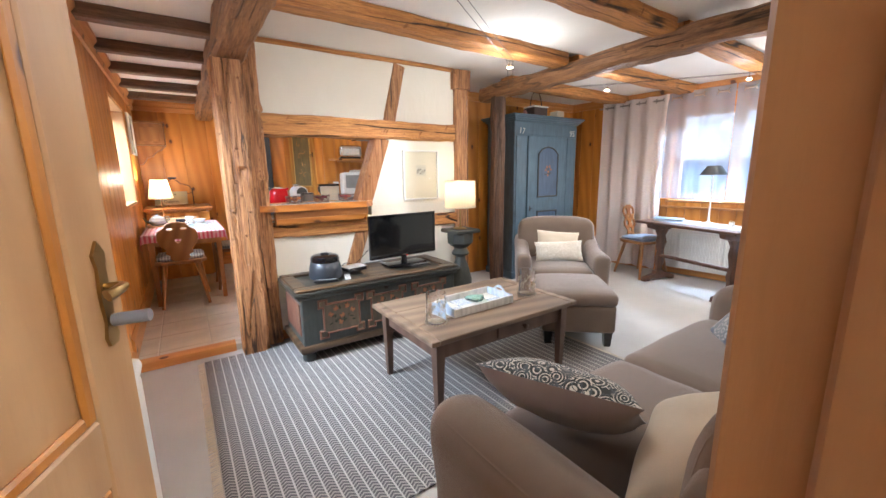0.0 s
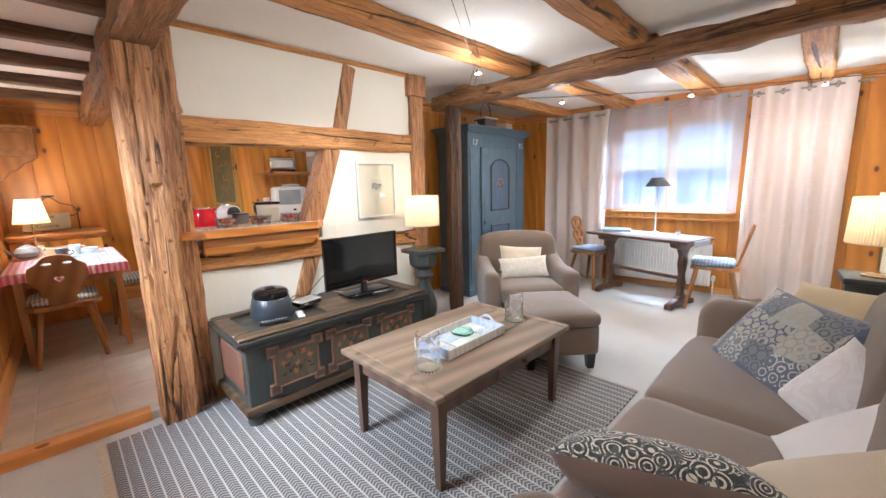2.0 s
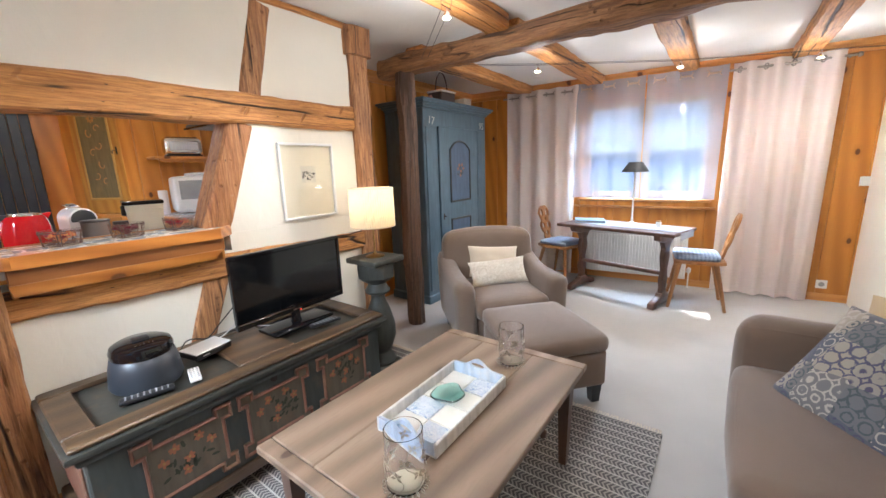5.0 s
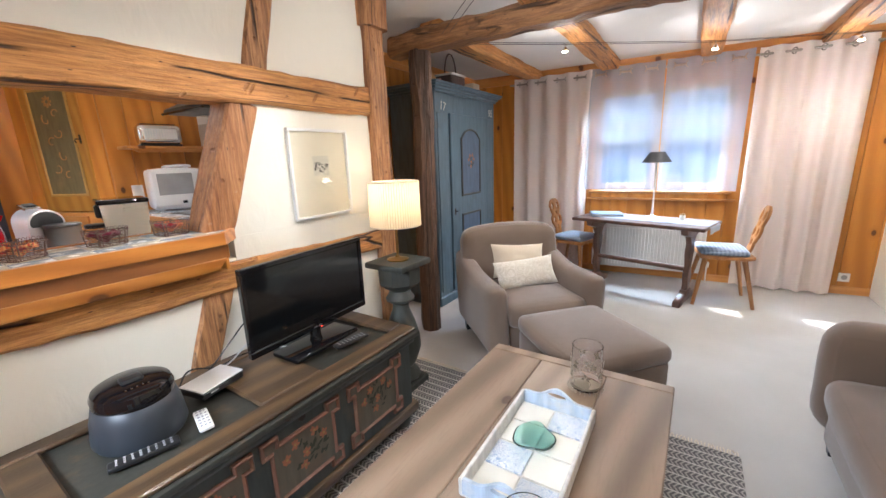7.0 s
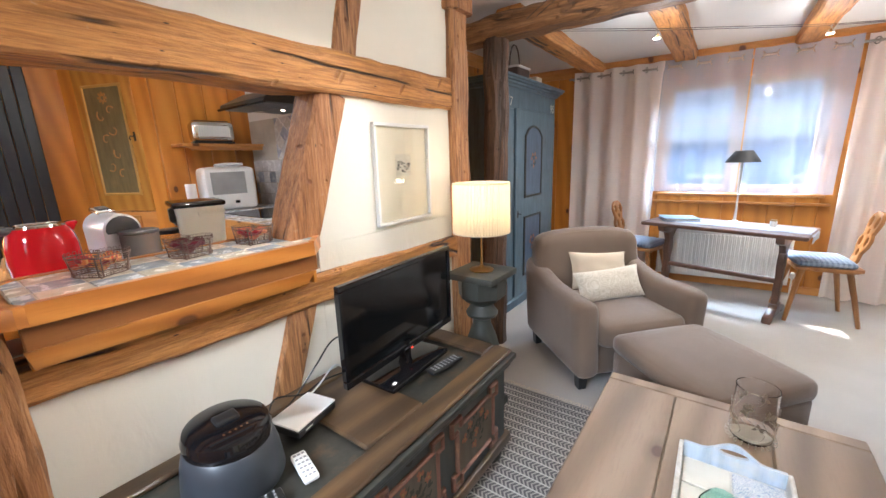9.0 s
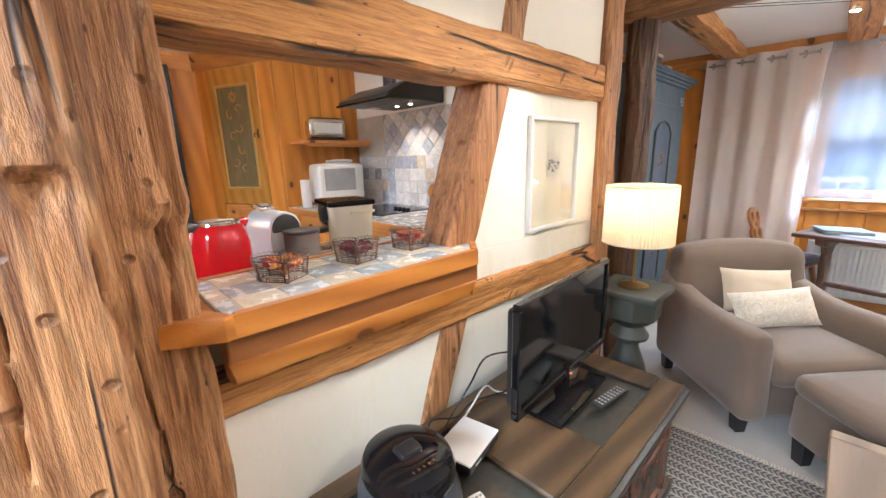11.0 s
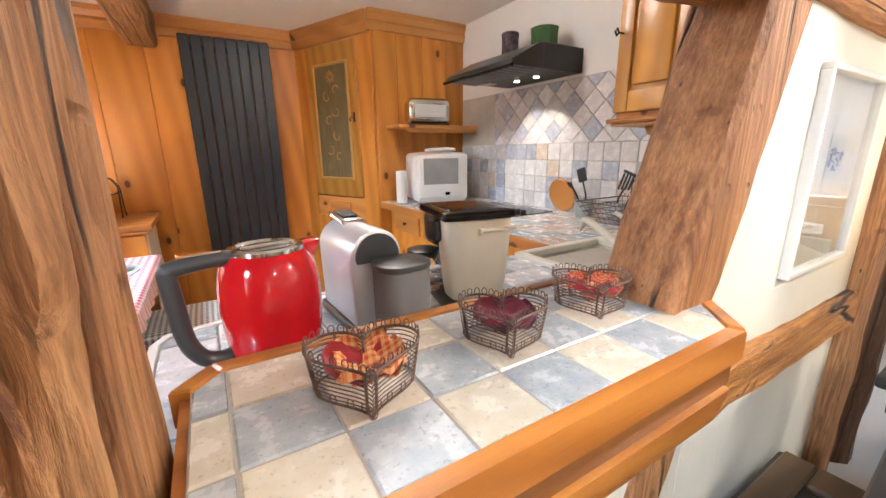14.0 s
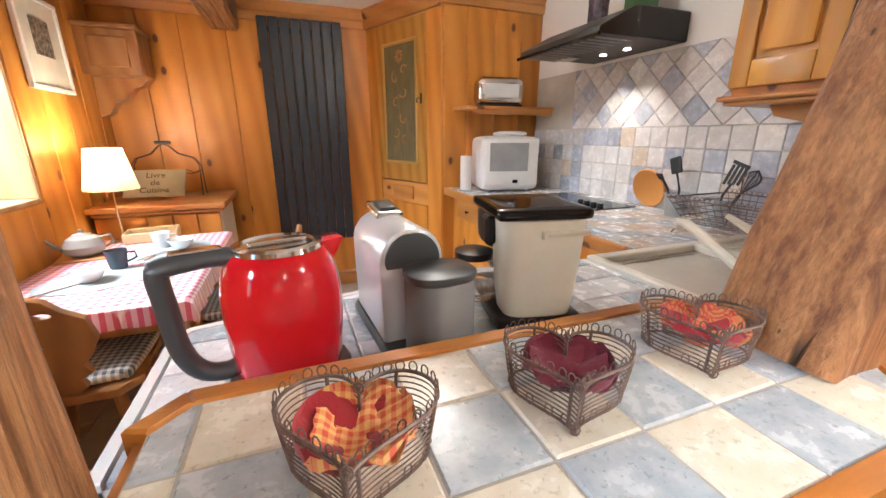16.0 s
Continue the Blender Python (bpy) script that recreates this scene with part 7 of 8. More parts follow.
part("visor", prism([(-0.26, 0.0), (-0.04, 0.0), (-0.04, 0.125), (-0.08, 0.118), (-0.25, 0.030)], 0.60, (0, 0, 0.01), (0, 0, 0), 0.004), BLACK, hd_t)
fl = bmesh.new()
for k in range(12):
    box((0.19, 0.012, 0.004), (-0.14, -0.26 + 0.0473 * k, 0.004), 0.001, into=fl)
part("filter_slats", fl, KEY_GREY, hd_t)
part("front_rail", tube([(-0.262, -0.31, 0.008), (-0.262, 0.31, 0.008)], 0.009, 8), GLOSS_BLACK, hd_t)
part("control_strip", box((0.10, 0.10, 0.004), (-0.02, 0.20, 0.007), 0.001), CHROME, hd_t)
for y in (-0.10, 0.06):
    part("hood_lamp", lathe([(0.016, 0.0), (0.016, 0.006), (0, 0.007)], 16, (0.10, y, 0.0085)), glow("halogen_disc", (1.0, 0.85, 0.6), 5.0), hd_t)
    lamp("hood_beam", "SPOT", (2.29, 4.68 + y, 1.735), 2.6, (1.0, 0.88, 0.70), 0.015, (2.36, 4.68 + y - 0.04, 1.0), 80)
TINS = ((4.80, 0.052, 0.15, plain("picture_tin", (0.10, 0.07, 0.09), 0.35, 0.4, vary=0.8, scale=30), "tall dark picture tin on the cooker hood", 8),
        (4.52, 0.075, 0.11, plain("green_tin", (0.06, 0.14, 0.05), 0.35, 0.3), "green biscuit tin on the cooker hood", 8))
for y, r0, h0, m0, lab, sd in TINS:
    ti = thing("storage_tin", (2.28, y, 1.8785), lab, "tin", "tins on the hood")
    part("can", lathe([(r0, 0), (r0, h0 * 0.85)], sides=sd), m0, ti)
    part("lid", lathe([(r0 * 1.04, h0 * 0.84), (r0 * 1.04, h0 * 0.95), (r0 * 0.9, h0), (0, h0)], sides=sd), m0, ti)

# ---- tall cupboard, corner cabinet, shelf ----
pw = wall_box(1.70, KITCHEN, 5.55, BACK, STEP, HIGH)
wall_cup = setting("wall_cupboard", pw, PINE, "pine side of the built-in corner cupboard", "wall")
planks_on(wall_cup, (1.70, 5.55, 0), (1, 0, 0), (0, -1, 0), KITCHEN - 1.70, CZ, HIGH - 0.12, 0.19, seed=21)
strip("cornice", (1.66, 5.55, 0), (KITCHEN, 5.55, 0), 0.05, 0.12, HIGH - 0.12, (0, -1, 0), PINE_X)
A, B = Vector((1.35, BACK - 0.01, 0)), Vector((1.69, 5.56, 0))
dcc = (B - A).normalized()
ncc = Vector((dcc.y, -dcc.x, 0))
if ncc.x > 0:
    ncc = -ncc
LCC = (B - A).length
cc = thing("corner_cupboard", (0, 0, 0), "pine corner cupboard with a painted door panel", "cupboard")
cc.matrix_world = Matrix.Translation(A) @ Matrix((dcc, -ncc, Vector((0, 0, 1)))).transposed().to_4x4()
part("face_frame", box((0.13, 0.03, HIGH - STEP - 0.1), (0.065, 0.015, (HIGH + STEP) / 2 - 0.05), 0.004), PINE, cc)
part("face_frame", box((0.15, 0.03, HIGH - STEP - 0.1), (LCC - 0.075, 0.015, (HIGH + STEP) / 2 - 0.05), 0.004), PINE, cc)
part("head_rail", box((LCC - 0.28, 0.03, 0.12), (LCC / 2, 0.015, HIGH - 0.16), 0.004), PINE_X, cc)
part("lower_rail", box((LCC - 0.28, 0.03, 0.16), (LCC / 2, 0.015, 0.92), 0.004), PINE_X, cc)
part("lower_door", box((LCC - 0.29, 0.026, 0.74), (LCC / 2, 0.0, 0.47), 0.005), PINE, cc)
part("small_drawer", box((0.24, 0.02, 0.10), (LCC / 2, -0.006, 0.92), 0.004), PINE_X, cc)
DW = LCC - 0.29
# the yellower pine holds the sun's brightness on this door
cd = part("upper_door", box((DW, 0.022, 1.12), (LCC / 2, 0.0, 1.57), 0.005), PINE_YELLOW, cc)
OLIVE = painted("olive_gold_panel", (0.16, 0.125, 0.055), (0.24, 0.17, 0.07), 0.45, 0.7)
PAINT_OCHRE = plain("raised_ochre_ornament", (0.36, 0.17, 0.04), 0.5)
EDGE_GOLD = plain("yellow_moulding", (0.46, 0.27, 0.07), 0.4)
PWD, PHT = DW - 0.17, 0.86
part("door_panel", box((PWD, 0.006, PHT), (LCC / 2, -0.013, 1.57)), OLIVE, cd, "olive and gold painted panel")
part("panel_moulding", frame_strip([(-PWD / 2, -PHT / 2), (PWD / 2, -PHT / 2), (PWD / 2, PHT / 2), (-PWD / 2, PHT / 2)], -0.022, 0.012, (LCC / 2, -0.011, 1.57)), EDGE_GOLD, cd)
orn = bmesh.new()
for sgn, z, s, a0 in ((1, 1.80, 0.045, 0.5), (-1, 1.76, 0.050, 2.2), (1, 1.66, 0.052, 3.6), (-1, 1.58, 0.048, 0.9), (1, 1.47, 0.05, 2.4), (-1, 1.38, 0.05, 4.0), (1, 1.31, 0.042, 1.2)):
    c = Vector((LCC / 2 + sgn * 0.045, -0.0175, z))
    tube([c + Vector((s * (1 - 0.08 * q) * math.cos(a0 + q * 0.42), 0, s * (1 - 0.08 * q) * math.sin(a0 + q * 0.42))) for q in range(11)], 0.0055, 5, into=orn, r_end=0.003)
for k in range(8):
    a = 2 * math.pi * k / 8
    soft((0.030, 0.006, 0.018), 0.003, 2, at=(LCC / 2 + 0.030 * math.cos(a), -0.0165, 1.90 + 0.030 * math.sin(a)), turn=(0, -math.degrees(a), 0), into=orn)
tagged(part("carved_ornament", orn, PAINT_OCHRE, cd, "ochre scrolls and rosette"), kind="stuff")
part("key", tube([(LCC - 0.19, -0.012, 1.60), (LCC - 0.19, -0.05, 1.60), (LCC - 0.19, -0.058, 1.585), (LCC - 0.19, -0.05, 1.57)], 0.005, 6), IRON, cd)
part("lock_plate", box((0.02, 0.004, 0.07), (LCC - 0.19, -0.0135, 1.60), 0.0015), IRON, cd)
strip("cornice", A + Vector((0, 0, 0)), B, 0.05, 0.13, HIGH - 0.13, tuple(ncc), PINE_Y)
sh = thing("wall_shelf", (0, 0, 0), "small pine wall shelf with shaped ends", "shelf")
part("shelf_board", box((0.66, 0.23, 0.022), (2.10, 5.433, 1.520), 0.004), PINE_X, sh)
part("front_rail", prism([(-0.31, 0), (0.31, 0), (0.31, -0.030), (-0.26, -0.030)], 0.016, (2.11, 5.335, 1.509)), PINE_X, sh)
PERF = plain("pierced_panel", (0.45, 0.52, 0.60), 0.3, 0.3)
to = thing("toaster", (2.045, 5.42, 1.531), "chrome toaster with a pierced bright side on the wall shelf", "toaster", turn=-8)
part("body", soft((0.32, 0.15, 0.17), 0.045, 10, at=(0, 0, 0.095)), CHROME, to)
part("base", box((0.30, 0.14, 0.016), (0, 0, 0.008), 0.005), BLACK, to)
part("pierced_side", box((0.235, 0.006, 0.085), (0, -0.074, 0.098), 0.002), WHITE_PLASTIC, to)
ho = mesh_of("hole", lathe([(0.0045, 0), (0.0045, 0.002), (0, 0.002)], 8), PERF)
for i in range(12):
    for j in range(5):
        part("hole", ho, None, to, at=pose(-0.105 + 0.0191 * i, -0.0765, 0.066 + 0.016 * j, 90))
for s in (-1, 1):
    part("slot", box((0.25, 0.022, 0.004), (0, s * 0.03, 0.181)), BLACK, to)

# ---- microwave and counter things ----
mw = thing("microwave", (2.06, 5.335, CZ), "white rounded microwave oven in the counter corner", "microwave", turn=-14)
part("body", soft((0.38, 0.34, 0.335), 0.035, 10, 0.01, at=(0, 0.0, 0.18)), WHITE_PLASTIC, mw)
dr_ = part("door", soft((0.36, 0.03, 0.30), 0.014, 6, at=(0, -0.172, 0.19)), WHITE_PLASTIC, mw)
part("door_window", box((0.25, 0.004, 0.175), (-0.015, -0.187, 0.225), 0.001), plain("grey_mesh_window", (0.33, 0.33, 0.33), 0.25, bump=0.001, fine=300), dr_, "grey mesh window")
part("display", box((0.034, 0.003, 0.022), (0.03, -0.186, 0.072)), GLOSS_BLACK, mw)
for k in (-1, 1):
    part("dial", lathe([(0.012, 0), (0.012, 0.006), (0, 0.007)], 14, (0.03 + 0.06 * k, -0.186, 0.072), turn=(90, 0, 0)), WHITE_PLASTIC, mw)
    for q in (-1, 1):
        part("foot", lathe([(0.014, 0.0), (0.014, 0.016)], 12, (k * 0.13, q * 0.11, 0)), WHITE_PLASTIC, mw)
tl = soft((0.20, 0.14, 0.025), 0.012, 8, 0.004, 0.006, 4, at=(0, 0, 0.0125))
single("folded_towel", tl, WHITE_CLOTH, "white folded towel on the microwave", "towel", at=pose(2.10, 5.34, CZ + 0.3565, 0, 0, -14))
pr = thing("paper_roll", (1.80, 5.38, CZ), "white kitchen paper roll standing on the counter", "paper roll")
part("roll", lathe([(0.036, 0.002), (0.038, 0.004), (0.038, 0.225), (0.036, 0.227), (0.012, 0.227), (0.012, 0.20), (0, 0.20)], 24), WHITE_CLOTH, pr)
brd = thing("cutting_board", (2.385, 4.43, CZ), "round wooden board leaning on the wall tiles", "cutting board")
part("disc", lathe([(0, 0), (0.092, 0), (0.097, 0.004), (0.097, 0.014), (0.092, 0.018), (0, 0.018)], 32, (0.0, 0, 0.099), turn=(0, 78, 0)), PINE_Y, brd)
ZINC = plain("zinc_bucket", (0.42, 0.45, 0.47), 0.4, 0.6)
BLACK_N = plain("black_nylon", (0.012, 0.016, 0.022), 0.4)


def utensil_pot(at, sort):
    u = thing("utensil_pot", at, "grey zinc pot holding cooking utensils", "utensil pot", "utensil pots")
    part("bucket", lathe([(0.0, 0), (0.040, 0.0), (0.053, 0.10), (0.056, 0.102), (0.052, 0.103), (0.038, 0.006), (0, 0.006)], 24), ZINC, u)
    if sort == 0:
        sp = part("ladle", tube([(0.01, 0.0, 0.01), (0.02, 0.01, 0.12), (0.02, 0.035, 0.19)], 0.005, 6), BLACK_N, u, "black spoon")
        part("spoon_bowl", soft((0.012, 0.055, 0.075), 0.006, 5, at=(0.02, 0.045, 0.225), turn=(-18, 0, 0)), BLACK_N, sp)
        fk = part("spaghetti_fork", tube([(-0.01, 0.01, 0.01), (0, 0.05, 0.11), (0.0, 0.08, 0.15)], 0.005, 6), BLACK_N, u)
        for k in range(4):
            part("prong", tube([(0, 0.075 + 0.010 * k, 0.145 + 0.004 * k), (-0.015, 0.085 + 0.010 * k, 0.185)], 0.003, 5), BLACK_N, fk)
    else:
        sp = part("spatula_handle", tube([(0, 0.0, 0.01), (0.0, -0.01, 0.12), (0.0, -0.035, 0.17)], 0.005, 6), BLACK_N, u)
        for k in range(4):
            part("spatula_blade", box((0.005, 0.012, 0.085), (0, -0.072 + 0.018 * k, 0.205), 0.002, turn=(20, 0, 0)), BLACK_N, sp)
        part("spatula_tip", box((0.005, 0.07, 0.014), (0, -0.058, 0.246), 0.002, turn=(20, 0, 0)), BLACK_N, sp)
        wk = part("whisk_handle", tube([(0, -0.02, 0.02), (0, -0.075, 0.13)], 0.006, 6), BLACK_N, u)
        for k in range(6):
            a = math.pi * k / 6
            pts = []
            for q in range(13):
                f = math.pi * q / 12
                along_w = 0.10 * math.sin(f / 2 * 1.0) if False else 0.11 * (1 - abs(q - 6) / 6.0) ** 0.6
                wide = 0.030 * math.sin(2 * math.pi * q / 12) if q != 6 else 0
                base = Vector((0, -0.075, 0.13)) + Vector((0, -0.447, 0.894)).normalized() * along_w
                pts.append(base + (Vector((1, 0, 0)) * math.cos(a) + Vector((0, 0.894, 0.447)) * math.sin(a)) * wide)
            part("whisk_wire", tube(pts, 0.0014, 4), BLACK_N, wk)
    return u


utensil_pot((2.335, 4.22, CZ), 0)
utensil_pot((2.35, 4.04, CZ), 1)
# dish rack of wire
rk = thing("dish_rack", (2.16, 3.80, CZ + 0.008), "brown wire dish rack standing on the drainer", "dish rack", turn=90)
wires_b = bmesh.new()
for k in range(5):
    f = k / 4
    w, d, z = 0.15 + 0.045 * f, 0.12 + 0.045 * f, 0.045 + 0.085 * f
    tube([(w * sx * (0.93 if abs(q) else 1), d * sy, z) for sx, sy, q in ((-1, -1, 0), (1, -1, 0), (1, 1, 0), (-1, 1, 0))], 0.0018 if k < 4 else 0.003, 5, True, wires_b)
for k in range(15):
    x = -0.15 + 0.30 * k / 14
    for s in (-1, 1):
        tube([(x, 0, 0.045), (x, s * 0.12, 0.045), (x * 1.28, s * 0.165, 0.13)], 0.0013, 4, into=wires_b)
tagged(part("wire_basket_body", wires_b, RUST_WIRE, rk), kind="stuff")
loops_r = bmesh.new()
for k in range(22):
    x = -0.19 + 0.38 * k / 21
    for s in (-1, 1):
        tube([(x + 0.008 * math.cos(a), s * 0.166, 0.138 + 0.008 * math.sin(a)) for a in [2 * math.pi * q / 8 for q in range(8)]], 0.0012, 4, True, loops_r)
tagged(part("rim_loops", loops_r, RUST_WIRE, rk), kind="stuff")
for sx in (-1, 1):
    for sy in (-1, 1):
        part("rack_foot", tube([(sx * 0.14, sy * 0.11, 0.05), (sx * 0.16, sy * 0.14, 0.02), (sx * 0.17, sy * 0.15, 0.0)], 0.003, 5), RUST_WIRE, rk)

# ---- upper cabinet ----
uc = thing("wall_cabinet", (0, 0, 0), "yellow pine wall cabinet with a panelled door and iron hinges", "cabinet")
part("carcass", wall_box(2.12, KITCHEN - 0.011, 3.33, 3.92, 1.47, 2.22), PINE, uc)
part("bottom_moulding", box((0.36, 0.64, 0.016), (2.259, 3.625, 1.463), 0.006), PINE_Y, uc)
part("bottom_bead", box((0.34, 0.61, 0.014), (2.265, 3.625, 1.448), 0.005), PINE_Y, uc)
part("underside_board", prism([(-0.24, 0.0), (0.24, 0.0), (0.22, -0.035), (0.18, -0.045), (0.10, -0.062), (-0.10, -0.062), (-0.18, -0.045), (-0.22, -0.035)], 0.016, (2.20, 3.60, 1.442), (0, 0, 90), 0.003), PINE_Y, uc)
ud = part("cabinet_door", box((0.014, 0.29, 0.70), (2.112, 3.775, 1.845), 0.003), PINE_YELLOW, uc)
for y0, y1, z0, z1 in ((3.630, 3.690, 1.495, 2.195), (3.860, 3.920, 1.495, 2.195), (3.690, 3.860, 1.495, 1.575), (3.690, 3.860, 2.115, 2.195)):
    part("door_rail", box((0.016, y1 - y0, z1 - z0), (2.099, (y0 + y1) / 2, (z0 + z1) / 2), 0.005, 2), PINE_YELLOW, ud)
fld = [(-0.070, -0.25), (0.070, -0.25), (0.070, 0.19), (0.045, 0.235), (0.0, 0.255), (-0.045, 0.235), (-0.070, 0.19)]
part("door_field", prism(fld, 0.014, (2.100, 3.775, 1.845), (0, 0, 90), 0.005), PINE_YELLOW, ud, "raised arched door field")
part("fixed_panel", box((0.020, 0.14, 0.70), (2.109, 3.555, 1.845), 0.004), PINE_YELLOW, uc)
part("fixed_panel", box((0.018, 0.14, 0.70), (2.110, 3.410, 1.845), 0.004), PINE, uc)
for z in (1.62, 2.06):
    part("hinge", tube([(2.088, 3.628, z - 0.07), (2.084, 3.622, z - 0.05), (2.086, 3.626, z), (2.084, 3.622, z + 0.05), (2.088, 3.628, z + 0.07)], 0.007, 6), IRON, ud)
part("key", tube([(2.090, 3.90, 1.79), (2.06, 3.90, 1.79), (2.048, 3.90, 1.803), (2.036, 3.90, 1.79), (2.048, 3.90, 1.777), (2.058, 3.90, 1.787)], 0.004, 6), IRON, ud)

# ---- kettle, coffee machine, coffee maker ----
RED = plain("red_enamel", (0.50, 0.006, 0.012), 0.10, vary=0.03, bump=0.0, Coat_Weight=0.6, Coat_Roughness=0.05)
HANDLE = plain("dark_grey_handle", (0.045, 0.045, 0.045), 0.35)
kt = thing("electric_kettle", (0.678, 3.535, CZ), "red enamelled electric kettle with a grey handle and steel lid", "kettle", turn=14)
part("power_base", lathe([(0.0, 0), (0.082, 0.0), (0.084, 0.012), (0.080, 0.018), (0, 0.018)], 32), BLACK, kt)
part("pot", lathe([(0.068, 0.019), (0.071, 0.026), (0.075, 0.07), (0.0775, 0.11), (0.0765, 0.145), (0.072, 0.172), (0.065, 0.191), (0.058, 0.201), (0.0, 0.201)], 48), RED, kt)
part("lid", lathe([(0.058, 0.2015), (0.0565, 0.207), (0.047, 0.209), (0.044, 0.206), (0.0, 0.206)], 36), CHROME, kt, "brushed steel lid")
part("lid_grip", soft((0.075, 0.014, 0.006), 0.003, 4, at=(0, 0, 0.2085)), CHROME, kt)
part("spout", prism([(0.052, 0.150), (0.066, 0.168), (0.088, 0.206), (0.080, 0.208), (0.050, 0.204)], 0.034, (0, 0, 0), (0, 0, 0), 0.006), RED, kt)
hb = []
for p in ((-0.050, 0.196), (-0.080, 0.200), (-0.125, 0.196), (-0.134, 0.188), (-0.132, 0.150), (-0.126, 0.085), (-0.110, 0.050), (-0.085, 0.038), (-0.066, 0.040)):
    hb.append((p[0], 0, p[1]))
pp = [Vector(q) for q in hb]
sm = []
for i in range(len(pp) - 1):
    for s in range(4):
        f = s / 4
        a, b, c, d = pp[max(0, i - 1)], pp[i], pp[i + 1], pp[min(len(pp) - 1, i + 2)]
        sm.append(0.5 * (2 * b + (c - a) * f + (2 * a - 5 * b + 4 * c - d) * f * f + (3 * b - a - 3 * c + d) * f ** 3))
sm.append(pp[-1])
hb_m = tube(sm, 0.0125, 12)
bmesh.ops.scale(hb_m, vec=(1, 1.15, 1), verts=hb_m.verts)
part("handle", hb_m, HANDLE, kt, "thick dark grey handle")
part("temperature_keys", box((0.055, 0.020, 0.004), (-0.093, 0, 0.2115), 0.002), CHROME, kt)

kt.scale = (1.06, 1.06, 1.02)
ALU = plain("silver_plastic", (0.66, 0.66, 0.67), 0.30, 0.45, vary=0.05, bump=0.0)
SMOKE = voile("clear_tank_plastic", (0.34, 0.33, 0.32), 0.42, 0.35)
nm = thing("capsule_coffee_machine", (0.866, 3.60, CZ), "silver capsule coffee machine with a clear water tank", "coffee machine", turn=4)
part("foot_plate", soft((0.112, 0.25, 0.028), 0.012, 6, at=(0, 0.01, 0.014)), BLACK, nm)


def arch_outline(w, z0, z1):
    r = w / 2
    return [(-r * 0.94, z0), (r * 0.94, z0)] + [(r * math.cos(math.pi * k / 16), z1 - r + r * math.sin(math.pi * k / 16)) for k in range(17)]


part("machine_body", prism(arch_outline(0.108, 0.026, 0.218), 0.185, (0, 0.018, 0), (0, 0, 0), 0.006), ALU, nm, "brushed silver housing")
part("end_panel", prism(arch_outline(0.092, 0.155, 0.211), 0.006, (0, -0.077, 0), (0, 0, 0), 0.002), HANDLE, nm, "dark grey half-round end panel")
part("lever", soft((0.052, 0.085, 0.014), 0.006, 5, at=(0, 0.075, 0.222), turn=(8, 0, 0)), CHROME, nm)
part("lever_groove", soft((0.030, 0.050, 0.006), 0.002, 3, at=(0, 0.070, 0.231), turn=(8, 0, 0)), BLACK, nm)
part("brew_head", soft((0.070, 0.040, 0.045), 0.012, 5, at=(0, 0.125, 0.165)), BLACK, nm)
tk_o = [(0.052 * math.copysign(abs(math.cos(a)) ** 0.75, math.cos(a)), 0.046 * math.copysign(abs(math.sin(a)) ** 0.75, math.sin(a))) for a in [2 * math.pi * k / 32 for k in range(32)]]
tk = part("water_tank", prism(tk_o, 0.128, (0.026, -0.122, 0.086), (-90, 0, 0)), SMOKE, nm, "clear plastic water tank")
part("tank_lid", prism([(x * 1.05, z * 1.05) for x, z in tk_o], 0.012, (0.026, -0.122, 0.157), (-90, 0, 0), 0.003), HANDLE, tk, "dark grey tank lid")
part("tank_foot", prism(tk_o, 0.020, (0.026, -0.122, 0.010), (-90, 0, 0), 0.003), BLACK, nm)

IVORY = plain("ivory_plastic", (0.82, 0.79, 0.66), 0.3, vary=0.05)
cm = thing("filter_coffee_maker", (1.135, 3.60, CZ), "ivory filter coffee maker with a black lid, seen from behind", "coffee maker", turn=-12)
wt = bmesh.new()
prof = ((0.0, 0.83), (0.2, 0.90), (0.6, 0.97), (1.0, 1.03))
rows = []
for f, k in prof:
    z = 0.028 + 0.185 * f
    ring = []
    for q in range(36):
        a = 2 * math.pi * q / 36
        x = 0.080 * k * math.copysign(abs(math.cos(a)) ** 0.55, math.cos(a))
        y = 0.058 * k * math.copysign(abs(math.sin(a)) ** 0.55, math.sin(a))
        ring.append(wt.verts.new((x, y - 0.04, z)))
    rows.append(ring)
for a, b in zip(rows, rows[1:]):
    for q in range(36):
        wt.faces.new((a[q], a[(q + 1) % 36], b[(q + 1) % 36], b[q]))
wt.faces.new(list(reversed(rows[0])))
wt.faces.new(rows[-1])
tank = part("water_tank", wt, IVORY, cm)
part("tank_clip", box((0.09, 0.010, 0.010), (0.03, -0.102, 0.192), 0.003), IVORY, tank)
part("clip_prong", box((0.008, 0.012, 0.016), (-0.012, -0.105, 0.190), 0.002), IVORY, tank)
part("lid", soft((0.178, 0.20, 0.022), 0.010, 8, at=(-0.004, 0.005, 0.223)), GLOSS_BLACK, cm, "glossy black lid")
part("filter_holder", soft((0.12, 0.10, 0.10), 0.03, 8, at=(-0.02, 0.075, 0.175)), BLACK, cm)
part("side_grip", box((0.022, 0.04, 0.055), (-0.088, -0.02, 0.185), 0.006), BLACK, cm)
part("base", soft((0.17, 0.24, 0.028), 0.010, 8, at=(0, 0.03, 0.014)), BLACK, cm)
ca = thing("glass_carafe", (1.045, 3.66, CZ + 0.0285), "round glass coffee carafe with a dark rim on its warming plate", "carafe")
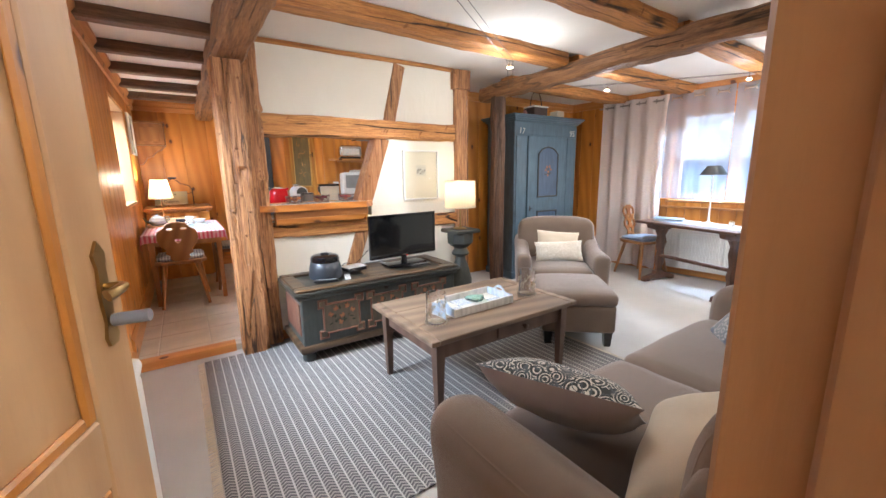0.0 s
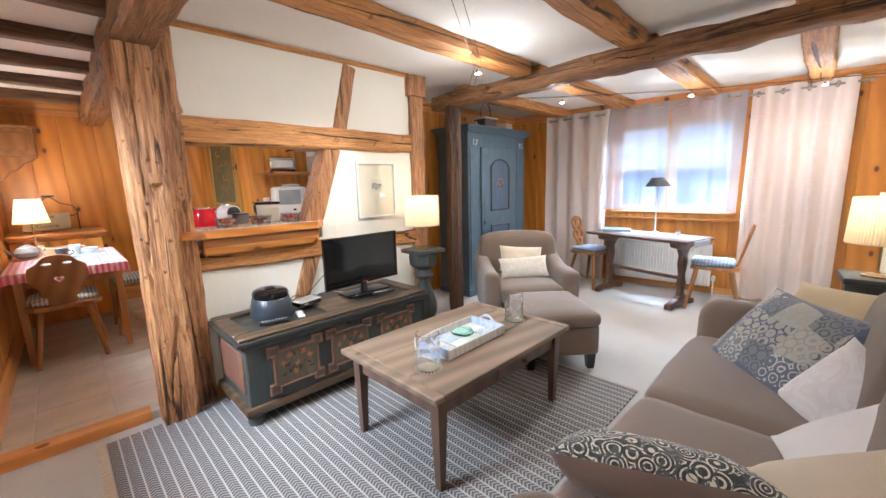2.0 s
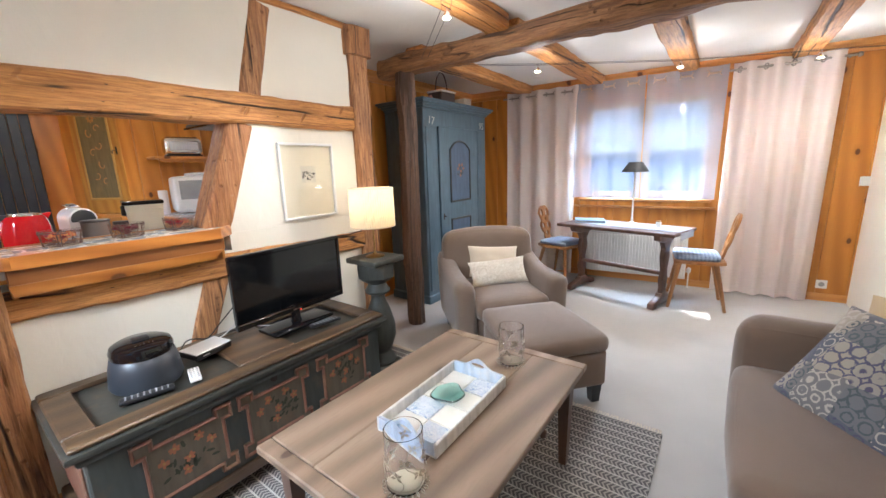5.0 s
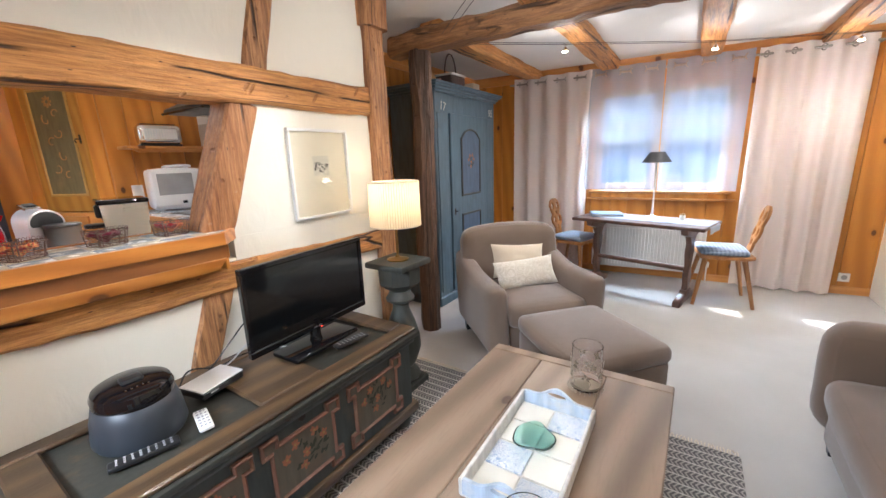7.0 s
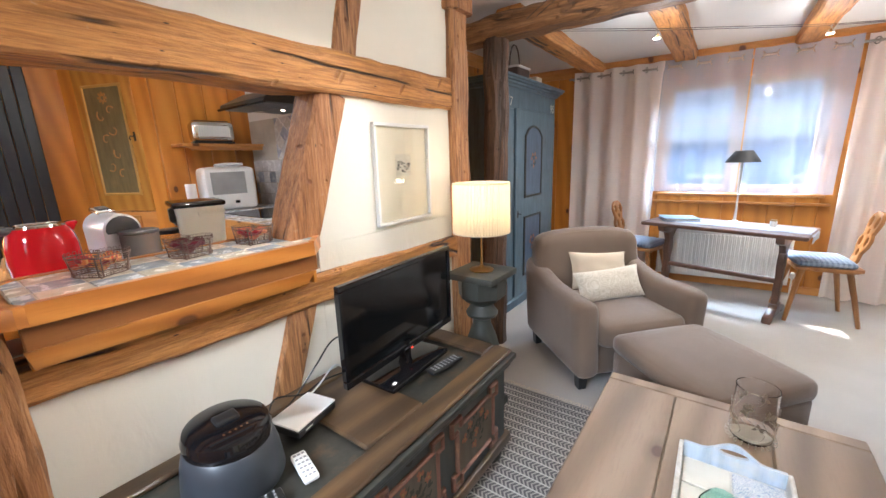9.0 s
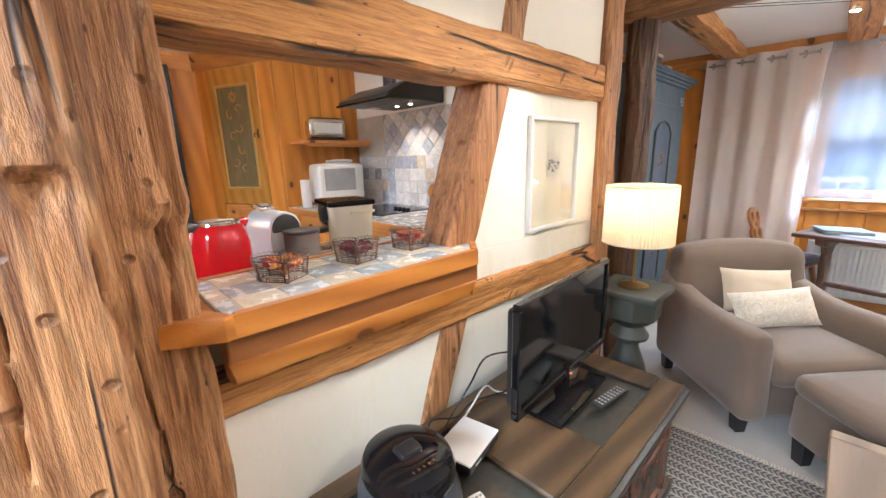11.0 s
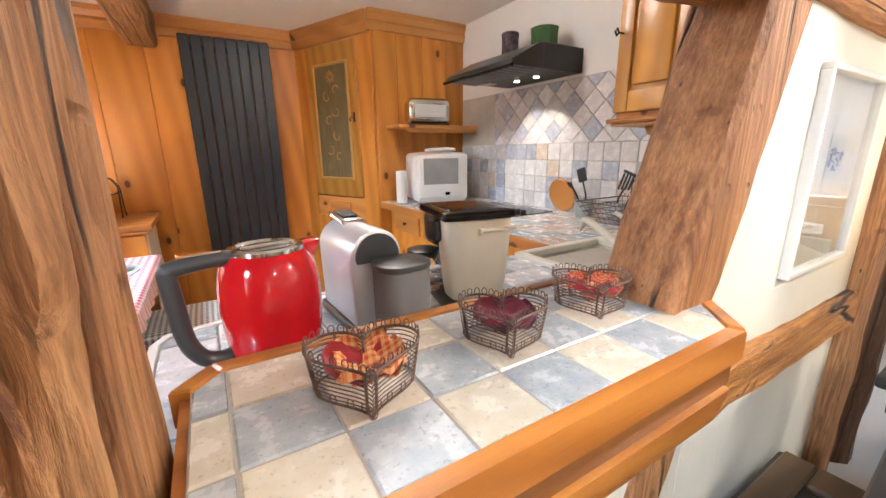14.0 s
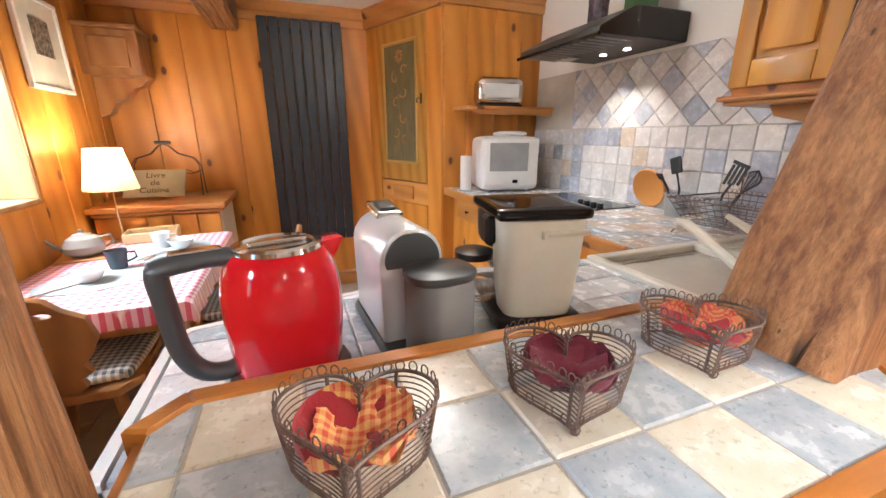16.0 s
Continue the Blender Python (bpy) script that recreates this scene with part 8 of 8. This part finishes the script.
part("glass_body", lathe([(0.0, 0.0), (0.045, 0.0), (0.056, 0.02), (0.052, 0.055), (0.038, 0.085), (0.036, 0.085), (0.050, 0.054), (0.053, 0.021), (0.043, 0.003), (0, 0.003)], 28), CLEAR, ca)
part("collar", lathe([(0.039, 0.083), (0.041, 0.086), (0.041, 0.098), (0.036, 0.100)], 24), BLACK, ca)

# ---- dining corner ----
CHECK_RED = gingham("red_white_check", (0.70, 0.56, 0.56), (0.55, 0.03, 0.075), 0.036)
dt = thing("dining_table", (-0.03, 5.05, STEP), "dark wooden dining table under a checked cloth", "dining table")
part("tabletop", box((0.68, 1.10, 0.030), (0, 0, 0.700), 0.005), DARK_WOOD, dt)
for x in (-1, 1):
    part("apron", box((0.02, 0.95, 0.10), (x * 0.27, 0, 0.635), 0.003), CHAIR_WOOD, dt)
    for y in (-1, 1):
        part("leg", lathe([(0.026, 0), (0.034, 0.62), (0.036, 0.685)], sides=4, at=(x * 0.28, y * 0.49, 0)), CHAIR_WOOD, dt)
for y in (-1, 1):
    part("apron", box((0.52, 0.02, 0.10), (0, y * 0.49, 0.635), 0.003), CHAIR_WOOD, dt)
tc = bmesh.new()
nx, ny = 34, 52
gr = {}
for i in range(nx + 1):
    for j in range(ny + 1):
        u, v = (i / nx - 0.5) * 0.87, (j / ny - 0.5) * 1.28
        ox, oy = max(0, abs(u) - 0.345), max(0, abs(v) - 0.555)
        drop = ox + oy
        wob = 0.016 * math.sin(v * 22 + u * 3) * min(1, ox * 9) + 0.016 * math.sin(u * 24) * min(1, oy * 9)
        x = math.copysign(min(abs(u), 0.345) + (0.010 * ox + abs(wob) * (ox > 0) + 0.002 * (ox > 0)), u)
        y = math.copysign(min(abs(v), 0.555) + (0.010 * oy + abs(wob) * (oy > 0) + 0.002 * (oy > 0)), v)
        gr[i, j] = tc.verts.new((x, y, 0.7185 - drop * 0.92))
for i in range(nx):
    for j in range(ny):
        tc.faces.new((gr[i, j], gr[i + 1, j], gr[i + 1, j + 1], gr[i, j + 1]))
geom = bmesh.ops.extrude_face_region(tc, geom=tc.faces[:])
bmesh.ops.translate(tc, vec=(0, 0, 0.002), verts=[v for v in geom["geom"] if isinstance(v, bmesh.types.BMVert)])
bmesh.ops.recalc_face_normals(tc, faces=tc.faces)
single("tablecloth", tc, CHECK_RED, "red and white checked tablecloth on the dining table", "tablecloth", at=pose(-0.03, 5.05, STEP))
TZ = STEP + 0.7208
farm_chair((-0.09, 4.62, STEP), 180, "carved honey-brown chair with a heart-pierced back at the table", "dining chairs", CHECK_DARK, CHAIR_WOOD, 0)
farm_chair((0.44, 5.06, STEP), -90, "carved honey-brown chair with a checked pad beside the dining table", "dining chairs", CHECK_DARK, CHAIR_WOOD, 0)
MAT = plain("woven_grey_mat", (0.36, 0.40, 0.40), 0.85, bump=0.002, fine=200)
CERAMIC = plain("white_china", (0.74, 0.73, 0.71), 0.15, vary=0.03, bump=0.0)
SLATE = plain("slate_glaze", (0.055, 0.07, 0.09), 0.25, bump=0.0)
STONEWARE = plain("grey_stoneware", (0.30, 0.28, 0.24), 0.25)


def oval_mat(at, turn):
    bm = lathe([(0.0, 0), (0.20, 0), (0.205, 0.001), (0.205, 0.0035), (0.20, 0.004), (0, 0.004)], 48)
    bmesh.ops.scale(bm, vec=(1.0, 0.72, 1.0), verts=bm.verts)
    return single("placemat", bm, MAT, "oval grey woven placemat on the tablecloth", "placemat", "placemats", at=pose(*at, 0, 0, turn))


def mug(at, turn, material, label, r=0.042, h=0.082):
    m = thing("mug", at, label, "cup", "mugs", turn)
    part("cup", lathe([(0, 0), (r * 0.72, 0), (r * 0.78, 0.004), (r, h), (r - 0.003, h), (r * 0.74, 0.006), (0, 0.006)], 28), material, m)
    part("handle", tube([(r * 0.9, 0, h * 0.82), (r + 0.024, 0, h * 0.80), (r + 0.028, 0, h * 0.5), (r * 0.85, 0, h * 0.30)], 0.005, 8), material, m)


def bowl_at(at, r=0.062):
    return single("bowl", lathe([(0, 0), (r * 0.42, 0), (r * 0.75, 0.018), (r, 0.048), (r - 0.003, 0.048), (r * 0.72, 0.021), (r * 0.4, 0.005), (0, 0.005)], 30), CERAMIC, "white china bowl on the dining table", "bowl", "bowls", at=pose(*at))


oval_mat((-0.07, 4.84, TZ), 20)
oval_mat((0.09, 5.22, TZ), 60)
mug((-0.055, 4.985, TZ + 0.004), 10, SLATE, "slate-blue mug on a placemat")
mug((0.03, 5.30, TZ + 0.004), 15, CERAMIC, "white china mug on a placemat")
bowl_at((-0.10, 4.82, TZ + 0.004))
bowl_at((0.125, 5.26, TZ + 0.004))
for at, tn in (((0.02, 5.13), 62), ((0.045, 5.12), 66), ((-0.17, 4.74), 50)):
    cu = thing("table_knife", (at[0], at[1], TZ + 0.0045), "steel cutlery lying on the placemat", "cutlery", "cutlery", tn)
    part("blade", box((0.09, 0.012, 0.002), (0.05, 0, 0.0015), 0.0006), CHROME, cu)
    part("grip", box((0.085, 0.014, 0.004), (-0.04, 0, 0.0025), 0.0012), CHROME, cu)
tpt = thing("teapot", (-0.265, 5.24, TZ + 0.012), "grey stoneware teapot on a wooden board", "teapot", turn=15)
part("belly", lathe([(0, 0), (0.050, 0), (0.075, 0.02), (0.080, 0.05), (0.062, 0.085), (0.040, 0.096), (0, 0.097)], 30), STONEWARE, tpt)
part("lid", lathe([(0.040, 0.0965), (0.036, 0.104), (0.012, 0.110), (0.008, 0.116), (0.012, 0.124), (0, 0.128)], 24), STONEWARE, tpt)
part("spout", tube([(-0.070, 0, 0.035), (-0.105, 0, 0.055), (-0.125, 0, 0.092)], 0.014, 10, r_end=0.008), STONEWARE, tpt)
part("handle", tube([(0.062, 0, 0.082), (0.105, 0, 0.090), (0.112, 0, 0.05), (0.075, 0, 0.03)], 0.006, 8), STONEWARE, tpt)
single("wooden_board", box((0.22, 0.18, 0.011), (0, 0, 0.0055), 0.004), PINE_X, "small wooden trivet board under the teapot", "board", at=pose(-0.26, 5.24, TZ, 0, 0, 10))
wbk = thing("bread_basket", (-0.07, 5.53, TZ), "low pale wicker tray on the dining table", "basket", turn=8)
STRAW = plain("pale_straw", (0.52, 0.38, 0.20), 0.7, bump=0.004, fine=80)
part("bottom", box((0.24, 0.16, 0.006), (0, 0, 0.004), 0.002), STRAW, wbk)
for sx, sy, x, y in ((0.25, 0.012, 0, 0.08), (0.25, 0.012, 0, -0.08), (0.012, 0.15, 0.12, 0), (0.012, 0.15, -0.12, 0)):
    part("side", box((sx, sy, 0.055), (x, y, 0.030), 0.004), STRAW, wbk)
SHADE_GLOW = voile("cream_paper_shade", (0.82, 0.68, 0.44), 0.0, 0.6)
table_lamp((-0.215, 5.55, TZ), 0.118, 0.078, 0.29, 0.50, "lit lamp with a cream cone shade on the dining table", "dining lamps", 5.5, stem=CHROME, base=CHROME, cover=SHADE_GLOW, pleats=24)

# buffet with a refrigerator at its end
bu = thing("buffet", (-0.06, 6.0, STEP), "low pine buffet with a thick top against the back wall", "buffet")
part("top", box((0.70, 0.67, 0.035), (0.0, 0, 0.8725), 0.008, 2), PINE_X, bu)
part("top_moulding", box((0.67, 0.64, 0.022), (0.0, 0, 0.8435), 0.006), PINE_X, bu)
for k in range(5):
    part("front_board", box((0.124, 0.02, 0.80), (-0.268 + 0.129 * k, -0.29, 0.425), 0.005), PINE, bu)
part("carcass", box((0.60, 0.57, 0.82), (-0.02, 0.01, 0.42), 0.003), PINE, bu)
part("white_end_panel", box((0.025, 0.50, 0.80), (0.297, 0.03, 0.425), 0.006), WHITE_PAINT, bu, "white enamelled refrigerator side")
bo = thing("cook_book_stand", (-0.125, 5.95, STEP + 0.8905), "sage recipe box lid on a stand, lettered Livre de Cuisine", "book stand", turn=-4)
SAGE = plain("sage_card", (0.36, 0.33, 0.24), 0.7)
cov = part("cover", box((0.34, 0.012, 0.20), (0, 0, 0.102), 0.003, turn=(-38, 0, 0)), SAGE, bo)
part("stand_foot", tube([(0.0, 0.02, 0.12), (-0.05, 0.10, 0.0)], 0.008, 6), PINE, bo)
INK = plain("dark_brown_ink", (0.05, 0.035, 0.03), 0.8)
for txt, dz in (("Livre", 0.055), ("de", 0.0), ("Cuisine", -0.055)):
    lettering(txt, 0.055, pose(0, 0, 0.102, -38) @ pose(0, -0.0072, dz, 90), INK, cov)
wr = thing("wire_rack", (-0.09, 6.13, STEP + 0.8905), "dark wrought-iron bottle carrier on the buffet", "wire rack", turn=-4)
hoop = [(-0.20, 0, 0.0), (-0.20, 0, 0.20), (-0.17, 0, 0.25), (-0.08, 0, 0.28), (-0.03, 0, 0.33), (0, 0, 0.345), (0.03, 0, 0.33), (0.08, 0, 0.28), (0.17, 0, 0.25), (0.20, 0, 0.20), (0.20, 0, 0.0)]
for y in (-0.05, 0.05):
    part("hoop", tube([(x, y * (1 - z / 0.345), z) for x, _, z in hoop], 0.004, 6), IRON, wr)
    part("scallop", tube([(-0.20 + 0.40 * k / 36, y, 0.17 - 0.022 * abs(math.sin(math.pi * 4 * k / 36))) for k in range(37)], 0.003, 5), IRON, wr)
part("grip", tube([(-0.045, 0, 0.352), (0.045, 0, 0.352)], 0.011, 8), BLACK, wr)

# dark vertical radiator
ANTH = plain("anthracite_lacquer", (0.022, 0.026, 0.034), 0.4, vary=0.08)
vr = thing("vertical_radiator", (0.86, BACK - 0.05, 0.0), "tall anthracite flat-slat radiator on the back wall", "radiator")
slat = mesh_of("slat", box((0.069, 0.016, 1.66), (0, 0, 0), 0.005), ANTH)
for k in range(8):
    part("slat", slat, None, vr, at=pose(-0.256 + 0.0732 * k, -0.02, 1.33))
for z in (0.56, 2.08):
    part("header", box((0.58, 0.022, 0.04), (0, 0.0, z), 0.004), ANTH, vr)
for x in (-0.2, 0.2):
    part("bracket", box((0.03, 0.034, 0.06), (x, 0.022, 1.9), 0.004), ANTH, vr)

# bracket cupboard, picture, beam bracket
bc = thing("bracket_cupboard", (-0.26, 6.20, 1.70), "small dark pine bracket cupboard high in the corner", "cupboard")
part("box_body", box((0.31, 0.24, 0.26), (0, 0, 0.135), 0.006), CHAIR_WOOD, bc)
part("top_moulding", box((0.34, 0.27, 0.025), (0.0, -0.01, 0.277), 0.006), CHAIR_WOOD, bc)
part("door_field", box((0.20, 0.012, 0.17), (0, -0.122, 0.135), 0.005), CHAIR_WOOD, bc)
part("bracket", prism([(-0.15, 0.0), (0.15, 0.0), (0.10, -0.05), (0.06, -0.06), (0.0, -0.13), (-0.06, -0.15), (-0.10, -0.22), (-0.15, -0.24)], 0.10, (0, 0.05, 0.004)), CHAIR_WOOD, bc)
pw_ = thing("framed_print", (LEFT + 0.030, 5.68, 1.785), "pale-framed small picture on the pine wall", "picture", turn=90)
for sx, sz, x, z in ((0.40, 0.022, 0, 0.209), (0.40, 0.022, 0, -0.209), (0.022, 0.396, -0.189, 0), (0.022, 0.396, 0.189, 0)):
    part("frame_bar", box((sx, 0.022, sz), (x, 0, z), 0.003), WHITE_PAINT, pw_)
part("mount", box((0.36, 0.008, 0.40), (0, 0.003, 0)), plain("ivory_mount", (0.66, 0.62, 0.52), 0.8), pw_)
part("print", box((0.16, 0.003, 0.17), (0, -0.003, 0.03)), plain("sepia_print", (0.22, 0.18, 0.14), 0.7, vary=0.8, scale=50), pw_)

# west windows: reveal boards, frame and pane
for k, (a, b) in enumerate(L_OPEN):
    w = thing("window_%d" % (k + 2), (0, 0, 0), "small deep-set window in the pine wall", "window", kind="structure")
    yc = (a + b) / 2
    part("sill_board", box((0.28, b - a, 0.022), (LEFT - 0.13, yc, 1.051), 0.004), PINE_PALE, w)
    part("head_board", box((0.28, b - a, 0.018), (LEFT - 0.13, yc, 1.991), 0.004), PINE_PALE, w)
    for y in (a + 0.009, b - 0.009):
        part("reveal_board", box((0.28, 0.018, 0.92), (LEFT - 0.13, y, 1.522), 0.004), PINE_PALE, w)
    for y0, y1, z0, z1 in ((a + 0.018, a + 0.07, 1.062, 1.98), (b - 0.07, b - 0.018, 1.062, 1.98), (yc - 0.03, yc + 0.03, 1.062, 1.98), (a + 0.07, b - 0.07, 1.062, 1.11), (a + 0.07, b - 0.07, 1.93, 1.98)):
        part("frame_bar", box((0.045, y1 - y0, z1 - z0), (LEFT - 0.20, (y0 + y1) / 2, (z0 + z1) / 2), 0.004), WHITE_PAINT, w)
    pn_ = part("pane", box((0.004, b - a - 0.10, 0.85), (LEFT - 0.20, yc, 1.52)), PANE, w, smooth=0)
    pn_.visible_shadow = False

# ---- outside: the neighbouring house and ground ----
ROOF = plain("mottled_grey_roof_tile", (0.30, 0.33, 0.38), 0.6, vary=0.5, scale=9)
# cool shade on the facade is put into this blue base colour
HOUSE = plain("cool_shade_render", (0.06, 0.14, 0.34), 0.85)
setting("ground", box((300, 300, 0.2), (0, 0, -3.2)), plain("yard_paving", (0.30, 0.29, 0.28), 0.9, scale=1.5), "paved yard far below the window", "ground")
nb = thing("neighbour_house", (13.0, 3.6, -3.1), "neighbouring house with a tiled roof across the yard", "house")
part("wall", box((5.0, 12.0, 4.7), (3.0, 0, 2.35)), HOUSE, nb)
for y in (-3.4, -1.2, 1.2, 3.4):
    wn_ = part("window", box((0.06, 0.9, 1.2), (0.49, y, 3.2), 0.01), WHITE_PAINT, nb)
    part("pane", box((0.02, 0.36, 1.0), (0.455, y - 0.21, 3.2)), SCREEN, wn_)
    part("pane", box((0.02, 0.36, 1.0), (0.455, y + 0.21, 3.2)), SCREEN, wn_)
rf = part("roof", box((4.6, 12.6, 0.12), (1.95, 0, 6.2), turn=(0, -42, 0)), ROOF, nb)
rt_b = bmesh.new()
for i in range(17):
    for j in range(42):
        box((0.30, 0.27, 0.03), (0.20 + 0.20 * i * 0.743, -6.1 + 0.29 * j, 4.78 + 0.20 * i * 0.669 + 0.02), turn=(0, -38, 0), into=rt_b)
tagged(part("roof_tiles", rt_b, ROOF, rf), kind="stuff")
